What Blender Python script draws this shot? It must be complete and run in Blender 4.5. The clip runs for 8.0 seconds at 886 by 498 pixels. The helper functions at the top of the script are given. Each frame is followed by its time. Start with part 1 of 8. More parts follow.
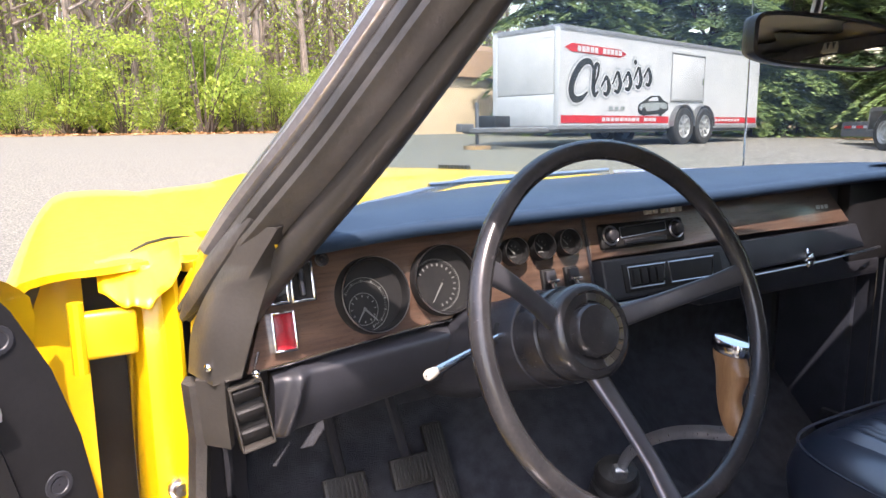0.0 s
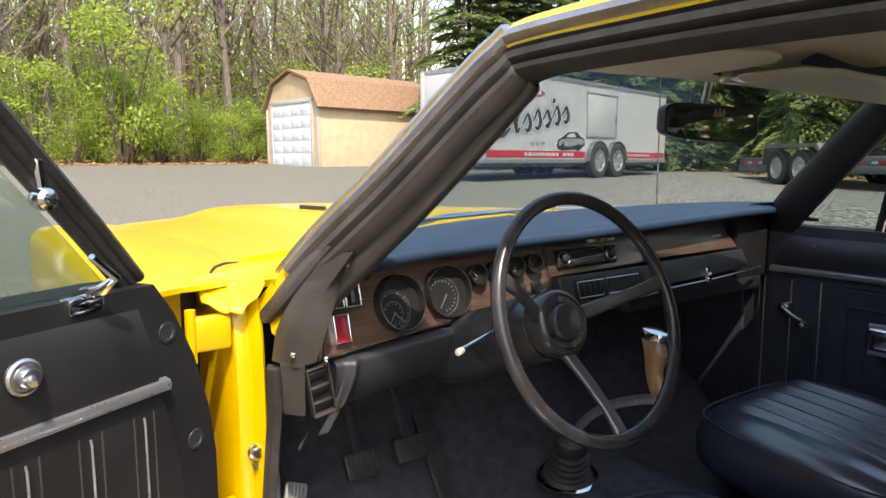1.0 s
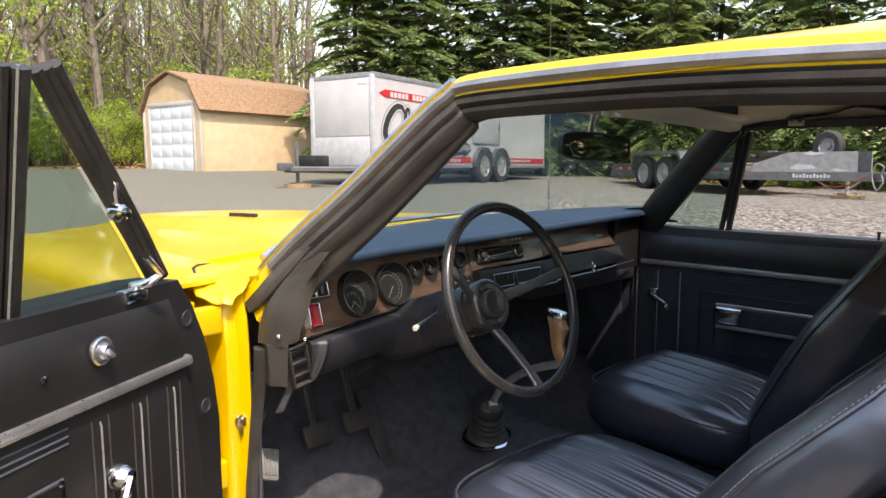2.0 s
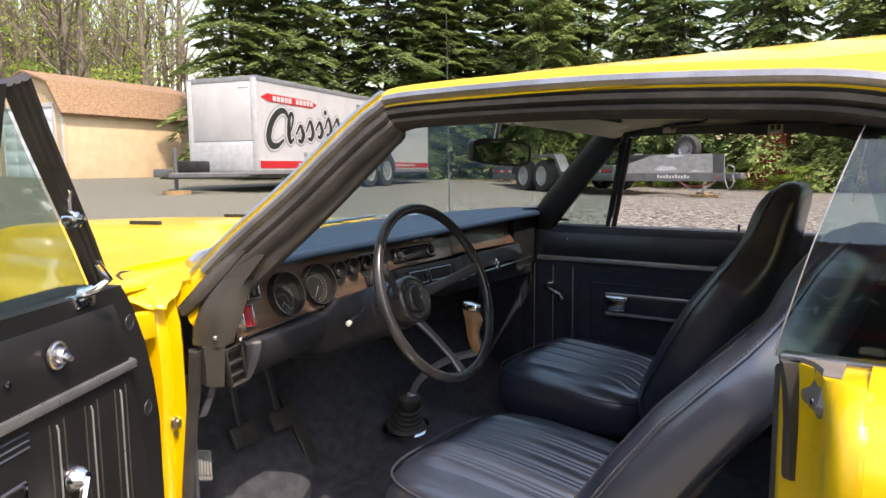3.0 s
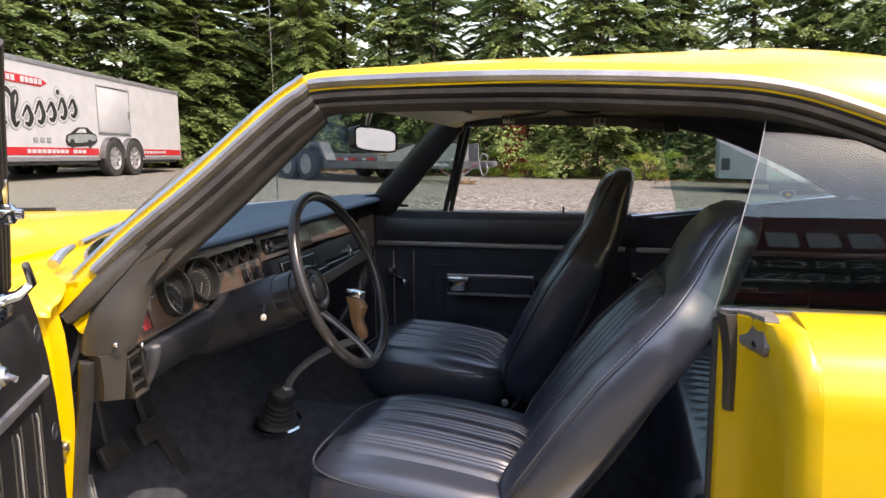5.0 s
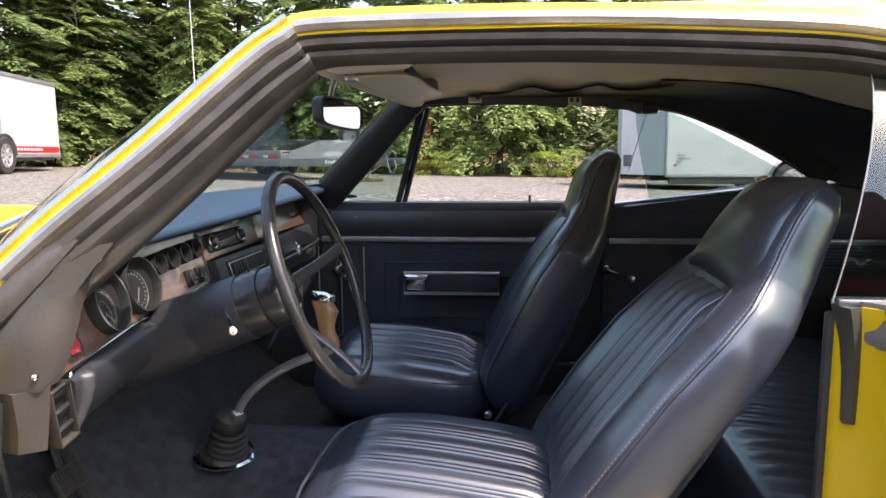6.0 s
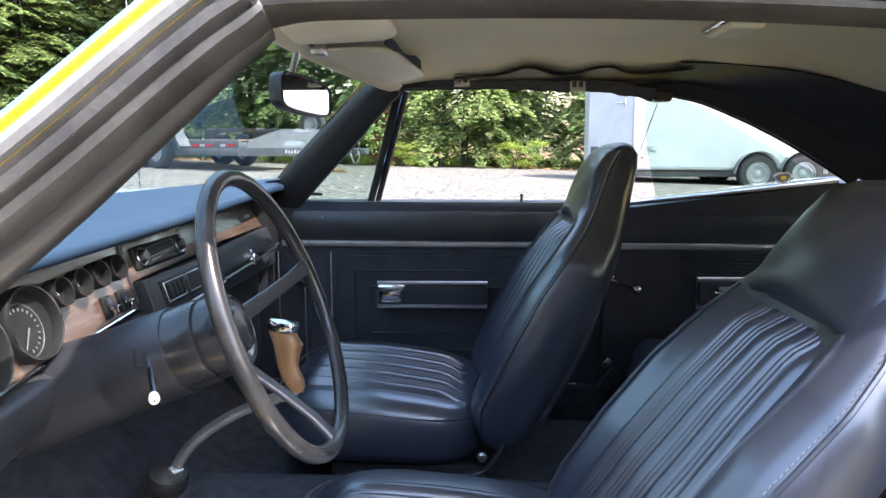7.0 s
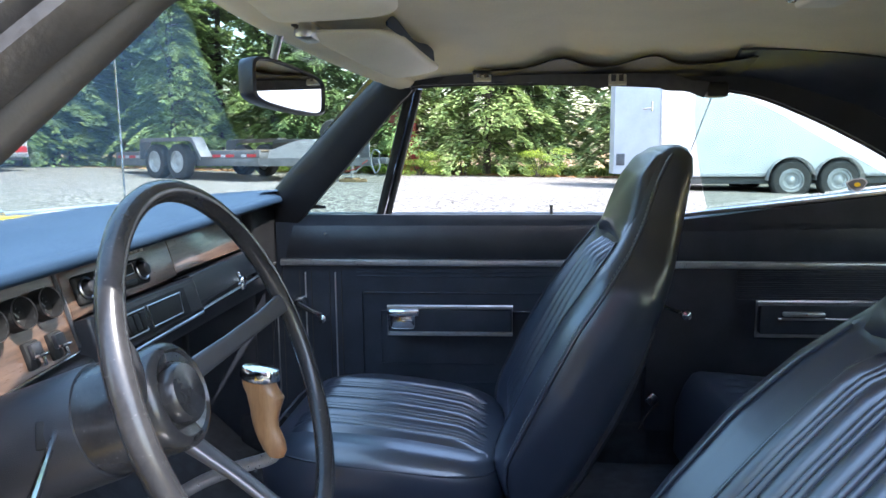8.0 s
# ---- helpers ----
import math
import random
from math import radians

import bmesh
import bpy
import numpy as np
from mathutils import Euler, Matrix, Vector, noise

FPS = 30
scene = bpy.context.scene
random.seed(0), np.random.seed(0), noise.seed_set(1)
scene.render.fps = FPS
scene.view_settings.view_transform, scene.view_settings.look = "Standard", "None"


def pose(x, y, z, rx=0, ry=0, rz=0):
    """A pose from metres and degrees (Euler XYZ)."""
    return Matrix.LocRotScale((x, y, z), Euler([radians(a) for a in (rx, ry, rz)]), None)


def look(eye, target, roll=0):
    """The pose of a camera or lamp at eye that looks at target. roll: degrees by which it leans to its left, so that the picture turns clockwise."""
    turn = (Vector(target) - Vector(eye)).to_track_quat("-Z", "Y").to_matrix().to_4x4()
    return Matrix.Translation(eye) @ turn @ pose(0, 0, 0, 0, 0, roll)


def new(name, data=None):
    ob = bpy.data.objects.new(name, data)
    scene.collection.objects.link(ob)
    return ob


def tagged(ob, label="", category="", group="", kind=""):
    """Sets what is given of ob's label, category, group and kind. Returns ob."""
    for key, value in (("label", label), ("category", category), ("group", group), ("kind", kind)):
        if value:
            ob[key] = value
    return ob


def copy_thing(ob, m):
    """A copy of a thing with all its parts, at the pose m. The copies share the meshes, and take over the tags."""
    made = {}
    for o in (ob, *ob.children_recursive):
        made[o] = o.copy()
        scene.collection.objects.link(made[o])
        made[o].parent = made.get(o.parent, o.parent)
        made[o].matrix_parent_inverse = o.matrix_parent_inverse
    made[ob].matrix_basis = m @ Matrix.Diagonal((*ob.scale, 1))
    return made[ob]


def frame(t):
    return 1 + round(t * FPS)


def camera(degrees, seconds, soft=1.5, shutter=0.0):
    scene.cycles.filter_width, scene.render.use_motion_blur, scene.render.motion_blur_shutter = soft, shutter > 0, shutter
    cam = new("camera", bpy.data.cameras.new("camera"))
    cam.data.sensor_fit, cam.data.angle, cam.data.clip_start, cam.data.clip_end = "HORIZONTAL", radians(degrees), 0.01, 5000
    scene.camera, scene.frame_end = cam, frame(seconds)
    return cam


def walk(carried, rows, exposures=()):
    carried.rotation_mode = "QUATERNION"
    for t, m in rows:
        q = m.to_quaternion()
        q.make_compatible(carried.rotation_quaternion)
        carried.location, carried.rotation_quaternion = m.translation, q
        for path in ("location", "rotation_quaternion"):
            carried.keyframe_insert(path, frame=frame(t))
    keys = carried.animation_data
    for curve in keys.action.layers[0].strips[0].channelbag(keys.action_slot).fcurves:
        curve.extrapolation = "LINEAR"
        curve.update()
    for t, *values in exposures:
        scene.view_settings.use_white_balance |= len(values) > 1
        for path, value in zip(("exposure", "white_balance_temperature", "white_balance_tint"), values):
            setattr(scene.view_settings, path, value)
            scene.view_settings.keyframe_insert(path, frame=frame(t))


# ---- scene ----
cam = camera(65.9, 8.0)
PATH = [
    (0, (-0.931, -0.883, 1.1), (0.023, 0.841, 0.761), -0.6),
    (0.5, (-1.075, -0.999, 1.103), (-0.045, 0.698, 0.857), -0.6),
    (1, (-1.227, -1.094, 1.138), (-0.074, 0.521, 0.886), -0.2),
    (2.3, (-1.559, -1.266, 1.165), (-0.081, 0.058, 0.92), -0.2),
    (2.5, (-1.582, -1.272, 1.163), (-0.058, -0.002, 0.911), -0.3),
    (3, (-1.648, -1.248, 1.167), (-0.024, -0.105, 0.936), -0.6),
    (3.5, (-1.736, -1.175, 1.159), (-0.029, -0.16, 0.926), -0.4),
    (4, (-1.795, -1.108, 1.163), (0.006, -0.278, 0.901), -0.4),
    (4.5, (-1.824, -1.049, 1.169), (0.04, -0.374, 0.908), -0.6),
    (5, (-1.815, -0.961, 1.167), (0.102, -0.461, 0.896), -0.4),
    (5.2, (-1.789, -0.916, 1.152), (0.144, -0.481, 0.883), -0.2),
    (6.3, (-1.521, -0.668, 1.117), (0.451, -0.49, 0.837), -0.4),
    (6.5, (-1.463, -0.658, 1.117), (0.509, -0.487, 0.834), -0.2),
    (7, (-1.308, -0.627, 1.123), (0.667, -0.525, 0.82), 0.0),
    (7.5, (-1.145, -0.618, 1.125), (0.828, -0.445, 0.842), -0.3),
    (8, (-1.06, -0.625, 1.113), (0.914, -0.456, 0.836), -0.5),
]
walk(cam, [(t, look(eye, target, roll)) for t, eye, target, roll in PATH],
     [(0.0, 2.35, 6900, 27), (0.5, 1.82, 7150, 22), (1.0, 1.58, 7350, 18), (2.5, 1.5, 7500, 19), (5.0, 1.52, 7550, 22), (6.5, 2.5, 6850, 19), (8.0, 2.85, 6000, 13)])

# ---- light ----
SUN_FROM = Vector((-0.21, -0.49, 0.85)).normalized()
world = bpy.data.worlds.new("sky")
scene.world = world
world.use_nodes = True
wn = world.node_tree
sky = wn.nodes.new("ShaderNodeTexSky")
sky.sky_type, sky.sun_disc = "NISHITA", False
sky.sun_elevation = math.asin(SUN_FROM.z)
sky.sun_rotation = math.atan2(SUN_FROM.x, SUN_FROM.y)
sky.air_density, sky.dust_density, sky.ozone_density = 1.8, 2.6, 3.5
wn.links.new(sky.outputs[0], wn.nodes["Background"].inputs[0])
wn.nodes["Background"].inputs[1].default_value = 0.15
sun_data = bpy.data.lights.new("sun", "SUN")
sun_data.energy, sun_data.angle, sun_data.color = 2.0, radians(0.53), (1.0, 0.95, 0.86)
sun = new("sun", sun_data)
sun.matrix_world = look(SUN_FROM * 50, (0, 0, 0))


# ---- materials ----
def mat(name, col, rough=0.5, metal=0.0, col2=None, scale=8.0, fine=90.0, bump=0.0, coat=0.0, stretch=(1, 1, 1), spec=0.5, ramp=(0.35, 0.65), rvar=0.08, trans=0.0, bscale=None):
    m = bpy.data.materials.new(name)
    m.use_nodes = True
    n, l = m.node_tree.nodes, m.node_tree.links
    p = n["Principled BSDF"]
    c1 = (*col, 1)
    c2 = (*(col2 or [min(1, v * 0.8) for v in col]), 1)
    tc, mp = n.new("ShaderNodeTexCoord"), n.new("ShaderNodeMapping")
    mp.inputs["Scale"].default_value = stretch
    l.new(tc.outputs["Object"], mp.inputs[0])
    big, small = n.new("ShaderNodeTexNoise"), n.new("ShaderNodeTexNoise")
    for q, sc in ((big, scale), (small, fine)):
        q.inputs["Scale"].default_value, q.inputs["Detail"].default_value = sc, 4.0
        l.new(mp.outputs[0], q.inputs["Vector"])
    add = n.new("ShaderNodeMath")
    add.operation = "MULTIPLY_ADD"
    add.inputs[1].default_value = 0.35
    l.new(small.outputs[0], add.inputs[0])
    sub = n.new("ShaderNodeMath")
    sub.operation = "MULTIPLY_ADD"
    sub.inputs[1].default_value, sub.inputs[2].default_value = 1.0, -0.175
    l.new(big.outputs[0], sub.inputs[0])
    l.new(sub.outputs[0], add.inputs[2])
    r = n.new("ShaderNodeValToRGB")
    r.color_ramp.elements[0].position, r.color_ramp.elements[1].position = ramp
    r.color_ramp.elements[0].color, r.color_ramp.elements[1].color = c1, c2
    l.new(add.outputs[0], r.inputs[0])
    l.new(r.outputs[0], p.inputs["Base Color"])
    rr = n.new("ShaderNodeMapRange")
    rr.inputs["To Min"].default_value, rr.inputs["To Max"].default_value = max(0.02, rough - rvar), min(1, rough + rvar)
    l.new(small.outputs[0], rr.inputs[0])
    l.new(rr.outputs[0], p.inputs["Roughness"])
    p.inputs["Metallic"].default_value = metal
    p.inputs["Specular IOR Level"].default_value = spec
    p.inputs["Coat Weight"].default_value, p.inputs["Coat Roughness"].default_value = coat, 0.04 if rough > 0.3 else 0.12
    p.inputs["Transmission Weight"].default_value = trans
    if bump:
        bt = small
        if bscale:
            bt = n.new("ShaderNodeTexVoronoi")
            bt.inputs["Scale"].default_value = bscale
            l.new(mp.outputs[0], bt.inputs["Vector"])
        b = n.new("ShaderNodeBump")
        b.inputs["Strength"].default_value, b.inputs["Distance"].default_value = bump, 0.01
        l.new(bt.outputs[0], b.inputs["Height"])
        l.new(b.outputs[0], p.inputs["Normal"])
    return m


def glass_mat(name, tint, gloss=1.0):
    """A thin pane: it lets light through and mirrors more at a glancing angle."""
    m = bpy.data.materials.new(name)
    m.use_nodes = True
    n, l = m.node_tree.nodes, m.node_tree.links
    n.remove(n["Principled BSDF"])
    t, g, mix, f = (n.new("ShaderNode" + k) for k in ("BsdfTransparent", "BsdfGlossy", "MixShader", "LayerWeight"))
    t.inputs[0].default_value = (*tint, 1)
    g.inputs["Roughness"].default_value = 0.0
    f.inputs[0].default_value = 0.5
    q = n.new("ShaderNodeMath")
    q.operation, q.inputs[1].default_value = "POWER", 4.0
    l.new(f.outputs["Facing"], q.inputs[0])
    k = n.new("ShaderNodeMath")
    k.operation = "MULTIPLY_ADD"
    k.inputs[1].default_value, k.inputs[2].default_value = 0.7 * gloss, 0.035 * gloss
    l.new(q.outputs[0], k.inputs[0])
    l.new(k.outputs[0], mix.inputs[0])
    l.new(t.outputs[0], mix.inputs[1])
    l.new(g.outputs[0], mix.inputs[2])
    l.new(mix.outputs[0], n["Material Output"].inputs[0])
    return m


YELLOW = mat("yellow_paint", (0.68, 0.445, 0.004), 0.36, 0, (0.63, 0.405, 0.004), 3, 60, 0.0, 0.45, rvar=0.06)
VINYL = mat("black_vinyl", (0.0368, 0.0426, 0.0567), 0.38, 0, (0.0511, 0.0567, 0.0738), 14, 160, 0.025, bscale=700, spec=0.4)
PALEPLASTIC = mat("off_white_plastic", (0.52, 0.50, 0.44), 0.35, 0, (0.44, 0.42, 0.36), 40, 200)
SEATVINYL = mat("seat_vinyl", (0.027, 0.033, 0.050), 0.30, 0, (0.032, 0.039, 0.058), 9, 120, 0, rvar=0.012, spec=0.8, coat=0.2)
WEATHER = mat("aged_weatherstrip", (0.0357, 0.0326, 0.0294), 0.42, 0, (0.0651, 0.0588, 0.0525), 14, 120, 0.1)
RUBBER = mat("black_rubber", (0.022, 0.021, 0.020), 0.5, 0, (0.042, 0.04, 0.037), 20, 140, 0.15)
DRIP = mat("drip_rail_metal", (0.42, 0.41, 0.415), 0.36, 0.75, (0.3, 0.29, 0.29), 12, 160, 0.0)
PILLAR = mat("pillar_trim", (0.0378, 0.0347, 0.0305), 0.40, 0, (0.0525, 0.0483, 0.0431), 10, 220, 0.06)
DASHBLACK = mat("dash_black", (0.0216, 0.0228, 0.0276), 0.36, 0, (0.0324, 0.0336, 0.0397), 12, 200, 0.12, bscale=900)
GREYRUBBER = mat("grey_rubber", (0.119, 0.109, 0.101), 0.5, 0, (0.168, 0.154, 0.14), 18, 160, 0.12)
# darkened copy of the black trim, for parts that would render too bright
DOORBLACK = mat("darkened_vinyl", (0.0117, 0.0117, 0.0123), 0.46, 0, (0.0182, 0.0182, 0.0195), 10, 180, 0.05, bscale=700, spec=0.3)
# black pad; the blue in its base colour stands in for reflected sky
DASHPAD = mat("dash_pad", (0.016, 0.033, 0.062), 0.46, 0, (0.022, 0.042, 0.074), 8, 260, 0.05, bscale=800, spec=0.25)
CARPET = mat("black_carpet", (0.045, 0.0475, 0.0566), 0.95, 0, (0.0665, 0.0704, 0.0825), 30, 420, 0.5, spec=0.1)
CHROME = mat("chrome", (0.75, 0.76, 0.78), 0.1, 1.0, (0.6, 0.6, 0.62), 25, 180, 0, rvar=0.06)
SATIN = mat("satin_metal", (0.62, 0.62, 0.65), 0.3, 1.0, (0.5, 0.5, 0.52), 18, 200, 0.05)
STEEL = mat("brushed_steel", (0.6, 0.6, 0.61), 0.3, 0.85, (0.48, 0.48, 0.49), 20, 200, 0.05)
WHEELRIM = mat("wheel_plastic", (0.022, 0.022, 0.024), 0.24, 0, (0.036, 0.035, 0.036), 20, 240, 0.02)
SPOKE = mat("spoke_finish", (0.12, 0.12, 0.132), 0.34, 0.6, (0.10, 0.10, 0.11), 6, 60, 0, rvar=0.04)
WOOD = mat("wood_veneer", (0.135, 0.082, 0.056), 0.30, 0, (0.058, 0.033, 0.023), 9, 60, 0.03, stretch=(1.2, 6, 22), ramp=(0.3, 0.7), coat=1.0, spec=1.0)
GRIPWOOD = mat("grip_wood", (0.40, 0.21, 0.095), 0.35, 0, (0.27, 0.13, 0.055), 12, 90, 0.05, stretch=(4, 4, 0.8), coat=0.3)
GAUGE = mat("gauge_face", (0.012, 0.012, 0.013), 0.55, 0, (0.018, 0.018, 0.018), 30, 200, spec=0.3)
MARK = mat("gauge_mark", (0.17, 0.175, 0.17), 0.5, 0, (0.12, 0.125, 0.12), 40, 200)
RED = mat("red_plastic", (0.32, 0.012, 0.02), 0.3, 0, (0.2, 0.006, 0.012), 30, 220, 0.1)
CREAM = mat("cream_headliner", (0.82, 0.75, 0.58), 0.75, 0, (0.75, 0.685, 0.525), 6, 240, 0.15)
VISORMAT = mat("visor_vinyl", (0.82, 0.77, 0.63), 0.5, 0, (0.75, 0.70, 0.56), 9, 260, 0.12)
SEATVINYL.node_tree.nodes["Principled BSDF"].inputs["IOR"].default_value = 1.7
WEBBING = mat("belt_webbing", (0.085, 0.078, 0.075), 0.6, 0, (0.12, 0.108, 0.105), 40, 400, 0.2)
MIRROR = mat("mirror_glass", (0.82, 0.84, 0.85), 0.02, 1.0, (0.8, 0.82, 0.83), 5, 40, rvar=0.0)
GLASS = glass_mat("clear_glass", (0.84, 0.90, 0.88))
GREENGLASS = glass_mat("tinted_glass", (0.72, 0.81, 0.78), 2.0)
WHITE = mat("white_aluminium", (0.484, 0.484, 0.493), 0.35, 0, (0.422, 0.422, 0.431), 2.5, 40, rvar=0.05)
PALEALU = mat("pale_aluminium", (0.5, 0.51, 0.53), 0.5, 0.15, (0.42, 0.43, 0.45), 8, 80, 0.05)
GREYALU = mat("grey_aluminium", (0.36, 0.36, 0.37), 0.45, 0.6, (0.28, 0.28, 0.29), 10, 80)
REDSTRIPE = mat("red_stripe", (0.5, 0.025, 0.03), 0.4, 0, (0.42, 0.02, 0.025), 4, 60)
DECAL = mat("black_decal", (0.02, 0.022, 0.022), 0.4, 0, (0.035, 0.037, 0.037), 6, 60)
GREYDECAL = mat("grey_decal", (0.28, 0.3, 0.3), 0.4, 0, (0.2, 0.22, 0.22), 6, 60)
TYRE = mat("tyre_rubber", (0.018, 0.018, 0.018), 0.8, 0, (0.035, 0.034, 0.033), 20, 160, 0.2)
RIMMETAL = mat("rim_metal", (0.40, 0.40, 0.40), 0.5, 0.35, (0.28, 0.28, 0.28), 20, 120)
STEELGREY = mat("trailer_steel", (0.085, 0.09, 0.095), 0.5, 0.2, (0.13, 0.13, 0.135), 6, 70, 0.1)
DECKWOOD = mat("deck_planks", (0.22, 0.17, 0.12), 0.8, 0, (0.13, 0.1, 0.07), 10, 80, 0.2, stretch=(6, 1, 1))
SIDING = mat("tan_siding", (0.55, 0.42, 0.27), 0.7, 0, (0.48, 0.36, 0.23), 3, 60, 0.05)
SHINGLE = mat("brown_shingle", (0.30, 0.19, 0.11), 0.9, 0, (0.18, 0.11, 0.065), 16, 60, 0.4)
DOORBLUE = mat("pale_door_paint", (0.62, 0.68, 0.74), 0.5, 0, (0.54, 0.6, 0.66), 4, 50)
BARK = mat("bark", (0.12, 0.095, 0.075), 0.95, 0, (0.05, 0.04, 0.03), 9, 70, 0.6, stretch=(3, 3, 0.6))
TWIG = mat("pale_bark", (0.24, 0.2, 0.165), 0.95, 0, (0.12, 0.1, 0.08), 7, 60, 0.5, stretch=(3, 3, 0.6))
REDPAINT = mat("faded_red_paint", (0.42, 0.06, 0.05), 0.6, 0, (0.33, 0.04, 0.035), 5, 60)
TIMBER = mat("weathered_timber", (0.38, 0.25, 0.12), 0.85, 0, (0.25, 0.16, 0.08), 9, 80, 0.3)
DARKRED = mat("dark_red_wrap", (0.16, 0.012, 0.014), 0.4, 0, (0.12, 0.01, 0.012), 4, 60)
BLACKWRAP = mat("black_wrap", (0.015, 0.015, 0.016), 0.4, 0, (0.022, 0.022, 0.022), 4, 60)


def leaf_mat(name, col, col2, trans=0.35):
    """Leaves that let some light through, each of its own shade."""
    m = bpy.data.materials.new(name)
    m.use_nodes = True
    n, l = m.node_tree.nodes, m.node_tree.links
    p = n["Principled BSDF"]
    geo, ramp = n.new("ShaderNodeNewGeometry"), n.new("ShaderNodeValToRGB")
    ramp.color_ramp.elements[0].color, ramp.color_ramp.elements[1].color = (*col, 1), (*col2, 1)
    l.new(geo.outputs["Random Per Island"], ramp.inputs[0])
    l.new(ramp.outputs[0], p.inputs["Base Color"])
    p.inputs["Roughness"].default_value = 0.6
    p.inputs["Specular IOR Level"].default_value = 0.25
    tr, mix = n.new("ShaderNodeBsdfTranslucent"), n.new("ShaderNodeMixShader")
    l.new(ramp.outputs[0], tr.inputs[0])
    mix.inputs[0].default_value = trans
    l.new(p.outputs[0], mix.inputs[1])
    l.new(tr.outputs[0], mix.inputs[2])
    l.new(mix.outputs[0], n["Material Output"].inputs[0])
    return m


NEEDLES = leaf_mat("conifer_needles", (0.15, 0.225, 0.08), (0.35, 0.43, 0.155), 0.4)
NEEDLES2 = leaf_mat("blue_conifer_needles", (0.125, 0.20, 0.08), (0.31, 0.40, 0.155), 0.4)
SPRING = leaf_mat("spring_leaves", (0.20, 0.31, 0.05), (0.44, 0.52, 0.10), 0.5)
SHRUBLEAF = leaf_mat("shrub_leaves", (0.11, 0.19, 0.035), (0.36, 0.45, 0.085), 0.5)
STITCH = mat("grey_thread", (0.27, 0.27, 0.28), 0.6, 0, (0.21, 0.21, 0.22), 30, 200)
LITTER = leaf_mat("leaf_litter", (0.30, 0.15, 0.06), (0.42, 0.26, 0.13), 0.1)
GRASS = leaf_mat("grass_blades", (0.10, 0.16, 0.03), (0.28, 0.32, 0.08), 0.3)


def ground_mat():
    """Dark asphalt to the front and side, pale gravel towards the hedge, leaf mould and grass past the edges."""
    m = bpy.data.materials.new("yard_ground")
    m.use_nodes = True
    n, l = m.node_tree.nodes, m.node_tree.links
    p = n["Principled BSDF"]
    tc = n.new("ShaderNodeTexCoord")

    def noise_tex(scale, detail=5):
        q = n.new("ShaderNodeTexNoise")
        q.inputs["Scale"].default_value, q.inputs["Detail"].default_value = scale, detail
        l.new(tc.outputs["Object"], q.inputs["Vector"])
        return q

    def ramp(src, stops):
        r = n.new("ShaderNodeValToRGB")
        e = r.color_ramp.elements
        e[0].position, e[0].color = stops[0][0], (*stops[0][1], 1)
        e[1].position, e[1].color = stops[-1][0], (*stops[-1][1], 1)
        for pos, c in stops[1:-1]:
            k = e.new(pos)
            k.color = (*c, 1)
        l.new(src, r.inputs[0])
        return r

    vor = n.new("ShaderNodeTexVoronoi")
    vor.inputs["Scale"].default_value = 28
    l.new(tc.outputs["Object"], vor.inputs["Vector"])
    fine, mid, big = noise_tex(60), noise_tex(3.5), noise_tex(0.25)
    asphalt = ramp(fine.outputs[0], [(0.3, (0.076, 0.074, 0.060)), (0.5, (0.132, 0.129, 0.103)), (0.7, (0.22, 0.215, 0.172))])
    gravel = ramp(vor.outputs["Color"], [(0.1, (0.035, 0.031, 0.027)), (0.5, (0.13, 0.118, 0.103)), (0.9, (0.29, 0.272, 0.242))])
    mould = ramp(mid.outputs[0], [(0.3, (0.12, 0.07, 0.035)), (0.5, (0.26, 0.15, 0.08)), (0.7, (0.2, 0.2, 0.05))])
    sep = n.new("ShaderNodeSeparateXYZ")
    l.new(tc.outputs["Object"], sep.inputs[0])

    def line(kx, ky, c, soft, wob):
        """0 to 1 across the line kx*x + ky*y = c."""
        a = n.new("ShaderNodeMath")
        a.operation = "MULTIPLY_ADD"
        l.new(sep.outputs[0], a.inputs[0])
        a.inputs[1].default_value, a.inputs[2].default_value = kx, -c - 0.5 * wob
        b = n.new("ShaderNodeMath")
        b.operation = "MULTIPLY_ADD"
        l.new(sep.outputs[1], b.inputs[0])
        b.inputs[1].default_value = ky
        l.new(a.outputs[0], b.inputs[2])
        w = n.new("ShaderNodeMath")
        w.operation = "MULTIPLY_ADD"
        l.new(mid.outputs[0] if wob < 3 else big.outputs[0], w.inputs[0])
        w.inputs[1].default_value = wob
        l.new(b.outputs[0], w.inputs[2])
        r = n.new("ShaderNodeMapRange")
        r.inputs["From Min"].default_value, r.inputs["From Max"].default_value = -soft, soft
        l.new(w.outputs[0], r.inputs[0])
        return r

    def mix(f, a, b):
        q = n.new("ShaderNodeMix")
        q.data_type = "RGBA"
        l.new(f.outputs[0], q.inputs[0])
        l.new(a, q.inputs[6])
        l.new(b, q.inputs[7])
        return q.outputs[2]

    c = mix(line(0.78, -0.62, 1.6, 1.4, 2.0), asphalt.outputs[0], gravel.outputs[0])
    c = mix(line(1, 0, 17.6, 0.3, 1.6), c, mould.outputs[0])
    c = mix(line(-0.12, 0.99, 20.6, 0.3, 1.4), c, mould.outputs[0])
    l.new(c, p.inputs["Base Color"])
    p.inputs["Roughness"].default_value = 0.92
    p.inputs["Specular IOR Level"].default_value = 0.25
    b = n.new("ShaderNodeBump")
    b.inputs["Strength"].default_value, b.inputs["Distance"].default_value = 0.6, 0.02
    l.new(vor.outputs["Distance"], b.inputs["Height"])
    l.new(b.outputs[0], p.inputs["Normal"])
    return m


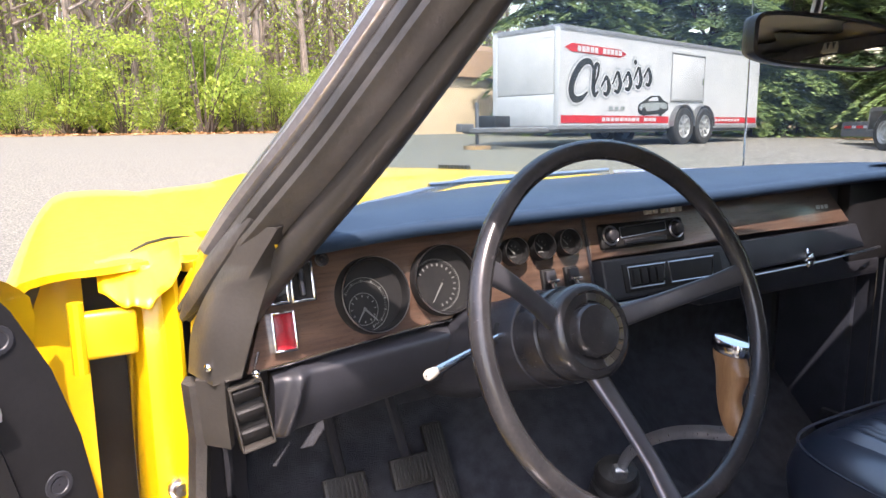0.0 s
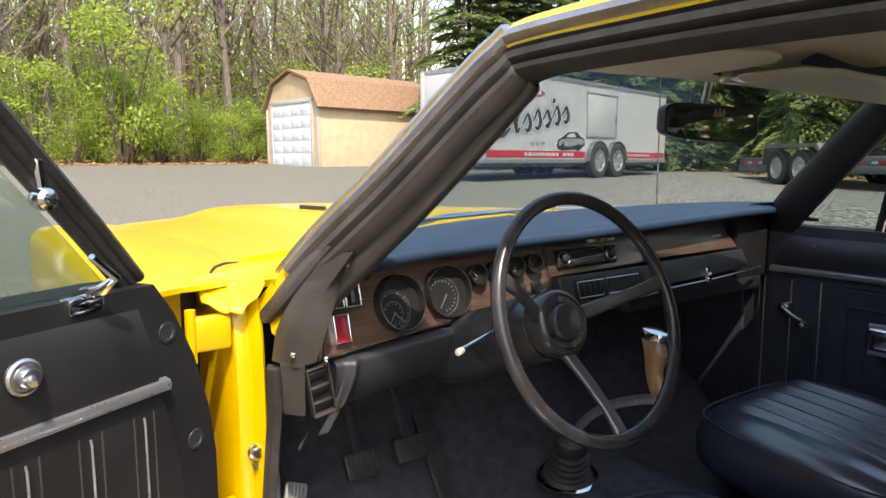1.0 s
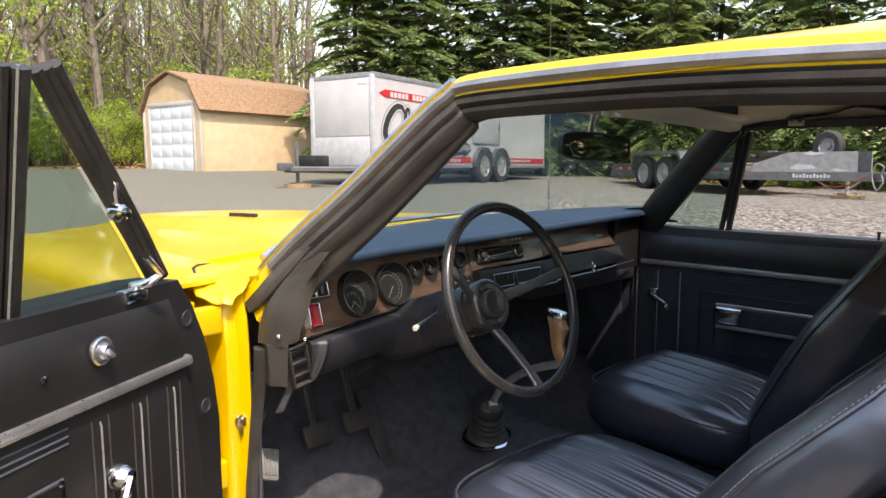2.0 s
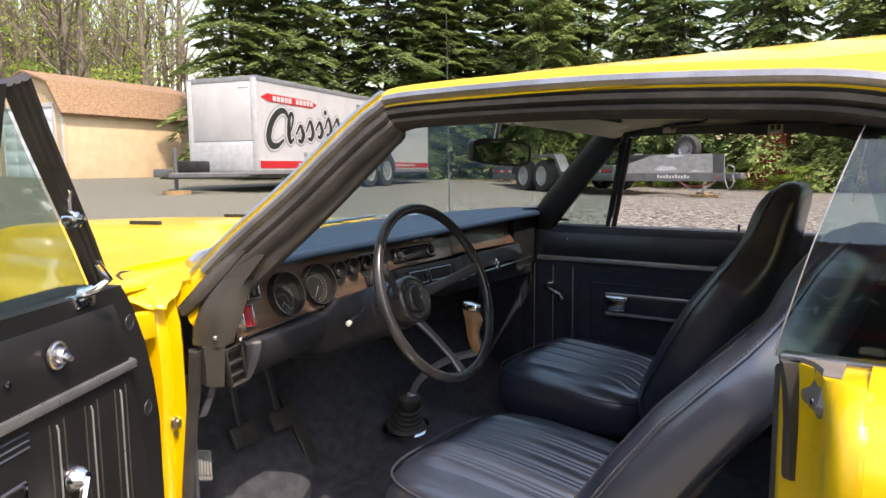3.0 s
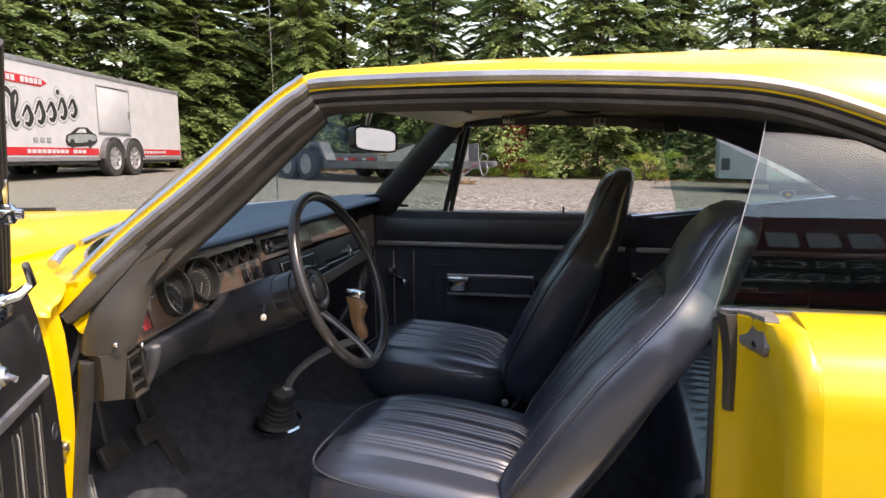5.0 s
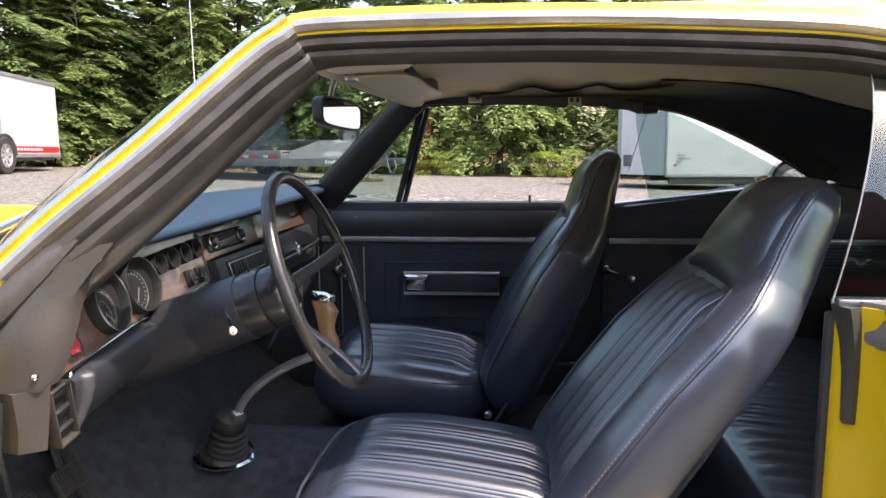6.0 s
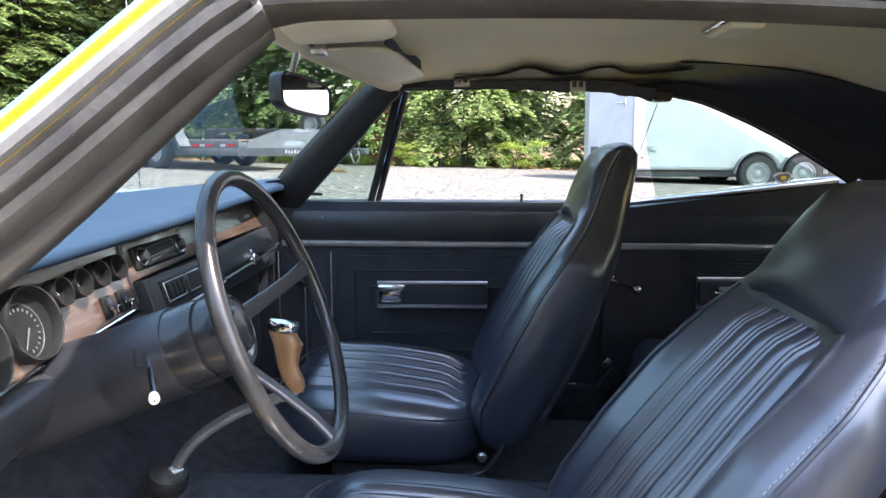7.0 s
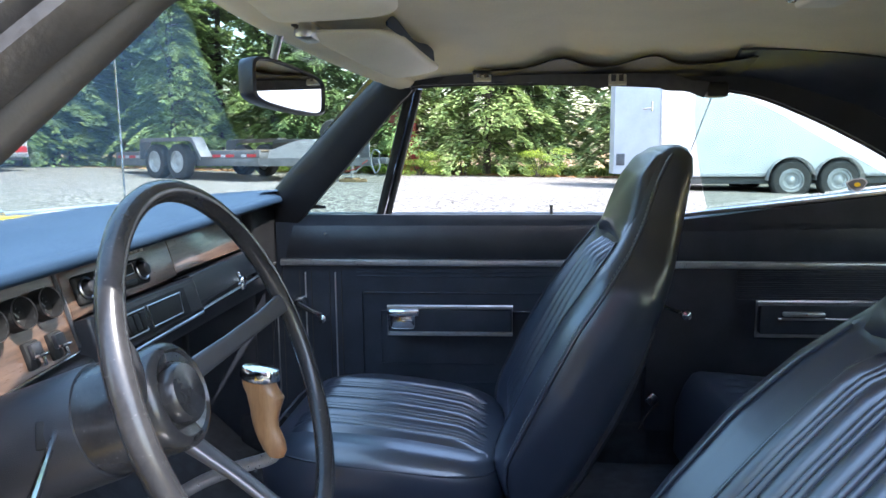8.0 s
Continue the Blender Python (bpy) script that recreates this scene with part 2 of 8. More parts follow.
# ---- building blocks ----
def part(name, bm, material, parent=None, label="", sharp=35.0):
    """Links a bmesh as one mesh object under a thing or a part."""
    bmesh.ops.recalc_face_normals(bm, faces=bm.faces)
    me = bpy.data.meshes.new(name)
    bm.to_mesh(me)
    bm.free()
    for poly in me.polygons:
        poly.use_smooth = True
    me.set_sharp_from_angle(angle=radians(sharp))
    me.materials.append(material)
    ob = new(name, me)
    ob.parent = parent
    if label:
        ob["label"] = label
    return ob


def thing(name, label, category, m=None, group="", kind=""):
    ob = new(name)
    if m is not None:
        ob.matrix_basis = m
    return tagged(ob, label, category, group, kind)


def sheet(name, verts, faces, material, parent=None, smooth=False):
    me = bpy.data.meshes.new(name)
    me.from_pydata(verts, [], faces)
    me.materials.append(material)
    if smooth:
        for poly in me.polygons:
            poly.use_smooth = True
    ob = new(name, me)
    ob.parent = parent
    return ob


def box(bm, lo, hi, bev=0.0, m=None, seg=2):
    """A box between two corners, its edges rounded by bev."""
    c = [(a + b) / 2 for a, b in zip(lo, hi)]
    s = [abs(b - a) for a, b in zip(lo, hi)]
    g = bmesh.ops.create_cube(bm, size=1, matrix=(m or Matrix()) @ Matrix.Translation(c) @ Matrix.Diagonal((*s, 1)))
    if bev:
        es = list({e for v in g["verts"] for e in v.link_edges})
        bmesh.ops.bevel(bm, geom=es, offset=min(bev, min(s) * 0.49), segments=seg, profile=0.5, affect="EDGES")
    return bm


def ring_loft(bm, rings, closed=True, caps=True, m=None):
    """Skins a row of rings of equal count."""
    rows = [[bm.verts.new((m @ Vector(p)) if m else p) for p in r] for r in rings]
    n = len(rows[0])
    for a, b in zip(rows, rows[1:]):
        for i in range(n if closed else n - 1):
            j = (i + 1) % n
            bm.faces.new((a[i], a[j], b[j], b[i]))
    if caps and closed:
        bm.faces.new(rows[0])
        bm.faces.new(rows[-1])
    return bm


def frames_along(pts, out=None):
    pts = [Vector(p) for p in pts]
    res = []
    ref = Vector(out) if out else None
    for i, p in enumerate(pts):
        t = (pts[min(i + 1, len(pts) - 1)] - pts[max(i - 1, 0)]).normalized()
        o = ref if ref else (Vector((0, 0, 1)) if abs(t.z) < 0.9 else Vector((1, 0, 0)))
        o = (o - t * o.dot(t)).normalized()
        if not out:
            ref = o
        res.append((p, t, o, o.cross(t)))
    return res


def tube(bm, pts, r, n=10, closed=False, m=None, flat=1.0, out=None):
    """A round bar through points; r may be one radius or one a point; flat squashes it."""
    rs = r if isinstance(r, (list, tuple)) else [r] * len(pts)
    if closed:
        pts = [pts[-1], *pts, pts[0]]
        rs = [rs[-1], *rs, rs[0]]
    rings = []
    for (p, t, o, s), k in zip(frames_along(pts, out), rs):
        rings.append([p + o * (k * flat * math.cos(a)) + s * (k * math.sin(a)) for a in (2 * math.pi * i / n for i in range(n))])
    if closed:
        rings = rings[1:-1]
        rings.append(rings[0])
    ring_loft(bm, rings, True, not closed, m)
    if closed:
        bmesh.ops.remove_doubles(bm, verts=bm.verts, dist=1e-6)
    return bm


def sweep(bm, pts, section, out, flip=False):
    """Pulls a closed section of (away, outward) offsets along a line; flip mirrors it in x."""
    rings = []
    for p, t, o, s in frames_along(pts, out):
        rings.append([p + s * a + o * b for a, b in section])
    if flip:
        rings = [[Vector((-v.x, v.y, v.z)) for v in r] for r in rings]
    return ring_loft(bm, rings)


def lathe(bm, profile, m, n=24, caps=False):
    """Turns (radius, height) pairs about the z axis of m."""
    rings = [[m @ Vector((max(r, 1e-4) * math.cos(a), max(r, 1e-4) * math.sin(a), z)) for a in (2 * math.pi * i / n for i in range(n))] for r, z in profile]
    return ring_loft(bm, rings, True, caps)


def axis(p, d, up=(0, 0, 1)):
    """A pose at p whose z axis points along d."""
    z = Vector(d).normalized()
    x = Vector(up).cross(z)
    x = x.normalized() if x.length > 1e-3 else Vector((1, 0, 0))
    y = z.cross(x)
    return Matrix.Translation(p) @ Matrix((x, y, z)).transposed().to_4x4()


def skin(bm, fn, nu, nv, thick=0.0, off=(0, 0, -1)):
    """A grid over u, v in 0..1, given a thickness along off."""
    o = Vector(off)
    top = [[bm.verts.new(fn(i / nu, j / nv)) for j in range(nv + 1)] for i in range(nu + 1)]
    for i in range(nu):
        for j in range(nv):
            bm.faces.new((top[i][j], top[i + 1][j], top[i + 1][j + 1], top[i][j + 1]))
    if thick:
        bot = [[bm.verts.new(v.co + o * thick) for v in r] for r in top]
        for i in range(nu):
            for j in range(nv):
                bm.faces.new((bot[i][j], bot[i][j + 1], bot[i + 1][j + 1], bot[i + 1][j]))
        for i in range(nu):
            bm.faces.new((top[i][0], bot[i][0], bot[i + 1][0], top[i + 1][0]))
            bm.faces.new((top[i][nv], top[i + 1][nv], bot[i + 1][nv], bot[i][nv]))
        for j in range(nv):
            bm.faces.new((top[0][j], top[0][j + 1], bot[0][j + 1], bot[0][j]))
            bm.faces.new((top[nu][j], bot[nu][j], bot[nu][j + 1], top[nu][j + 1]))
    return bm


def slab(bm, poly, m, depth, bev=0.0):
    """A flat outline (x, y) in the plane of m, given a depth along its z."""
    vs = [bm.verts.new(m @ Vector((x, y, 0))) for x, y in poly]
    f = bm.faces.new(vs)
    g = bmesh.ops.extrude_face_region(bm, geom=[f])
    nv = [v for v in g["geom"] if isinstance(v, bmesh.types.BMVert)]
    bmesh.ops.translate(bm, verts=nv, vec=(m.to_3x3() @ Vector((0, 0, depth))))
    if bev:
        fs = [q for q in g["geom"] if isinstance(q, bmesh.types.BMFace)]
        es = list({e for q in fs for e in q.edges})
        bmesh.ops.bevel(bm, geom=es, offset=bev, segments=2, profile=0.5, affect="EDGES")
    return bm


def lerp(a, b, k):
    return a + (b - a) * k


def along(table, v):
    """Straight-line interpolation in rows of (v, a, b, ...)."""
    if v <= table[0][0]:
        return table[0][1:]
    for p, q in zip(table, table[1:]):
        if v <= q[0]:
            k = (v - p[0]) / (q[0] - p[0])
            return tuple(lerp(a, b, k) for a, b in zip(p[1:], q[1:]))
    return table[-1][1:]


def smooth_line(pts, n=6):
    """A curve through points (Catmull-Rom)."""
    ps = [Vector(p) for p in pts]
    ps = [ps[0] * 2 - ps[1], *ps, ps[-1] * 2 - ps[-2]]
    res = []
    for i in range(1, len(ps) - 2):
        a, b, c, d = ps[i - 1:i + 3]
        for k in range(n):
            t = k / n
            res.append(0.5 * (2 * b + (c - a) * t + (2 * a - 5 * b + 4 * c - d) * t * t + (3 * b - a - 3 * c + d) * t ** 3))
    res.append(ps[-2])
    return res


# ---- ground ----
def ground_z(x, y):
    d = math.hypot(x, (y + 0.8) * 0.7)
    k = min(1.0, max(0.0, (d - 2.6) / 6.0))
    k = k * k * (3 - 2 * k)
    side = min(1.0, max(0.0, (x + y + 4) / 6))
    dip = 0.12 * math.exp(-((x - 13.8) / 3.0) ** 2 - ((y - 6.2) / 3.5) ** 2)
    return (0.52 + 0.027 * max(-12, min(y, 40)) - dip) * k * side


def build_ground():
    radii = [0.01, 0.7, 1.4, 2.1, 2.8, 3.5, 4.2, 5, 6, 7, 8.5, 10, 12, 14, 16, 18, 20, 23, 26, 30, 36, 45, 60, 90, 150, 300, 700, 1800]
    n = 96
    vs, fs = [], []
    for r in radii:
        for i in range(n):
            a = 2 * math.pi * i / n
            x, y = r * math.cos(a), r * math.sin(a)
            vs.append((x, y, ground_z(x, y)))
    for k in range(len(radii) - 1):
        for i in range(n):
            j = (i + 1) % n
            fs.append((k * n + i, k * n + j, (k + 1) * n + j, (k + 1) * n + i)[::-1])
    fs.append(tuple(range(n)))
    g = sheet("ground", vs, fs, ground_mat(), smooth=True)
    tagged(g, "dark worn asphalt yard running into pale gravel", "ground", kind="structure")


build_ground()


# ---- trees ----
def conifer_mesh(seed, h, spread, levels, per, sprays):
    """Whorls of drooping boughs: each a stick with a feathery fan of narrow sprays, dark gaps between."""
    rng = np.random.default_rng(seed)
    V, F, BV, BF = [], [], [], []
    for lv in range(levels):
        f = lv / levels
        z0 = h * (0.10 + 0.895 * f)
        reach = spread * (1 - f) ** 0.7 * (0.75 + 0.4 * rng.random()) + 0.15
        turn = rng.random() * 6.28
        nb = max(4, int(per * (1 - 0.35 * f)))
        for b in range(nb):
            a = turn + 2 * math.pi * (b + 0.6 * rng.random()) / nb
            ln = reach * (0.5 + 0.65 * rng.random())
            z = z0 + (rng.random() - 0.5) * 0.3
            lift = 0.12 + 0.35 * f + 0.2 * rng.random()
            sag = 0.5 - 0.3 * f + 0.25 * rng.random()
            ca, sa = math.cos(a), math.sin(a)
            wide = (0.18 + 0.12 * rng.random()) * ln + 0.10
            k = len(BV)
            for q in (0.0, 0.35, 0.7, 1.0):
                px, r = ln * q, 0.018 * (1.05 - q)
                pz = z + lift * px - sag * px * q - 0.01
                for e in (0, 2.1, 4.2):
                    BV.append((px * ca - r * math.cos(e) * sa, px * sa + r * math.cos(e) * ca, pz + r * math.sin(e)))
            for g in range(3):
                for e in range(3):
                    n0, n1 = k + 3 * g + e, k + 3 * g + (e + 1) % 3
                    BF.append((n0, n1, n1 + 3, n0 + 3))
            for s in range(sprays):
                q = 0.22 + 0.8 * rng.random() ** 0.75
                side = (rng.random() * 2 - 1)
                side *= abs(side) ** 0.3 * wide * math.sin(math.pi * min(1, 0.25 + 0.68 * q))
                px = ln * q
                pz = z + lift * px - sag * px * q - 0.35 * abs(side) + (rng.random() - 0.5) * 0.05
                cx, cy = px * ca - side * sa, px * sa + side * ca
                L, W = 0.11 + 0.17 * rng.random(), 0.022 + 0.026 * rng.random()
                aa = a + 1.2 * side / max(0.1, wide) + (rng.random() - 0.5) * 0.9
                d = np.array((math.cos(aa), math.sin(aa), -0.35 * rng.random() - 0.25 * q + 0.15))
                d /= np.linalg.norm(d)
                w = np.cross(d, ((rng.random() - 0.5) * 1.2, (rng.random() - 0.5) * 1.2, 1.0))
                w /= np.linalg.norm(w)
                c = np.array((cx, cy, pz))
                k = len(V)
                V += [tuple(c - d * L * 0.4), tuple(c + w * W), tuple(c + d * L * 0.6), tuple(c - w * W)]
                F.append((k, k + 1, k + 2, k + 3))
    return V, F, BV, BF


def trunk_bm(h, r, limbs, seed, spread, lean=0.0):
    rng = random.Random(seed)
    bm = bmesh.new()
    pts = [(lean * k * k * h + 0.05 * h * 0.2 * math.sin(3 * k + seed), 0.02 * h * math.sin(2 * k + 2 * seed), h * k) for k in (0, 0.08, 0.25, 0.45, 0.65, 0.85, 1.0)]
    tube(bm, pts, [r * 1.35, r, r * 0.88, r * 0.7, r * 0.5, r * 0.28, r * 0.05], 7)
    for i in range(limbs):
        k = 0.3 + 0.65 * i / limbs
        b = Vector((lean * k * k * h, 0, h * k))
        a = rng.random() * 6.283
        ln = spread * (1.1 - 0.6 * k) * (0.6 + 0.6 * rng.random())
        up = 0.5 + 0.9 * rng.random()
        d = Vector((math.cos(a), math.sin(a), up))
        p1, p2 = b + d * ln * 0.4, b + d * ln * 0.75 + Vector((0, 0, 0.15 * ln))
        p3 = b + d * ln + Vector((0.1 * ln * rng.random(), 0, 0.4 * ln))
        rr = r * (1 - k) * 0.55 + 0.012
        tube(bm, [b, p1, p2, p3], [rr, rr * 0.7, rr * 0.45, rr * 0.12], 5)
        for q in range(4):
            s = lerp(p1, p3, rng.random())
            a2 = a + rng.uniform(-1.2, 1.2)
            e = s + Vector((math.cos(a2), math.sin(a2), rng.uniform(0.3, 1.2))) * ln * rng.uniform(0.25, 0.5)
            mid = lerp(s, e, 0.5) + Vector((0, 0, 0.05 * ln))
            tube(bm, [s, mid, e], [rr * 0.4, rr * 0.25, rr * 0.06], 4)
    return bm


def leaf_cloud(seed, blobs, count, size):
    """Small leaves scattered through uneven clumps."""
    rng = np.random.default_rng(seed)
    V, F = [], []
    for (bx, by, bz, br, bh) in blobs:
        m = int(count * br * br)
        for _ in range(m):
            d = rng.normal(size=3)
            d /= np.linalg.norm(d)
            rad = (0.45 + 0.6 * rng.random() ** 0.6)
            c = np.array((bx + d[0] * br * rad, by + d[1] * br * rad, bz + d[2] * bh * rad))
            if c[2] < 0.02:
                continue
            t = rng.normal(size=3)
            t /= np.linalg.norm(t)
            w = np.cross(t, rng.normal(size=3))
            w /= np.linalg.norm(w)
            s = size * (0.6 + 0.8 * rng.random())
            k = len(V)
            V += [tuple(c - t * s), tuple(c + w * s * 0.5), tuple(c + t * s), tuple(c - w * s * 0.5)]
            F.append((k, k + 1, k + 2, k + 3))
    return V, F


def build_conifers():
    made = []
    for i, (h, sp, mtl) in enumerate(((9.5, 2.1, NEEDLES), (8.6, 2.3, NEEDLES2), (10.4, 2.4, NEEDLES))):
        t = thing("conifer_tree", "tall green conifer with drooping feathery branches", "tree", group="evergreen screen")
        part("trunk", trunk_bm(h * 0.97, 0.11, 10, i, 1.2), BARK, t)
        V, F, BV, BF = conifer_mesh(10 + i, h, sp, 26, 10, 200)
        sheet("crown", V, F, mtl, t)
        sheet("bough_stick", BV, BF, BARK, t)
        made.append(t)
    rng = random.Random(4)
    spots = []
    for k in range(11):
        spots.append((12.3 + 1.05 * k + rng.uniform(-0.4, 0.4), 16.6 - 0.62 * k + rng.uniform(-0.5, 0.5)))
    for k in range(9):
        spots.append((17.8 + rng.uniform(-0.5, 1.0), 8.4 - 2.05 * k + rng.uniform(-0.5, 0.5)))
    # the row goes on round behind the yard
    for k in range(13):
        spots.append((17.4 - 1.25 * k + rng.uniform(-0.5, 0.5), -11.0 - 1.1 * k + rng.uniform(-0.5, 0.5)))
    for k in range(9):
        spots.append((21.5 + rng.uniform(-0.5, 1.5), 15.0 - 3.0 * k + rng.uniform(-0.5, 0.5)))
    for i, (x, y) in enumerate(spots):
        src = made[i % 3]
        s = rng.uniform(0.85, 1.15)
        m = Matrix.Translation((x, y, ground_z(x, y) - 0.05)) @ Matrix.Rotation(rng.uniform(0, 6.28), 4, "Z")
        if i < 3:
            src.scale = (s, s, s)
            src.matrix_basis = m @ Matrix.Diagonal((s, s, s, 1))
        else:
            c = copy_thing(src, m)
            slim = 0.8 if 11 <= i < 20 else 1.0
            c.scale = (s * slim, s * slim, s * rng.uniform(0.92, 1.1))


def build_woods():
    made = []
    for i in range(3):
        h = (12.0, 14.0, 10.5)[i]
        t = thing("bare_tree", "slender spring tree with bare grey limbs and few young leaves", "tree", group="wood behind the yard")
        part("trunk", trunk_bm(h, 0.13 + 0.03 * i, 16, 30 + i, 3.0, 0.01 * i), TWIG, t)
        rng = np.random.default_rng(50 + i)
        blobs = [(rng.normal() * 1.3, rng.normal() * 1.3, h * (0.3 + 0.65 * rng.random()), 0.8, 0.7) for _ in range(22)]
        V, F = leaf_cloud(60 + i, blobs, 42, 0.065)
        sheet("crown", V, F, SPRING, t)
        made.append(t)
    rng = random.Random(9)
    for i in range(96):
        x = -24 + 46 * (i / 95) + rng.uniform(-0.6, 0.6)
        y = 23.4 + 0.1 * x + rng.uniform(0.0, 13.0)
        m = Matrix.Translation((x, y, ground_z(x, y) - 0.05)) @ Matrix.Rotation(rng.uniform(0, 6.28), 4, "Z")
        s = rng.uniform(0.8, 1.2)
        if i < 3:
            made[i].matrix_basis = m @ Matrix.Diagonal((s, s, s, 1))
        else:
            c = copy_thing(made[i % 3], m)
            c.scale = (s, s, s)


def build_shrubs():
    made = []
    for i in range(3):
        t = thing("shrub", "dense young-leaved green shrub at the wood's edge", "shrub", group="undergrowth at the wood's edge")
        rng = np.random.default_rng(80 + i)
        blobs = [(rng.normal() * 0.85, rng.normal() * 0.7, 0.35 + 3.0 * rng.random() ** 1.4, 0.35 + 0.4 * rng.random(), 0.45) for _ in range(18)]
        bm = bmesh.new()
        for b in blobs:
            tube(bm, [(0.15 * b[0], 0.15 * b[1], 0), (0.5 * b[0], 0.5 * b[1], b[2] * 0.55), b[:3]], [0.03, 0.02, 0.006], 5)
        part("stem", bm, BARK, t)
        V, F = leaf_cloud(90 + i, blobs, 620, 0.06)
        sheet("foliage", V, F, (SHRUBLEAF, SPRING, SHRUBLEAF)[i], t)
        made.append(t)
    rng = random.Random(12)
    for i in range(54):
        x = -20 + 36 * (i / 53) + rng.uniform(-0.4, 0.4)
        y = 21.6 + 0.12 * x + rng.uniform(0.0, 3.4)
        m = Matrix.Translation((x, y, ground_z(x, y) - 0.03)) @ Matrix.Rotation(rng.uniform(0, 6.28), 4, "Z")
        s = rng.choice((0.5, 0.6, 0.7, 0.8, 0.95, 1.2))
        if i < 3:
            made[i].matrix_basis = m @ Matrix.Diagonal((s, s, s, 1))
        else:
            c = copy_thing(made[i % 3], m)
            c.scale = (s, s, s * rng.uniform(0.85, 1.35))
    for k, (x, y) in enumerate(((17.1, 3.3), (17.3, 2.4), (17.0, 1.5), (17.4, 0.4), (17.2, -1.6), (17.5, 5.0))):
        c = copy_thing(made[k % 3], Matrix.Translation((x, y, ground_z(x, y) - 0.03)) @ Matrix.Rotation(1.7 * k, 4, "Z"))
        c.scale = (0.42, 0.42, 0.21)
        tagged(c, "low spreading green shrub in front of the conifers", "shrub", "undergrowth by the hedge")


def build_litter():
    rng = np.random.default_rng(5)
    V, F = [], []
    for _ in range(9000):
        if rng.random() < 0.6:
            x = -20 + 30 * rng.random()
            y = 20.4 + 0.12 * x + abs(rng.normal()) * 0.8
        else:
            x, y = 17.2 + abs(rng.normal()) * 0.8, -12 + 22 * rng.random()
        z = ground_z(x, y) + 0.012
        a, s = rng.random() * 6.28, 0.04 + 0.05 * rng.random()
        t = (0.1 + 0.5 * rng.random()) * s
        c, n = math.cos(a) * s, math.sin(a) * s
        k = len(V)
        V += [(x - c, y - n, z), (x + n * 0.5, y - c * 0.5, z + t), (x + c, y + n, z + t * 0.4), (x - n * 0.5, y + c * 0.5, z)]
        F.append((k, k + 1, k + 2, k + 3))
    g = sheet("leaf_litter", V, F, LITTER)
    tagged(g, "dry orange-brown fallen leaves along the yard's edge", "fallen leaves", kind="stuff")
    V, F = [], []
    for _ in range(26000):
        x, y = 18.4 + 9 * rng.random(), -14 + 30 * rng.random()
        z = ground_z(x, y)
        a, hh = rng.random() * 6.28, 0.06 + 0.12 * rng.random()
        c, n = math.cos(a) * 0.03, math.sin(a) * 0.03
        k = len(V)
        V += [(x - c, y - n, z), (x + c, y + n, z), (x + n, y - c, z + hh)]
        F.append((k, k + 1, k + 2))
    g = sheet("grass", V, F, GRASS)
    tagged(g, "sunlit yellow-green lawn grass behind the hedge", "grass", kind="stuff")


def build_far_wood():
    """The thicket of thin grey trunks further back, past counting."""
    rng = random.Random(21)
    bm = bmesh.new()
    for i in range(980):
        x = -34 + 62 * rng.random()
        y = 36 + 0.1 * x + 18 * rng.random()
        h = rng.uniform(9, 16)
        b = Vector((x, y, 1.0))
        lean = Vector((rng.uniform(-0.06, 0.06), rng.uniform(-0.06, 0.06), 1)) * h
        r = rng.choice((0.05, 0.07, 0.09, 0.12, 0.17))
        tube(bm, [b, b + lean * 0.5, b + lean], [r, r * 0.7, r * 0.1], 5)
        for k in range(9):
            s = b + lean * rng.uniform(0.25, 0.92)
            e = s + Vector((rng.uniform(-1, 1), rng.uniform(-1, 1), rng.uniform(0.5, 1.6))) * rng.uniform(0.8, 1.9)
            tube(bm, [s, lerp(s, e, 0.5) + Vector((0, 0, 0.12)), e], [r * 0.4, r * 0.25, 0.006], 4)
    w = part("far_wood", bm, TWIG)
    tagged(w, "thicket of thin bare grey-brown trunks behind the yard", "wood", kind="stuff")
    blobs = []
    rg = np.random.default_rng(33)
    for _ in range(200):
        blobs.append((-34 + 62 * rg.random(), 33 + 16 * rg.random(), 1.5 + 11 * rg.random() ** 1.8, 1.2, 1.0))
    for _ in range(340):
        x = -34 + 62 * rg.random()
        blobs.append((x, 27 + 0.1 * x + 8 * rg.random(), 0.6 + 3.2 * rg.random(), 1.25, 1.0))
    for _ in range(150):
        x = -30 + 48 * rg.random()
        blobs.append((x, 25.5 + 0.1 * x + 5 * rg.random(), 1.5 + 5.0 * rg.random() ** 1.3, 0.9, 0.9))
    for _ in range(240):
        blobs.append((-38 + 70 * rg.random(), 50 + 6 * rg.random(), 1.0 + 9 * rg.random(), 1.7, 1.5))
    V, F = leaf_cloud(34, blobs, 60, 0.11)
    g = sheet("far_leaves", V, F, SPRING)
    tagged(g, "thin veil of young yellow-green leaves in the far wood", "leaves", kind="stuff")


build_far_wood()
build_conifers()
build_woods()
build_shrubs()
build_litter()


# ---- trailers ----
def bars(bm, m, rows, t=0.004):
    """Flat upright bars in the x-z plane of m: (x0, z0, x1, z1)."""
    for x0, z0, x1, z1 in rows:
        box(bm, (x0, -t, z0), (x1, 0, z1), 0, m)
    return bm


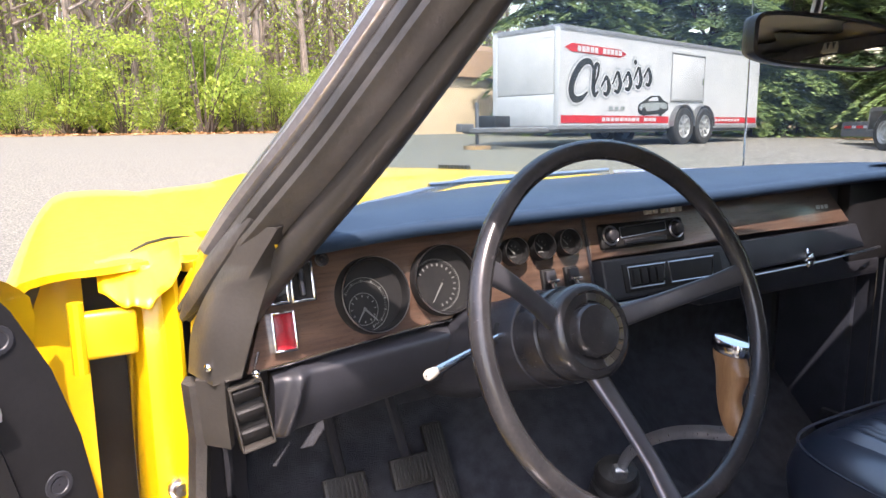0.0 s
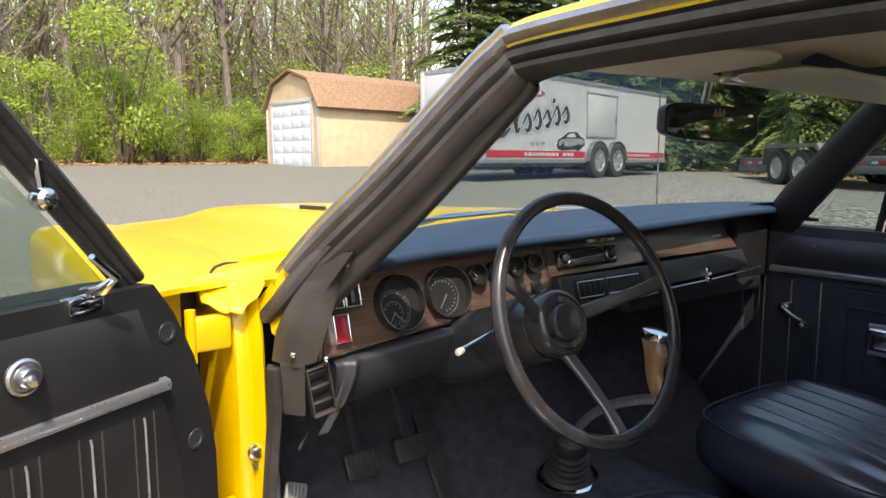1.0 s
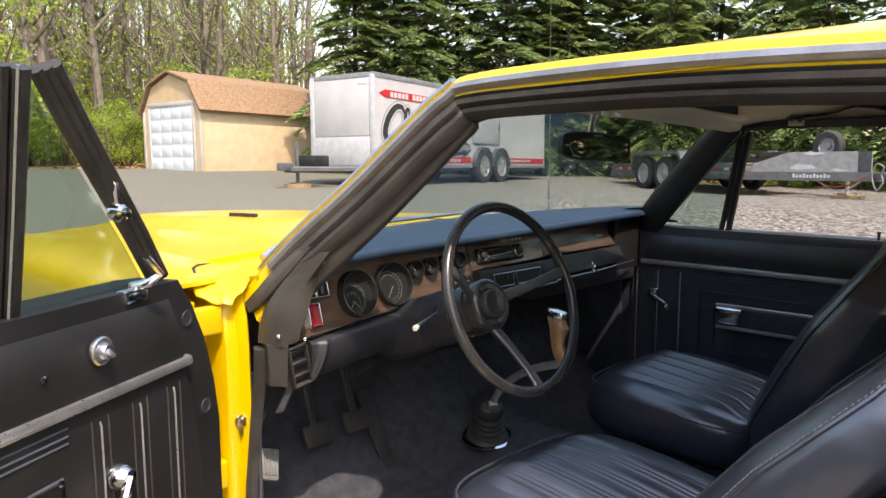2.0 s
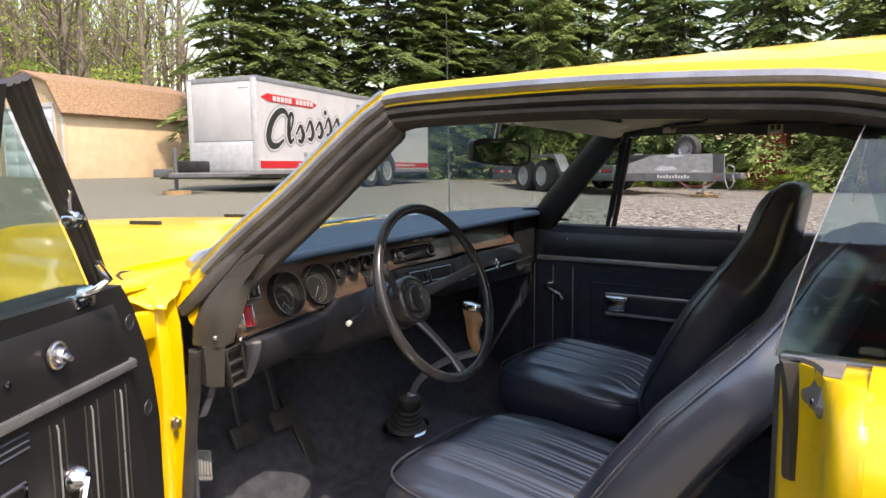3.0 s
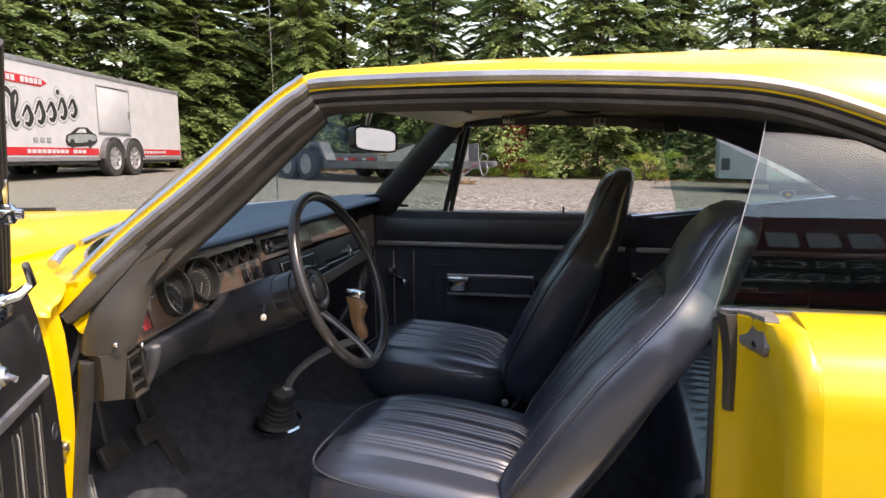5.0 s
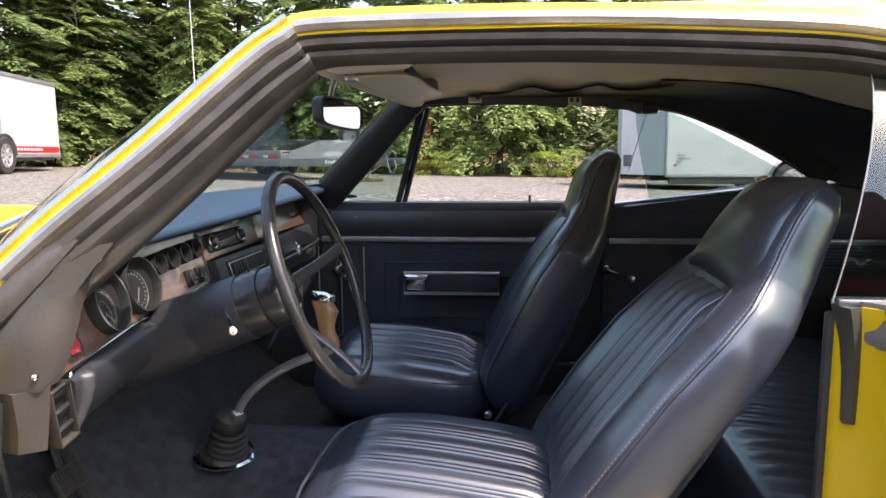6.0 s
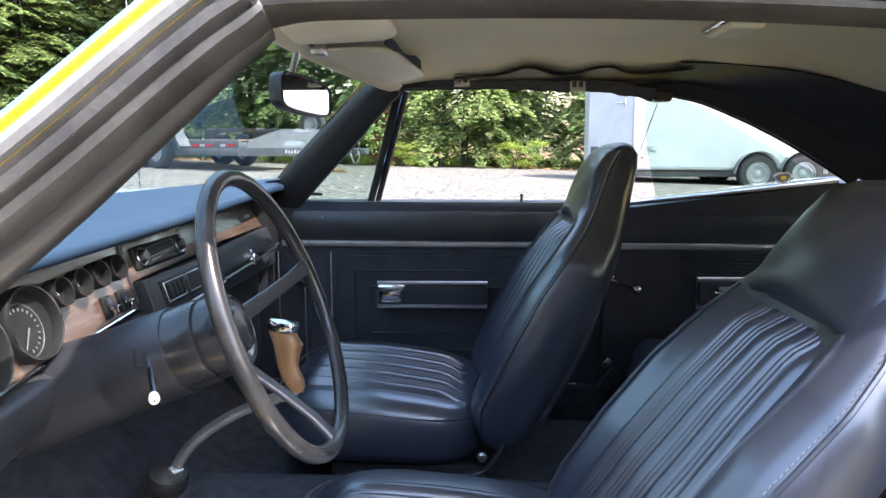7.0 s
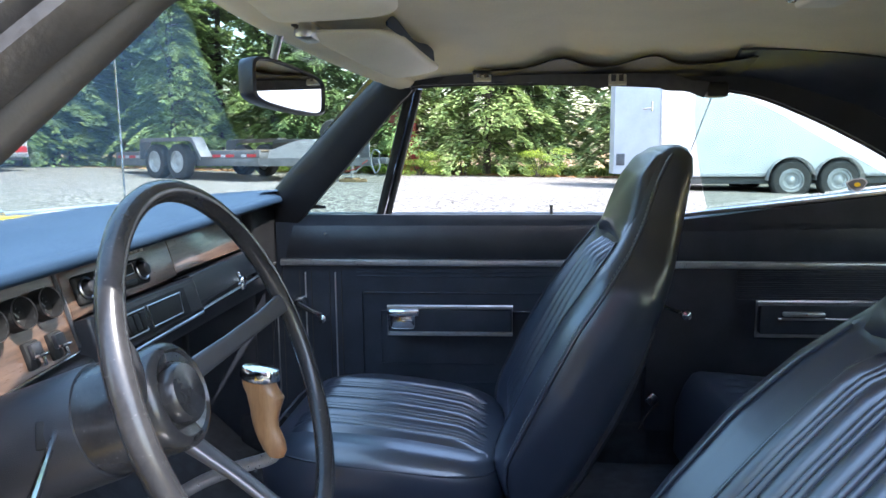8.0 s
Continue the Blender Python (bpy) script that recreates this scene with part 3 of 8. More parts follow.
def build_box_trailer():
    """White enclosed trailer; its x runs from the nose to the rear, its shown side is y = 0."""
    x, y = 6.84, 8.89
    d = Vector((0.974, 0.225, 0))
    z = 0.745
    m = Matrix.Translation((x, y, z)) @ Matrix.Rotation(math.atan2(d.y, d.x), 4, "Z")
    t = thing("cargo_trailer", "white enclosed cargo trailer with red stripe and black lettering shapes", "trailer", m)
    L, W, z0, z1 = 7.95, 1.97, 0.42, 2.14
    bm = bmesh.new()
    slab(bm, [(0, 0), (L, 0), (L, W), (0.75, W), (0, W * 0.80)], Matrix.Translation((0, 0, z0)), z1 - z0)
    part("body", bm, WHITE, t)
    for za, zb in ((z1 - 0.05, z1 + 0.035), (z0 - 0.05, z0 + 0.03)):
        bm = bmesh.new()
        slab(bm, [(-0.015, -0.012), (L + 0.01, -0.012), (L + 0.01, W + 0.012), (0.74, W + 0.012), (-0.015, W * 0.80 + 0.01)], Matrix.Translation((0, 0, za)), zb - za, 0.008)
        part("trim_rail", bm, GREYALU, t)
    for yy in (0.0, W * 0.80):
        bm = bmesh.new()
        box(bm, (-0.022, yy - 0.012 if yy == 0 else yy - 0.10, z0), (0.03, yy + 0.10 if yy == 0 else yy + 0.012, z1), 0.01)
        part("corner_post", bm, PALEALU, t, "silver corner post")
    bm = bmesh.new()
    box(bm, (-0.018, 0.09, z0 + 0.02), (-0.004, W * 0.80 - 0.09, z0 + 0.56), 0.004)
    for r in range(7):
        for c in range(16):
            box(bm, (-0.022, 0.13 + 0.082 * c, z0 + 0.06 + 0.07 * r), (-0.016, 0.165 + 0.082 * c, z0 + 0.072 + 0.07 * r), 0)
    part("stone_guard", bm, PALEALU, t, "pale grey tread-plate stone guard")
    bm = bmesh.new()
    box(bm, (-0.016, 0.11, z0 + 0.58), (-0.003, W * 0.80 - 0.11, z1 - 0.07), 0.003)
    panel = part("nose_panel", bm, WHITE, t)
    bm = bmesh.new()
    for k in range(5):
        box(bm, (-0.019, 0.16 + 0.045 * k, z1 - 0.19), (-0.015, 0.19 + 0.045 * k, z1 - 0.165), 0)
    part("panel_mark", bm, GREYDECAL, panel)
    bm = bmesh.new()
    bars(bm, Matrix.Translation((0, -0.004, 0)), [(0.06, z0 + 0.06, 3.7, z0 + 0.20)])
    part("stripe", bm, REDSTRIPE, t, "red stripe along the sill")
    bm = bmesh.new()
    bars(bm, Matrix.Translation((0, -0.004, 0)), [(5.53, z0 + 0.06, L - 0.05, z0 + 0.20)])
    part("stripe", bm, REDSTRIPE, t, "red stripe along the sill")
    rng = random.Random(3)
    px = 1.3
    for k in range(13):
        w = rng.uniform(0.09, 0.14)
        if k != 9:
            bm = bmesh.new()
            bars(bm, Matrix.Translation((0, -0.009, 0)), [(px, z0 + 0.095, px + w, z0 + 0.165)])
            part("stripe_bar", bm, WHITE, t)
        px += w + 0.035
    px = 5.75
    for k in range(8):
        bm = bmesh.new()
        bars(bm, Matrix.Translation((0, -0.009, 0)), [(px, z0 + 0.1, px + 0.11, z0 + 0.16)])
        part("stripe_bar", bm, WHITE, t)
        px += 0.16
    # painted sign on the side: red lozenge with white bars, black script-like strokes with grey shade
    bm = bmesh.new()
    mm = Matrix.Translation((0, -0.004, 0))
    slab(bm, [(0.14, 1.80), (0.34, 1.88), (1.85, 1.86), (2.05, 1.79), (1.85, 1.71), (0.34, 1.73)], mm @ Matrix.Rotation(math.pi / 2, 4, "X"), 0.004)
    part("red_lozenge", bm, REDSTRIPE, t)
    def ribbon(pts, widths, dy, grow):
        """A flat brush stroke in the plane of the side."""
        line = smooth_line([(px, 0, pz) for px, pz in pts], 6)
        ws = [along([(i, w) for i, w in enumerate(widths)], k / 6)[0] for k in range(len(line))]
        rings = []
        for k, p in enumerate(line):
            t = (line[min(k + 1, len(line) - 1)] - line[max(k - 1, 0)]).normalized()
            n = Vector((-t.z, 0, t.x))
            e = t * (grow if k == len(line) - 1 else -grow if k == 0 else 0)
            a, b = p + e + n * (ws[k] + grow), p + e - n * (ws[k] + grow)
            rings.append([(a.x, dy, a.z), (b.x, dy, b.z), (b.x, dy - 0.003, b.z), (a.x, dy - 0.003, a.z)])
        return ring_loft(bmesh.new(), rings)
    # a flowing flourish: one tall open bow, a tall loop, and a rising row of waves
    strokes = [([(0.98, 1.47), (0.88, 1.58), (0.68, 1.56), (0.45, 1.36), (0.33, 1.08), (0.42, 0.92), (0.62, 0.92), (0.82, 1.04)], (0.03, 0.05, 0.06, 0.075, 0.08, 0.07, 0.05, 0.02)),
               ([(0.98, 1.08), (1.14, 1.40), (1.12, 1.56), (1.02, 1.46), (0.99, 1.14), (1.04, 1.0), (1.16, 1.06)], (0.02, 0.03, 0.03, 0.05, 0.06, 0.05, 0.02))]
    for k in range(5):
        bx, bz, hh = 1.24 + 0.36 * k, 1.03 + 0.055 * k, 0.30 + 0.05 * (k % 2)
        strokes.append(([(bx + 0.0, bz + 0.12), (bx + 0.16, bz + hh), (bx + 0.24, bz + hh * 0.6), (bx + 0.26, bz + 0.1), (bx + 0.18, bz - 0.01), (bx + 0.07, bz + 0.01)], (0.02, 0.035, 0.055, 0.06, 0.045, 0.025)))
    for nm, mt, dy, g in (("sign_shade", GREYDECAL, -0.002, 0.06), ("sign_rim", WHITE, -0.006, 0.036), ("sign_shape", DECAL, -0.010, 0.0)):
        for pts, ws in strokes:
            part(nm, ribbon(pts, ws, dy, g), mt, t)
        bm = bmesh.new()
        lathe(bm, [(0.001, 0), (0.055 + g, 0), (0.055 + g, 0.003), (0.001, 0.003)], axis((2.36, dy, 1.66), (0, -1, 0)), 20)
        part(nm, bm, mt, t)
    # the little car picture: grey body, dark cabin and wheels
    mm = Matrix.Translation((2.50, -0.006, 0.66)) @ Matrix.Rotation(math.pi / 2, 4, "X")
    for nm, mt, poly, dy in (("sign_picture", DECAL, [(0.0, 0.08), (0.04, 0.2), (0.22, 0.26), (0.46, 0.37), (0.8, 0.38), (1.0, 0.28), (1.14, 0.24), (1.17, 0.1), (1.0, 0.02), (0.3, -0.02), (0.06, 0.0)], 0.0),
                             ("sign_picture_body", GREYDECAL, [(0.05, 0.12), (0.12, 0.2), (0.5, 0.24), (1.02, 0.24), (1.12, 0.2), (1.1, 0.12), (0.5, 0.06), (0.12, 0.06)], 0.005),
                             ("sign_picture_glass", WHITE, [(0.36, 0.26), (0.52, 0.34), (0.72, 0.35), (0.76, 0.27)], 0.005)):
        bm = bmesh.new()
        slab(bm, poly, mm @ Matrix.Translation((0, 0, dy)), 0.003)
        part(nm, bm, mt, t, "black and grey car-shaped sign picture" if dy == 0 else "")
    for x0 in (2.72, 3.36):
        bm = bmesh.new()
        lathe(bm, [(0.001, 0), (0.085, 0), (0.085, 0.003), (0.001, 0.003)], axis((x0, -0.015, 0.71), (0, -1, 0)), 18)
        part("sign_picture_wheel", bm, DECAL, t)
    px = 0.5
    for k in range(11):
        if k != 5:
            bm = bmesh.new()
            bars(bm, Matrix.Translation((0, -0.010, 0)), [(px, 1.745, px + 0.10, 1.845)])
            part("sign_bar", bm, WHITE, t)
        px += 0.128
    for k in range(3):
        bm = bmesh.new()
        bars(bm, Matrix.Translation((0, -0.010, 0)), [(1.5 + 0.2 * k, 0.72, 1.63 + 0.2 * k, 0.80)])
        part("sign_bar", bm, GREYDECAL, t)
    # side door
    bm = bmesh.new()
    tube(bm, [(3.75, -0.006, 0.95), (3.75, -0.006, 1.93), (5.15, -0.006, 1.93), (5.15, -0.006, 0.95)], 0.022, 6, True)
    part("door_frame", bm, GREYALU, t)
    bm = bmesh.new()
    box(bm, (3.78, -0.012, 0.98), (5.12, -0.001, 1.90), 0.004)
    part("side_door", bm, WHITE, t)
    bm = bmesh.new()
    box(bm, (5.04, -0.04, 1.3), (5.08, -0.012, 1.46), 0.006)
    part("door_latch", bm, CHROME, t)
    # axles, fender, tongue
    for xx in (4.17, 5.06):
        trailer_wheel_side(t, xx, -0.02, W + 0.02, 0.41, 0.22)
        bm = bmesh.new()
        ring = [(xx - 0.455 * math.cos(math.pi * k / 16), 0.41 + 0.46 * math.sin(math.pi * k / 16)) for k in range(17)]
        ring_loft(bm, [[(px, yy, pz) for px, pz in ring] for yy in (-0.13, 0.03)], closed=False, caps=False)
        bmesh.ops.solidify(bm, geom=bm.faces[:], thickness=0.03)
        part("fender", bm, GREYALU, t)
        bm = bmesh.new()
        slab(bm, [(xx - 0.44 * math.cos(math.pi * k / 12), 0.41 + 0.445 * math.sin(math.pi * k / 12)) for k in range(13)], Matrix.Translation((0, -0.005, 0)) @ Matrix.Rotation(math.pi / 2, 4, "X"), 0.002)
        part("wheel_well", bm, TYRE, t)
    bm = bmesh.new()
    box(bm, (0.2, 0.1, 0.30), (L - 0.1, 0.2, 0.40), 0.01)
    box(bm, (0.2, W - 0.2, 0.30), (L - 0.1, W - 0.1, 0.40), 0.01)
    tube(bm, [(0.2, 0.15, 0.36), (-1.35, W / 2, 0.36)], 0.055, 6)
    tube(bm, [(0.2, W - 0.15, 0.36), (-1.35, W / 2, 0.36)], 0.055, 6)
    box(bm, (-1.5, W / 2 - 0.08, 0.34), (-1.2, W / 2 + 0.08, 0.48), 0.02)
    tube(bm, [(-1.05, W / 2, 0.12), (-1.05, W / 2, 0.85)], 0.035, 8)
    box(bm, (-1.15, W / 2 - 0.1, 0.10), (-0.95, W / 2 + 0.1, 0.12), 0.004)
    part("tongue", bm, STEELGREY, t)
    bm = bmesh.new()
    box(bm, (-0.85, W / 2 - 0.25, 0.41), (-0.45, W / 2 + 0.25, 0.62), 0.02)
    part("battery_box", bm, BLACKWRAP, t)
    wood = thing("timber_block", "weathered yellowish timber block under the trailer jack", "block", m @ Matrix.Translation((-1.05, W / 2, -0.0)))
    bm = bmesh.new()
    box(bm, (-0.2, -0.15, -0.09), (0.2, 0.15, 0.10), 0.012)
    part("block_body", bm, TIMBER, wood)


def trailer_wheel_side(t, xx, y0, y1, r=0.345, w=0.2, plain=False):
    for yy, s in ((y0, -1), (y1, 1)):
        m = axis((xx, yy, r), (0, s, 0))
        bm = bmesh.new()
        lathe(bm, [(r * 0.60, -w / 2), (r * 0.9, -w / 2), (r * 0.98, -w * 0.38), (r, -w * 0.2), (r, w * 0.2), (r * 0.98, w * 0.38), (r * 0.9, w / 2), (r * 0.62, w / 2), (r * 0.6, w * 0.4)], m, 28)
        tyre = part("wheel", bm, TYRE, t)
        bm = bmesh.new()
        lathe(bm, [(r * 0.61, -w * 0.3), (r * 0.61, w * 0.46), (r * 0.56, w * 0.48), (r * 0.53, w * 0.3), (r * 0.3, w * 0.16), (r * 0.2, w * 0.3), (r * 0.12, w * 0.34), (0.001, w * 0.36)], m, 28)
        if plain:
            # pressed steel disc: raised ring, hub and wheel nuts
            lathe(bm, [(r * 0.54, w * 0.3), (r * 0.46, w * 0.36), (r * 0.40, w * 0.36), (r * 0.36, w * 0.26), (r * 0.24, w * 0.24), (r * 0.20, w * 0.30)], m, 28)
            for k in range(8):
                mm = m @ Matrix.Rotation(2 * math.pi * k / 8, 4, "Z")
                lathe(bm, [(0.013, w * 0.2), (0.013, w * 0.36), (0.001, w * 0.38)], mm @ Matrix.Translation((r * 0.30, 0, 0)), 8)
            part("rim", bm, RIMMETAL, tyre, "plain silver steel rim")
            continue
        for k in range(8):
            mm = m @ Matrix.Rotation(2 * math.pi * k / 8, 4, "Z")
            box(bm, (r * 0.15, -r * 0.055, w * 0.2), (r * 0.55, r * 0.055, w * 0.42), 0.006, mm)
        part("rim", bm, RIMMETAL, tyre, "silver spoked rim")


def build_white_trailer():
    """Plain white trailer; local x runs back from the nose, its shown side is y = 0."""
    x, y = 11.46, -3.44
    m = Matrix.Translation((x, y, 0.25)) @ Matrix.Rotation(-math.pi / 2, 4, "Z")
    t = thing("white_trailer", "plain white enclosed trailer parked on the gravel", "trailer", m)
    L, W, z0, z1 = 6.6, 2.2, 0.45, 2.35
    bm = bmesh.new()
    out = [(0, 0), (L, 0), (L, W), (0, W), (-0.68, W * 0.62), (-0.68, W * 0.38)]
    slab(bm, out, Matrix.Translation((0, 0, z0)), z1 - z0, 0.02)
    part("body", bm, WHITE, t)
    bm = bmesh.new()
    box(bm, (0.0, -0.012, z0 - 0.04), (1.95, 0.0, z0 + 0.02), 0.004)
    part("sill_trim", bm, GREYALU, t)
    bm = bmesh.new()
    box(bm, (3.5, -0.012, z0 - 0.04), (L, 0.0, z0 + 0.02), 0.004)
    part("sill_trim", bm, GREYALU, t)
    bm = bmesh.new()
    box(bm, (-0.02, -0.012, z0), (0.03, 0.03, z1), 0.01)
    part("corner_trim", bm, GREYALU, t)
    bm = bmesh.new()
    box(bm, (-0.10, -0.012, -0.11), (0.10, 0.0, 0.11), 0.006, Matrix.Translation((-0.575, 0.705, 0.72)) @ Matrix.Rotation(math.atan2(-0.836, 0.68), 4, "Z"))
    part("nose_vent", bm, STEELGREY, t)
    bm = bmesh.new()
    tube(bm, [(-0.13, 0.145, 1.57), (-0.13, 0.145, 1.75)], 0.022, 8)
    tube(bm, [(-0.13, 0.145, 1.64), (-0.26, 0.305, 1.63)], 0.016, 6)
    part("latch", bm, CHROME, t)
    bm = bmesh.new()
    bars(bm, Matrix.Translation((0, -0.004, 0)), [(0.2, 0.80, 0.36, 0.83), (0.22, 0.74, 0.42, 0.77), (0.18, 0.69, 0.3, 0.71)])
    part("sticker", bm, GREYDECAL, t, "small grey sticker bars")
    bm = bmesh.new()
    bars(bm, Matrix.Translation((0, -0.006, 0)), [(0.14, 0.62, 0.2, 0.645)])
    part("red_reflector", bm, REDSTRIPE, t)
    for xx in (2.22, 3.02):
        trailer_wheel_side(t, xx, -0.03, W + 0.03, plain=True)
    for xx in (2.22, 3.02):
        bm = bmesh.new()
        ring = [(xx - 0.405 * math.cos(math.pi * k / 16), 0.345 + 0.41 * math.sin(math.pi * k / 16)) for k in range(17)]
        ring_loft(bm, [[(px, yy, pz) for px, pz in ring] for yy in (-0.15, 0.03)], closed=False, caps=False)
        bmesh.ops.solidify(bm, geom=bm.faces[:], thickness=0.035)
        part("fender", bm, WHITE, t)
        bm = bmesh.new()
        slab(bm, [(xx - 0.38 * math.cos(math.pi * k / 12), 0.345 + 0.385 * math.sin(math.pi * k / 12)) for k in range(13)], Matrix.Translation((0, -0.003, 0)) @ Matrix.Rotation(math.pi / 2, 4, "X"), 0.002)
        part("wheel_well", bm, TYRE, t)
    bm = bmesh.new()
    box(bm, (0.1, 0.1, 0.28), (L - 0.1, 0.22, 0.40), 0.01)
    box(bm, (0.1, W - 0.22, 0.28), (L - 0.1, W - 0.1, 0.40), 0.01)
    for k in range(5):
        box(bm, (0.5 + 1.2 * k, 0.12, 0.30), (0.6 + 1.2 * k, W - 0.12, 0.40), 0.01)
    part("chassis", bm, STEELGREY, t)


def build_flatbed():
    """Low dark equipment trailer; local x runs from the coupler back to the ramp, its shown side is y = 0."""
    m = Matrix.Translation((11.68, 2.606, 0.585)) @ Matrix.Rotation(radians(59.2), 4, "Z") @ Matrix.Diagonal((1, -1, 1, 1))
    t = thing("flatbed_trailer", "dark grey steel flatbed trailer with tandem wheels", "trailer", m)
    W = 2.0
    A, Q = Vector((2.0, 0.0, 0)), Vector((-0.25, 0.95, 0))

    def upright(bm, outline, mirror, thick):
        """An upright plate on one rail of the drawbar; outline holds (share of the rail, height)."""
        n = Vector((-(Q - A).y, (Q - A).x, 0)).normalized() * thick
        rings = []
        for off in (-0.5, 0.5):
            ring = []
            for k, z in outline:
                p = lerp(A, Q, k) + n * off
                ring.append((p.x, W - p.y if mirror else p.y, z))
            rings.append(ring)
        ring_loft(bm, rings)
    bm = bmesh.new()
    for yy in (0.0, W):
        box(bm, (1.95, yy - 0.05, 0.30), (7.4, yy + 0.05, 0.46), 0.012)
        box(bm, (1.95, yy - 0.03, 0.46), (7.4, yy + 0.03, 0.63), 0.008)
        upright(bm, [(0.0, 0.30), (1.0, 0.30), (1.0, 0.46), (0.0, 0.46)], yy > 0, 0.10)
    for k in range(10):
        box(bm, (2.0 + 0.59 * k, 0.0, 0.42), (2.08 + 0.59 * k, W, 0.58), 0.006)
    box(bm, (-0.62, W / 2 - 0.07, 0.34), (-0.15, W / 2 + 0.07, 0.46), 0.03)
    part("frame", bm, STEELGREY, t)
    for mirror in (False, True):
        bm = bmesh.new()
        upright(bm, [(0.08, 0.462), (0.10, 0.62), (0.36, 0.82), (0.40, 0.835), (0.885, 0.835), (0.89, 0.462)], mirror, 0.012)
        part("side_plate", bm, GREYALU, t, "grey steel plate beside the drawbar")
    for k in range(9):
        bm = bmesh.new()
        box(bm, (2.0, 0.06 + 0.21 * k, 0.60), (7.38, 0.25 + 0.21 * k, 0.64), 0.006)
        part("plank", bm, DECKWOOD, t)
    bm = bmesh.new()
    tube(bm, [(0.35, W / 2, 0.06), (0.35, W / 2, 0.36)], 0.035, 8)
    tube(bm, [(0.35, W / 2, 0.36), (0.35, W / 2, 0.80)], 0.05, 8)
    box(bm, (0.24, W / 2 - 0.12, 0.05), (0.46, W / 2 + 0.12, 0.08), 0.006)
    tube(bm, [(0.35, W / 2, 0.76), (0.35, W / 2 - 0.2, 0.76), (0.35, W / 2 - 0.2, 0.66)], 0.014, 6)
    part("jack", bm, GREYALU, t)
    bm = bmesh.new()
    tube(bm, smooth_line([(-0.1, W / 2 - 0.1, 0.34), (0.1, W / 2 - 0.25, 0.16), (0.4, W / 2 - 0.3, 0.14), (0.75, W / 2 - 0.35, 0.32)]), 0.014, 5)
    tube(bm, smooth_line([(-0.45, W / 2 - 0.08, 0.44), (-0.5, W / 2 - 0.12, 0.56), (-0.35, W / 2 - 0.12, 0.60), (-0.28, W / 2 - 0.12, 0.4), (-0.38, W / 2 - 0.12, 0.16), (-0.5, W / 2 - 0.12, 0.28), (-0.45, W / 2 - 0.1, 0.42)]), 0.014, 5)
    part("safety_chain", bm, GREYALU, t)
    bm = bmesh.new()
    tube(bm, smooth_line([(-0.2, W / 2 - 0.15, 0.40), (0.15, W / 2 - 0.2, 0.22), (0.5, W / 2 - 0.28, 0.20), (0.72, W / 2 - 0.38, 0.34)]), 0.012, 5)
    part("brake_cable", bm, REDPAINT, t, "faded red cable under the drawbar")
    bm = bmesh.new()
    for k in range(11):
        upright(bm, [(0.43 + 0.026 * k, 0.355), (0.448 + 0.026 * k, 0.355), (0.448 + 0.026 * k, 0.41 + 0.02 * (k % 3 == 0)), (0.43 + 0.026 * k, 0.41 + 0.02 * (k % 3 == 0))], False, 0.108)
    part("frame_lettering", bm, WHITE, t, "white lettering bars")
    for a, b, z0, z1 in ((0.50, 0.66, 0.79, 0.85), (0.40, 0.60, 0.52, 0.62), (0.72, 0.84, 0.49, 0.53)):
        bm = bmesh.new()
        upright(bm, [(a, z0), (lerp(a, b, 0.4), z0 - 0.02), (b, z0 + 0.01), (lerp(a, b, 0.8), z1 - 0.02), (lerp(a, b, 0.55), z1 - 0.03), (lerp(a, b, 0.3), z1), (a, z0 + 0.03)], False, 0.018)
        part("worn_decal", bm, PALEALU, t, "worn pale decal")
    bm = bmesh.new()
    bars(bm, Matrix.Translation((0, -0.034, 0)), [(x0, 0.485, x0 + 0.28, 0.545) for x0 in (2.05, 2.75, 3.2, 6.05, 6.5, 7.0)])
    part("red_reflector", bm, REDSTRIPE, t)
    bm = bmesh.new()
    bars(bm, Matrix.Translation((0, -0.034, 0)), [(x0, 0.485, x0 + 0.16, 0.545) for x0 in (2.36, 3.04, 5.88, 6.34, 6.8)])
    part("white_reflector", bm, WHITE, t)
    for xx in (4.4, 5.27):
        trailer_wheel_side(t, xx, -0.2, W + 0.2, 0.40, 0.23, plain=True)
    ring = [(3.46, 0.50), (3.74, 0.89), (3.82, 0.93), (5.66, 0.93), (5.76, 0.90), (5.84, 0.46)]
    for ys in ((-0.34, -0.06), (W + 0.34, W + 0.06)):
        bm = bmesh.new()
        drop = [(lerp(px, 4.7, 0.035), pz - 0.085) for px, pz in ring]
        ring_loft(bm, [[(px, ys[0], pz) for px, pz in drop], [(px, ys[0], pz) for px, pz in ring], [(px, ys[1], pz) for px, pz in ring]], closed=False, caps=False)
        bmesh.ops.solidify(bm, geom=bm.faces[:], thickness=0.015)
        part("fender", bm, GREYALU, t, "grey steel fender over both wheels")
    c = axis((0.85, 1.0, 0.95), (0.25, 1, 0))
    bm = bmesh.new()
    lathe(bm, [(0.17, -0.09), (0.26, -0.09), (0.29, -0.05), (0.30, 0.0), (0.29, 0.05), (0.26, 0.09), (0.17, 0.09)], c, 28)
    sp = part("spare_wheel", bm, TYRE, t, "spare wheel standing behind the drawbar plate")
    bm = bmesh.new()
    lathe(bm, [(0.175, -0.07), (0.165, -0.075), (0.14, -0.03), (0.07, -0.02), (0.06, -0.05), (0.001, -0.05)], c, 24)
    part("rim", bm, GREYALU, sp)
    bm = bmesh.new()
    tube(bm, [(1.3, 0.72, 0.74), (1.9, 0.85, 0.76), (2.6, 1.0, 0.75)], 0.11, 10)
    part("rolled_tarpaulin", bm, BLACKWRAP, t)
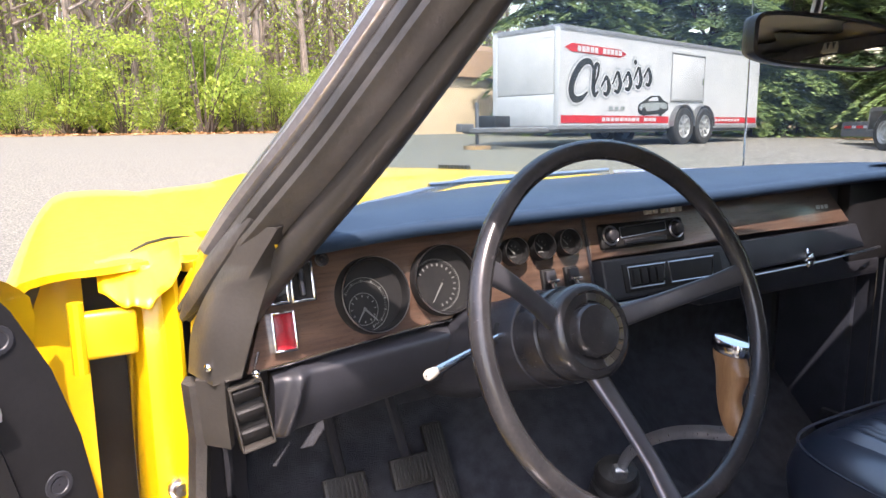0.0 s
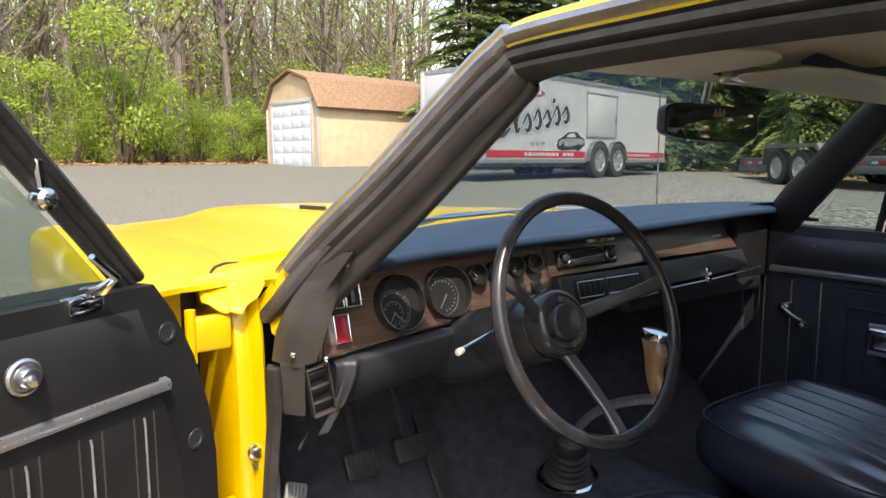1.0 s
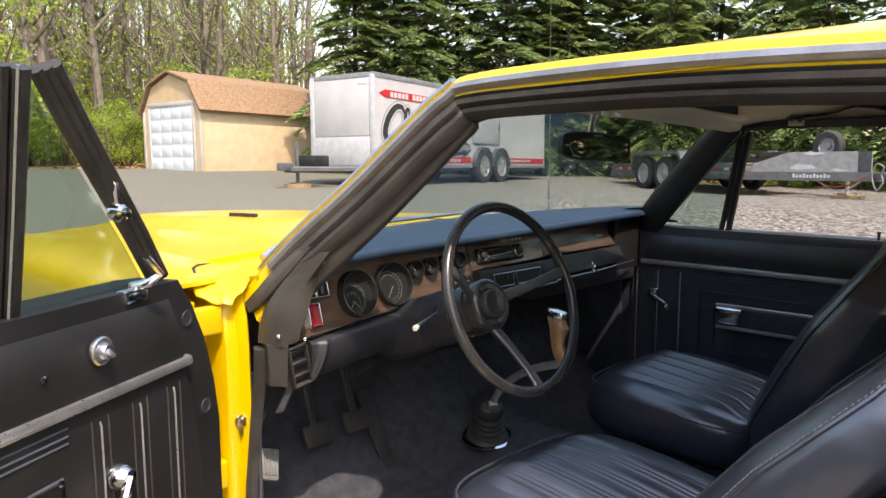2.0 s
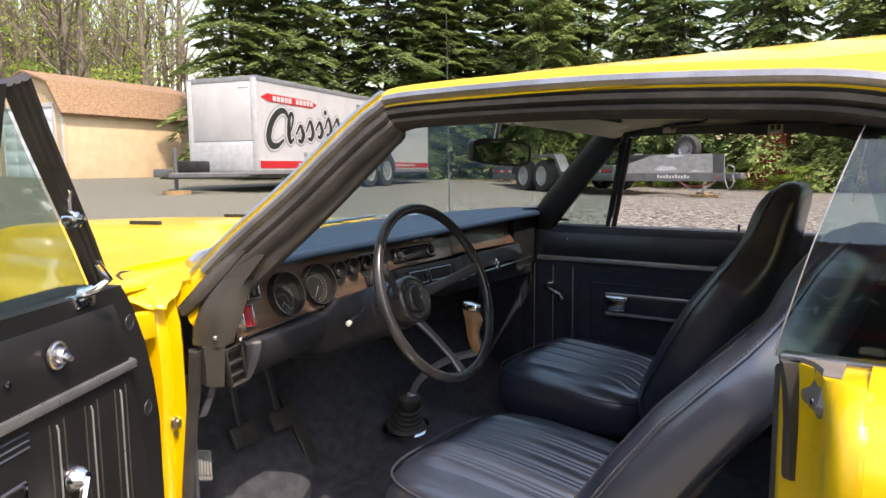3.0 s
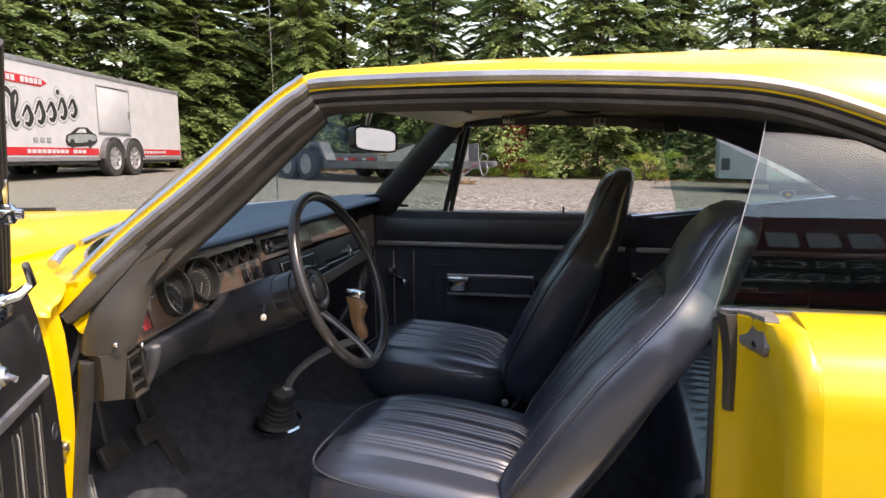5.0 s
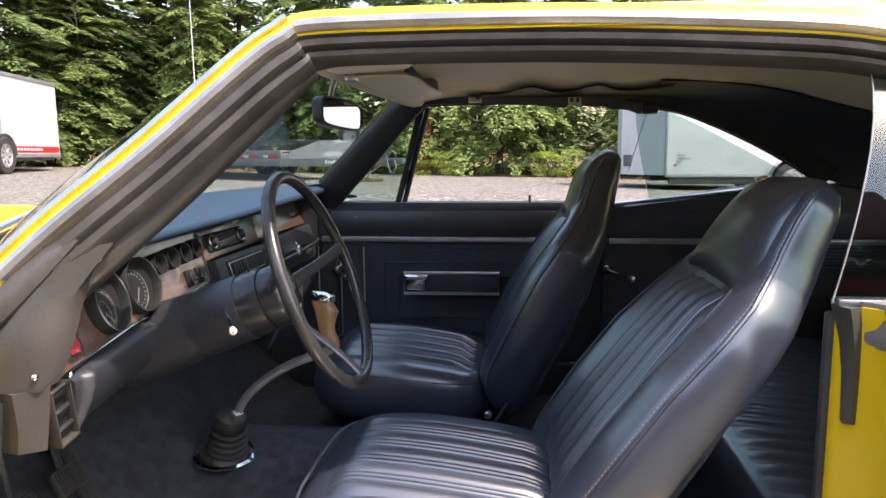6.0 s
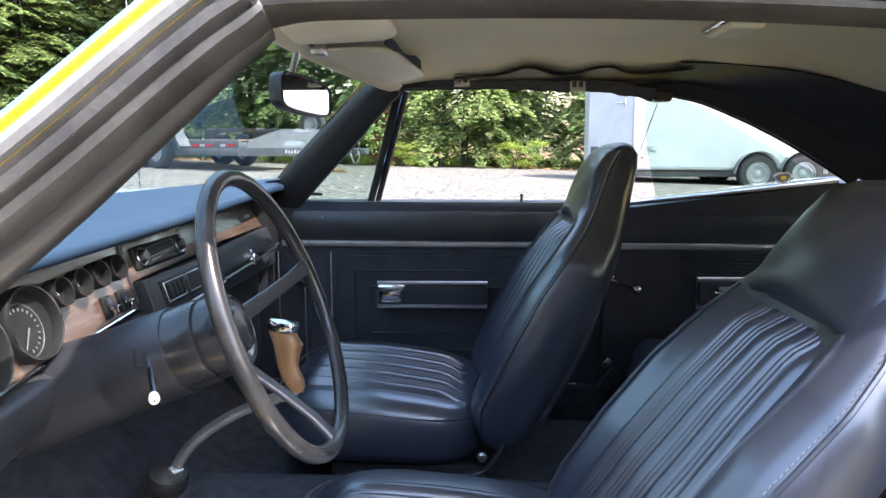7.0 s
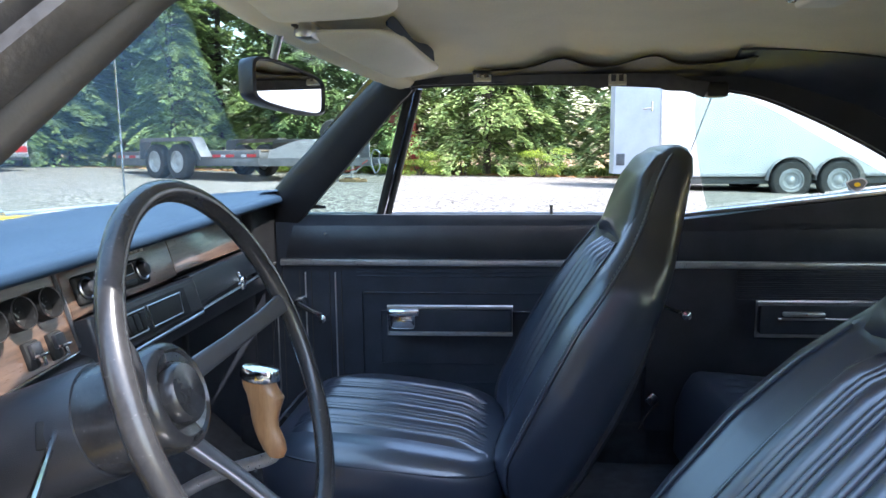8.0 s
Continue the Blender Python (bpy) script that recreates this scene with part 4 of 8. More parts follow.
    wood = thing("timber_block", "weathered timber block under the flatbed's jack", "block", m @ Matrix.Translation((0.35, W / 2, 0.0)))
    bm = bmesh.new()
    box(bm, (-0.24, -0.16, -0.07), (0.22, 0.18, 0.03), 0.012)
    box(bm, (-0.12, -0.10, 0.028), (0.14, 0.10, 0.052), 0.008)
    part("block_body", bm, TIMBER, wood)


# ---- shed ----
def build_shed():
    """Tan gambrel-roofed shed; local x runs along its long side, the garage door is in the end wall at x = 0."""
    x, y = 7.92, 18.2
    m = Matrix.Translation((x, y, ground_z(x, y) + 0.0)) @ Matrix.Rotation(radians(8), 4, "Z")
    t = thing("shed", "tan gambrel-roofed shed with pale blue roll-up door", "shed", m)
    L, W, hw = 5.0, 3.05, 1.86
    gable = [(0, 0), (W, 0), (W, hw), (W - 0.5, hw + 0.75), (W / 2, hw + 1.08), (0.5, hw + 0.75), (0, hw)]
    bm = bmesh.new()
    slab(bm, gable, Matrix(((0, 0, 1, 0), (1, 0, 0, 0), (0, 1, 0, 0), (0, 0, 0, 1))), L)
    part("wall", bm, SIDING, t)
    bm = bmesh.new()
    for a, b in (((-0.12, hw - 0.1), (0.47, hw + 0.8)), ((0.47, hw + 0.8), (W / 2, hw + 1.14)), ((W / 2, hw + 1.14), (W - 0.47, hw + 0.8)), ((W - 0.47, hw + 0.8), (W + 0.12, hw - 0.1))):
        n = Vector((0, a[1] - b[1], b[0] - a[0])).normalized() * 0.06
        q = [Vector((-0.12, a[0], a[1])), Vector((-0.12, b[0], b[1])), Vector((L + 0.12, b[0], b[1])), Vector((L + 0.12, a[0], a[1]))]
        ring_loft(bm, [q, [v + n for v in q]])
    roof = part("roof", bm, SHINGLE, t)
    for c in range(11):
        f = c / 11
        a, b = Vector((0, -0.12, hw - 0.1)), Vector((0, 0.47, hw + 0.8))
        p0 = lerp(a, b, f)
        n = Vector((0, a.z - b.z, b.y - a.y)).normalized()
        bm = bmesh.new()
        d = (b - a).normalized()
        box(bm, (-0.13, -0.002, 0), (L + 0.13, 0.1, 0.014), 0.003, Matrix.Translation(p0 + n * 0.062) @ Matrix((Vector((1, 0, 0)), d, -n if n.z < 0 else n)).transposed().to_4x4())
        part("shingle_course", bm, SHINGLE, roof)
    bm = bmesh.new()
    box(bm, (-0.04, 0.28, 0.0), (0.0, 0.38, 2.08), 0.006)
    box(bm, (-0.04, W - 0.38, 0.0), (0.0, W - 0.28, 2.08), 0.006)
    box(bm, (-0.042, 0.28, 1.98), (0.0, W - 0.28, 2.1), 0.006)
    box(bm, (-0.03, -0.02, 0.0), (0.0, 0.07, hw), 0.004)
    box(bm, (-0.03, W - 0.07, 0.0), (0.0, W + 0.02, hw), 0.004)
    part("door_trim", bm, WHITE, t)
    bm = bmesh.new()
    box(bm, (-0.015, 0.38, 0.02), (-0.002, W - 0.38, 1.98), 0.0)
    door = part("garage_door", bm, DOORBLUE, t, "pale blue panelled roll-up door")
    for r in range(5):
        for c in range(4):
            bm = bmesh.new()
            w = (W - 0.8) / 4
            box(bm, (-0.022, 0.43 + w * c, 0.07 + 0.385 * r), (-0.015, 0.37 + w * (c + 1), 0.06 + 0.385 * r + 0.32), 0.003)
            part("panel", bm, DOORBLUE, door)
    bm = bmesh.new()
    box(bm, (0.0, -0.03, 0), (0.08, 0.0, hw), 0.004)
    box(bm, (L - 0.08, -0.03, 0), (L, 0.0, hw), 0.004)
    box(bm, (0.0, -0.035, hw - 0.12), (L, 0.0, hw), 0.004)
    part("corner_board", bm, SIDING, t)


def build_sign_wall():
    """The dark lettered trailer side that stands behind the camera and shows only as a reflection."""
    m = Matrix.Translation((-6.2, 0.4, 0)) @ Matrix.Rotation(math.pi / 2, 4, "Z")
    t = thing("display_trailer", "black and dark red lettered trailer side", "trailer", m)
    bm = bmesh.new()
    box(bm, (-4.6, -0.0, 0.35), (2.4, 2.0, 3.9), 0.04)
    part("body", bm, BLACKWRAP, t)
    for lo, hi in ((1.72, 3.82), (0.44, 0.70)):
        bm = bmesh.new()
        bars(bm, Matrix(), [(-4.58, lo, 2.38, hi)], 0.006)
        part("stripe", bm, DARKRED, t, "dark red stripe")
    # local x = world y - 0.4; the words run on along the side
    for txt, zz, size, edge in (("FINANCING", 1.33, 0.36, -2.0), ("AVAILABLE", 1.33, 0.36, 0.55), ("WORLDWIDE", 0.91, 0.34, -1.90), ("SHIPPING", 0.91, 0.34, 0.42)):
        cu = bpy.data.curves.new("lettering", "FONT")
        cu.body, cu.size, cu.extrude, cu.space_character = txt, size, 0.002, 1.15
        cu.align_x = "RIGHT"
        cu.materials.append(WHITE)
        ob = new("lettering", cu)
        ob.parent = t
        ob.matrix_basis = Matrix.Translation((edge, -0.008, zz)) @ Matrix.Rotation(math.pi / 2, 4, "X")
    for k in range(8):
        bm = bmesh.new()
        bars(bm, Matrix.Translation((-3.6 + 0.34 * k, -0.008, 0)), [(0, 2.15, 0.26, 2.90)])
        part("lettering_bar", bm, WHITE, t)
    for xx in (-1.8, -0.95):
        trailer_wheel_side(t, xx, 0.12, 1.9)


build_box_trailer()
build_white_trailer()
build_flatbed()
build_shed()
build_sign_wall()


def build_red_board():
    t = thing("red_hut", "faded red wooden hut among the conifers", "hut", Matrix.Translation((18.3, 2.1, ground_z(18.3, 2.1))) @ Matrix.Diagonal((0.42, 0.42, 1, 1)))
    bm = bmesh.new()
    box(bm, (-0.9, -0.9, 0), (0.9, 0.9, 2.6), 0.01)
    part("wall", bm, REDPAINT, t)
    bm = bmesh.new()
    slab(bm, [(-1.05, 2.55), (1.05, 2.55), (0, 3.4)], Matrix(((1, 0, 0, 0), (0, 0, 1, -1.0), (0, 1, 0, 0), (0, 0, 0, 1))), 2.0)
    part("roof", bm, SHINGLE, t)


build_red_board()
# ---- the car: x to its right, y ahead, z up ----
car = thing("car", "bright yellow two-door hardtop with black vinyl interior and open driver door", "car")

RAIL = smooth_line([(-0.812, 0.02, 0.885), (-0.76, -0.085, 1.0), (-0.70, -0.21, 1.115), (-0.648, -0.33, 1.23), (-0.630, -0.385, 1.272),
                    (-0.622, -0.44, 1.287), (-0.618, -0.75, 1.288), (-0.62, -1.02, 1.276), (-0.625, -1.19, 1.258), (-0.64, -1.33, 1.21),
                    (-0.66, -1.5, 1.13), (-0.685, -1.68, 1.025)], 5)
OUT = (-0.93, 0.0, 0.37)


def build_openings():
    """Pillars and roof rails round both side openings."""
    for side in (False, True):
        line = [p + Vector((0, 0, 0.024 if side else 0)) for p in RAIL]
        body = [(0, -0.03), (0, 0.004), (0.008, 0.008), (0.022, 0.009), (0.044, -0.004), (0.048, -0.03)]
        if side:
            body = [(0, -0.03), (0, 0.004), (0.008, 0.008), (0.018, 0.009), (0.034, -0.004), (0.038, -0.03)]
        bm = bmesh.new()
        sweep(bm, line, body, OUT, side)
        part("pillar_and_rail", bm, YELLOW, car)
        # grey drip rail up the pillar, wider along the roof
        bm = bmesh.new()
        sweep(bm, line[3:24], [(0.000, 0.002), (0.001, 0.012), (0.007, 0.017), (0.015, 0.016), (0.018, 0.009), (0.018, -0.006), (0.005, -0.006)], OUT, side)
        part("drip_rail", bm, DRIP, car, "dull grey metal drip rail")
        bm = bmesh.new()
        sweep(bm, line[23:], [(0.003, 0.003), (0.004, 0.010), (0.009, 0.017), (0.018, 0.017), (0.023, 0.010), (0.025, -0.004), (0.006, -0.006)], OUT, side)
        part("drip_rail", bm, DRIP, car)
        bm = bmesh.new()
        sweep(bm, line[2:24], [(0.031, 0.004), (0.033, 0.010), (0.040, 0.009), (0.052, -0.006), (0.052, -0.014), (0.036, -0.004)], OUT, side)
        part("screen_pillar_moulding", bm, SATIN, car, "bright windscreen pillar moulding")
        bm = bmesh.new()
        sec = [(-0.044, -0.033), (-0.045, -0.016), (-0.041, -0.004), (-0.034, -0.001), (-0.030, -0.009), (-0.026, -0.009), (-0.022, 0.004), (-0.012, 0.007), (-0.006, 0.0), (-0.002, 0.005), (0.001, 0.002), (0.0, -0.035)]
        rings = []
        for q, (p, t, o, w) in enumerate(frames_along(line, OUT)):
            k = min(1.0, 0.55 + 0.075 * q) if q < 20 else max(0.74, 1 - 0.05 * (q - 19))
            rings.append([p + w * (a * (k if a < 0 else 1)) + o * d for a, d in sec])
        if side:
            rings = [[Vector((-v.x, v.y, v.z)) for v in r] for r in rings]
        ring_loft(bm, rings)
        part("weatherstrip", bm, WEATHER, car, "grey-black aged rubber weatherstrip")
        if not side:
            bm = bmesh.new()
            tube(bm, [p + Vector((-0.002, -0.012, -0.012)) for p in line[:7]], [0.008, 0.018, 0.022, 0.022, 0.020, 0.016, 0.009], 10, flat=0.6, out=OUT)
            part("weatherstrip_foot", bm, WEATHER, car, "rounded rubber foot of the weatherstrip")
        if not side:
            bm = bmesh.new()
            sweep(bm, line[:7], [(-0.022, -0.035), (-0.022, -0.012), (-0.044, -0.014), (-0.050, -0.022), (-0.050, -0.035)], OUT)
            part("pillar_paint_edge", bm, YELLOW, car, "strip of yellow paint beside the rubber")
        bm = bmesh.new()
        sec = [(-0.05, -0.075), (-0.062, -0.062), (-0.060, -0.045), (-0.05, -0.034), (0.045, -0.032), (0.054, -0.036), (0.052, -0.06), (0.03, -0.075)]
        if side:
            sec = [(-0.046, -0.07), (-0.052, -0.06), (-0.050, -0.045), (-0.044, -0.034), (0.03, -0.032), (0.050, -0.014), (0.054, -0.018), (0.046, -0.055), (0.018, -0.07)]
        rings = []
        for q, (p, t, o, w) in enumerate(frames_along(line[:33], OUT)):
            k = (1.0 if q < 7 else 1.0 - 0.022 * (q - 6)) if q < 21 else max(0.25, 0.69 - 0.69 * (q - 20) / 13)
            rings.append([p + w * (a * k) + o * (-0.034 + (d + 0.034) * k) for a, d in sec])
        if side:
            rings = [[Vector((-v.x, v.y, v.z)) for v in r] for r in rings]
        ring_loft(bm, rings)
        # same trim both sides; the right one takes the darkened copy
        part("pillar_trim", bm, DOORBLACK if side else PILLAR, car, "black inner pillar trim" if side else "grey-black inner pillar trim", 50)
        bm = bmesh.new()
        sweep(bm, line[25:], [(-0.022, -0.048), (-0.027, -0.034), (0.04, -0.030), (0.04, -0.045)], OUT, side)
        part("rail_trim", bm, DASHBLACK, car)


def roof_drop(y):
    k = max(0.0, (-1.18 - y) / 1.0)
    return 0.30 * k ** 1.7


def roof_z(x, y, lift=0.0):
    front = max(0.0, (y + 0.62) / 0.32)
    return 1.308 + lift + 0.062 * (1 - abs(x / 0.605) ** 4.5) * (1 - 0.25 * front) - 0.012 * front * front - roof_drop(y)


def build_roof():
    def top(u, v):
        x = lerp(-0.603, 0.603, u)
        y0 = -0.395 + 0.10 * (1 - (x / 0.603) ** 2)
        y = lerp(y0, -2.1, v)
        return Vector((x, y, roof_z(x, y)))

    bm = bmesh.new()
    skin(bm, top, 36, 40, 0.014)
    part("roof", bm, YELLOW, car)

    def lining(u, v):
        x = lerp(-0.585, 0.585, u)
        y0 = -0.40 + 0.10 * (1 - (x / 0.585) ** 2)
        y = lerp(y0, -2.06, v)
        sag = 0.004 * math.sin(6.28 * 5.2 * v) * (1 - u * u * 0)
        return Vector((x, y, 1.297 + 0.044 * (1 - abs(x / 0.585) ** 3.5) - 0.02 * max(0, 1 - v * 9) - roof_drop(y) + sag))

    bm = bmesh.new()
    skin(bm, lining, 30, 54, 0.012, (0, 0, 1))
    part("headliner", bm, CREAM, car, "cream perforated vinyl headliner")
    for s in (-1, 1):
        # black inner sail panels and the outer rear pillars
        def sail(u, v):
            y = lerp(-1.12, -2.05, u)
            zt = 1.318 - roof_drop(y)
            yb = lerp(-1.16, -2.0, u)
            zb = max(0.95, along([(-1.9, 0.97), (-1.66, 1.03), (-1.48, 1.12), (-1.31, 1.195), (-1.16, 1.262)], yb)[0] + (0.004 if s > 0 else -0.012))
            p, q = Vector((0.44, y, zt)), Vector((0.60 + 0.09 * (1.27 - zb) / 0.3, yb, zb))
            c = Vector((0.585, (y + yb) / 2, zt - 0.022))
            r = lerp(lerp(p, c, v), lerp(c, q, v), v)
            return Vector((r.x * s, r.y, r.z))
        bm = bmesh.new()
        skin(bm, sail, 28, 14, 0.012, (s * 0.8, 0, 0.6))
        part("sail_panel", bm, VINYL, car, "black vinyl rear pillar lining", 80)

        def outer(u, v):
            y = lerp(-0.5, -2.1, u)
            a = Vector((0.603, y, roof_z(0.603, y)))
            zb = max(0.94, -0.004 * (1 - u) + along([(-1.9, 0.94), (-1.68, 1.035), (-1.5, 1.14), (-1.33, 1.22), (-1.19, 1.268), (-1.1, 1.285)], y)[0] + 0.008)
            b = Vector((0.63 + 0.13 * (1.28 - zb) / 0.34, y, min(zb, a.z)))
            r = lerp(a, b, v)
            r.x += 0.02 * math.sin(math.pi * v) * min(1, max(0, 3 * (u - 0.42)))
            return Vector((r.x * s, r.y, r.z))
        bm = bmesh.new()
        skin(bm, outer, 32, 8, 0.015, (-s, 0, 0))
        part("rear_pillar", bm, YELLOW, car)
    # windscreen header, windscreen, rear window
    bm = bmesh.new()
    tube(bm, [(x, -0.392 + 0.10 * (1 - (x / 0.6) ** 2), 1.286 + 0.028 * (1 - (x / 0.6) ** 2)) for x in np.linspace(-0.6, 0.6, 25)], 0.034, 10, flat=0.7)
    part("windscreen_header", bm, CREAM, car)

    def ws(u, v):
        x = lerp(-1, 1, u)
        b = Vector((0.775 * x, 0.335 - 0.36 * x * x * abs(x) ** 0.3, 0.955 + 0.01 * (1 - x * x)))
        t = Vector((0.605 * x, -0.385 + 0.10 * (1 - x * x), 1.295 + 0.035 * (1 - x * x)))
        p = lerp(b, t, v)
        p.y += 0.02 * math.sin(math.pi * v)
        p.z += 0.02 * math.sin(math.pi * v)
        return p
    bm = bmesh.new()
    skin(bm, ws, 30, 12, 0.005, (0, 0.66, 0.75))
    w = part("windscreen", bm, GLASS, car, "clear windscreen glass")
    w.visible_shadow = False
    bm = bmesh.new()
    tube(bm, [ws(u, 0) + Vector((0, 0.004, 0.006)) for u in np.linspace(0, 1, 41)], 0.011, 8)
    part("windscreen_moulding", bm, CHROME, car, "bright windscreen moulding")

    def rw(u, v):
        x = lerp(-0.56, 0.56, u)
        y = lerp(-2.1, -2.42, v)
        return Vector((x, y - 0.05 * (1 - (x / 0.56) ** 2), lerp(1.335 - roof_drop(-2.1), 0.965, v)))
    bm = bmesh.new()
    skin(bm, rw, 12, 6, 0.005)
    w = part("rear_window", bm, GREENGLASS, car)
    w.visible_shadow = False


def hood_z(x, y):
    k = (y - 0.35) / 1.75
    b = 0.035 * math.exp(-((abs(x) - 0.0) / 0.34) ** 6) * min(1, max(0, (y - 0.45) / 0.25))
    return 0.955 - 0.05 * k * k - 0.03 * (x / 0.75) ** 2 + b


def build_front():
    bm = bmesh.new()

    def hood(u, v):
        x, y = lerp(-0.735, 0.735, u), lerp(0.40, 2.15, v)
        return Vector((x, y - 0.1 * (x / 0.735) ** 2 * v, hood_z(x, y)))
    skin(bm, hood, 48, 30, 0.02)
    part("hood", bm, YELLOW, car, "yellow hood with a raised centre")
    for s in (-1, 1):
        bm = bmesh.new()
        for k in range(9):
            x0, y0 = s * 0.215, 1.02 + 0.022 * k
            box(bm, (x0 - 0.002, y0, hood_z(0.2, y0) - 0.004), (x0 + 0.012, y0 + 0.017, hood_z(0.2, y0) + 0.012), 0.001)
        part("hood_lettering", bm, DECAL, car, "black hood lettering bars")
    for s in (-1, 1):
        def fender(u, v):
            prof = [(0, 0.742, -0.002), (0.3, 0.86, 0.006), (0.48, 0.955, 0.003), (0.56, 0.995, -0.010), (0.64, 1.018, -0.045), (0.8, 1.022, -0.2), (1, 0.98, -0.55)]
            px, pz = along(prof, v)
            y = lerp(0.115 if px < 0.80 else 0.115 - 0.065 * math.sin(math.pi * min(1, (px - 0.80) / 0.24)) ** 0.7, 2.15, u)
            zz = 0.932 - 0.05 * ((y - 0.1) / 2) ** 2 + pz + 0.012 * math.sin(3.1 * u) * (1 - v)
            return Vector((s * (px - 0.03 * u * u), y, zz))
        bm = bmesh.new()
        skin(bm, fender, 26, 22, 0.012, (-s * 0.7, 0, -0.7))
        part("front_fender", bm, YELLOW, car)

    def cowl(u, v):
        x = lerp(-0.80, 0.80, u)
        k = x / 0.8
        y = lerp(0.40, 0.33 - 0.34 * abs(k) ** 2.3, v)
        return Vector((x, y, lerp(hood_z(min(0.73, abs(x)), 0.4) - 0.012, 0.945, v) - 0.015 * math.sin(math.pi * v)))
    bm = bmesh.new()
    skin(bm, cowl, 30, 6, 0.012)
    part("cowl", bm, YELLOW, car)
    bm = bmesh.new()
    for x0, x1 in ((-0.45, 0.1), (0.12, 0.62)):
        yb = lambda x: 0.345 - 0.34 * abs(x / 0.78) ** 2.3
        tube(bm, [(x0, yb(x0) + 0.05, 0.962), (lerp(x0, x1, 0.5), yb(lerp(x0, x1, 0.5)) + 0.03, 0.998), (x1, yb(x1) + 0.02, 1.002)], [0.009, 0.007, 0.005], 6)
        tube(bm, [(lerp(x0, x1, 0.25), yb(x0) + 0.04, 0.998), (x1 + 0.1, yb(x1 + 0.1) + 0.02, 1.006)], 0.005, 5)
    part("wiper", bm, SATIN, car, "bright wiper arm and blade")
    bm = bmesh.new()
    tube(bm, [(-0.70, 0.14, 0.955), (-0.66, 0.155, 0.972), (-0.58, 0.20, 0.975)], [0.012, 0.01, 0.006], 8)
    part("wiper_arm", bm, STEEL, car, "chrome wiper arm")
    bm = bmesh.new()
    tube(bm, [(0.80, 0.44, 0.92), (0.80, 0.44, 1.2), (0.80, 0.445, 1.85)], [0.004, 0.0025, 0.0015], 6)
    lathe(bm, [(0.018, 0), (0.016, 0.012), (0.006, 0.02), (0.001, 0.021)], Matrix.Translation((0.80, 0.44, 0.915)), 12)
    part("antenna", bm, CHROME, car, "thin chrome whip antenna")
    # hinge pillar, hinges, sill
    bm = bmesh.new()
    out = [(-0.812, 0.02), (-0.815, 0.004), (-0.820, 0.0), (-0.828, 0.010), (-0.834, 0.022), (-0.842, 0.020), (-0.858, 0.026), (-0.868, 0.045), (-0.872, 0.09), (-0.872, 0.2), (-0.812, 0.2)]
    for s in (1, -1):
        bm = bmesh.new()
        rings = []
        for z in (0.28, 0.5, 0.7, 0.8, 0.85, 0.88, 0.905, 0.925, 0.933):
            k = max(0.0, (z - 0.8) / 0.13)
            rings.append([(s * x, y + (0.035 * k ** 2 + 0.085 * max(0.0, 0.66 - z)) * (1 if y < 0.15 else 0) + 0.004 * math.sin(9 * z + 30 * x), z) for x, y in out])
        ring_loft(bm, rings)
        part("hinge_pillar", bm, YELLOW, car, "yellow painted hinge pillar", 40)
    for z0 in (0.775, 0.45):
        bm = bmesh.new()
        box(bm, (-0.928, 0.018, z0 + 0.055), (-0.866, 0.040, z0 + 0.114), 0.006, seg=3)
        tube(bm, [(-0.932, 0.022, z0 + 0.04), (-0.932, 0.022, z0 + 0.128)], 0.009, 10)
        part("door_hinge", bm, YELLOW, car, "yellow painted door hinge")
    bm = bmesh.new()
    lathe(bm, [(0.014, 0), (0.014, 0.006), (0.010, 0.008), (0.009, 0.014), (0.001, 0.015)], axis((-0.835, 0.023, 0.64), (0.3, -0.95, 0)), 12)
    lathe(bm, [(0.007, 0), (0.007, 0.006), (0.001, 0.007)], axis((-0.835, 0.022, 0.615), (0.3, -0.95, 0)), 10)
    part("hinge_bolt", bm, SATIN, car, "bright bolt on the pillar")
    for s in (-1, 1):
        bm = bmesh.new()
        box(bm, (s * 0.76, -1.13, 0.26), (s * 0.93, 0.12, 0.36), 0.02)
        part("door_sill", bm, YELLOW, car)
        bm = bmesh.new()
        box(bm, (s * 0.765, -1.12, 0.36), (s * 0.86, 0.02, 0.368), 0.003)
        part("scuff_plate", bm, SATIN, car)
    for s in (-1, 1):
        bm = bmesh.new()
        top_line = [(0.922, 0.930), (0.935, 0.926), (0.968, 0.910), (0.982, 0.875), (0.985, 0.73), (0.95, 0.38), (0.922, 0.30)]
        slab(bm, [(s * px, pz) for px, pz in top_line], Matrix.Translation((0, 0.134, 0)) @ Matrix.Rotation(math.pi / 2, 4, "X"), 0.016)
        part("fender_end_panel", bm, YELLOW, car)
    bm = bmesh.new()
    tube(bm, [(-0.868, 0.118, 0.934), (-0.855, 0.16, 0.9375), (-0.83, 0.22, 0.938), (-0.795, 0.27, 0.937), (-0.75, 0.30, 0.933)], [0.0015, 0.003, 0.0035, 0.003, 0.001], 6)
    part("cowl_seam", bm, GAUGE, car, "dark curved seam between cowl and fender")
    # the slot's depth is shaded yellow; a black panel paints that shade
    for s in (-1, 1):
        bm = bmesh.new()
        box(bm, (s * 0.70, 0.235, 0.28), (s * 0.97, 0.25, 0.90), 0.003)
        part("inner_fender", bm, DASHBLACK, car, "dark panel standing in for the shade inside the fender slot")
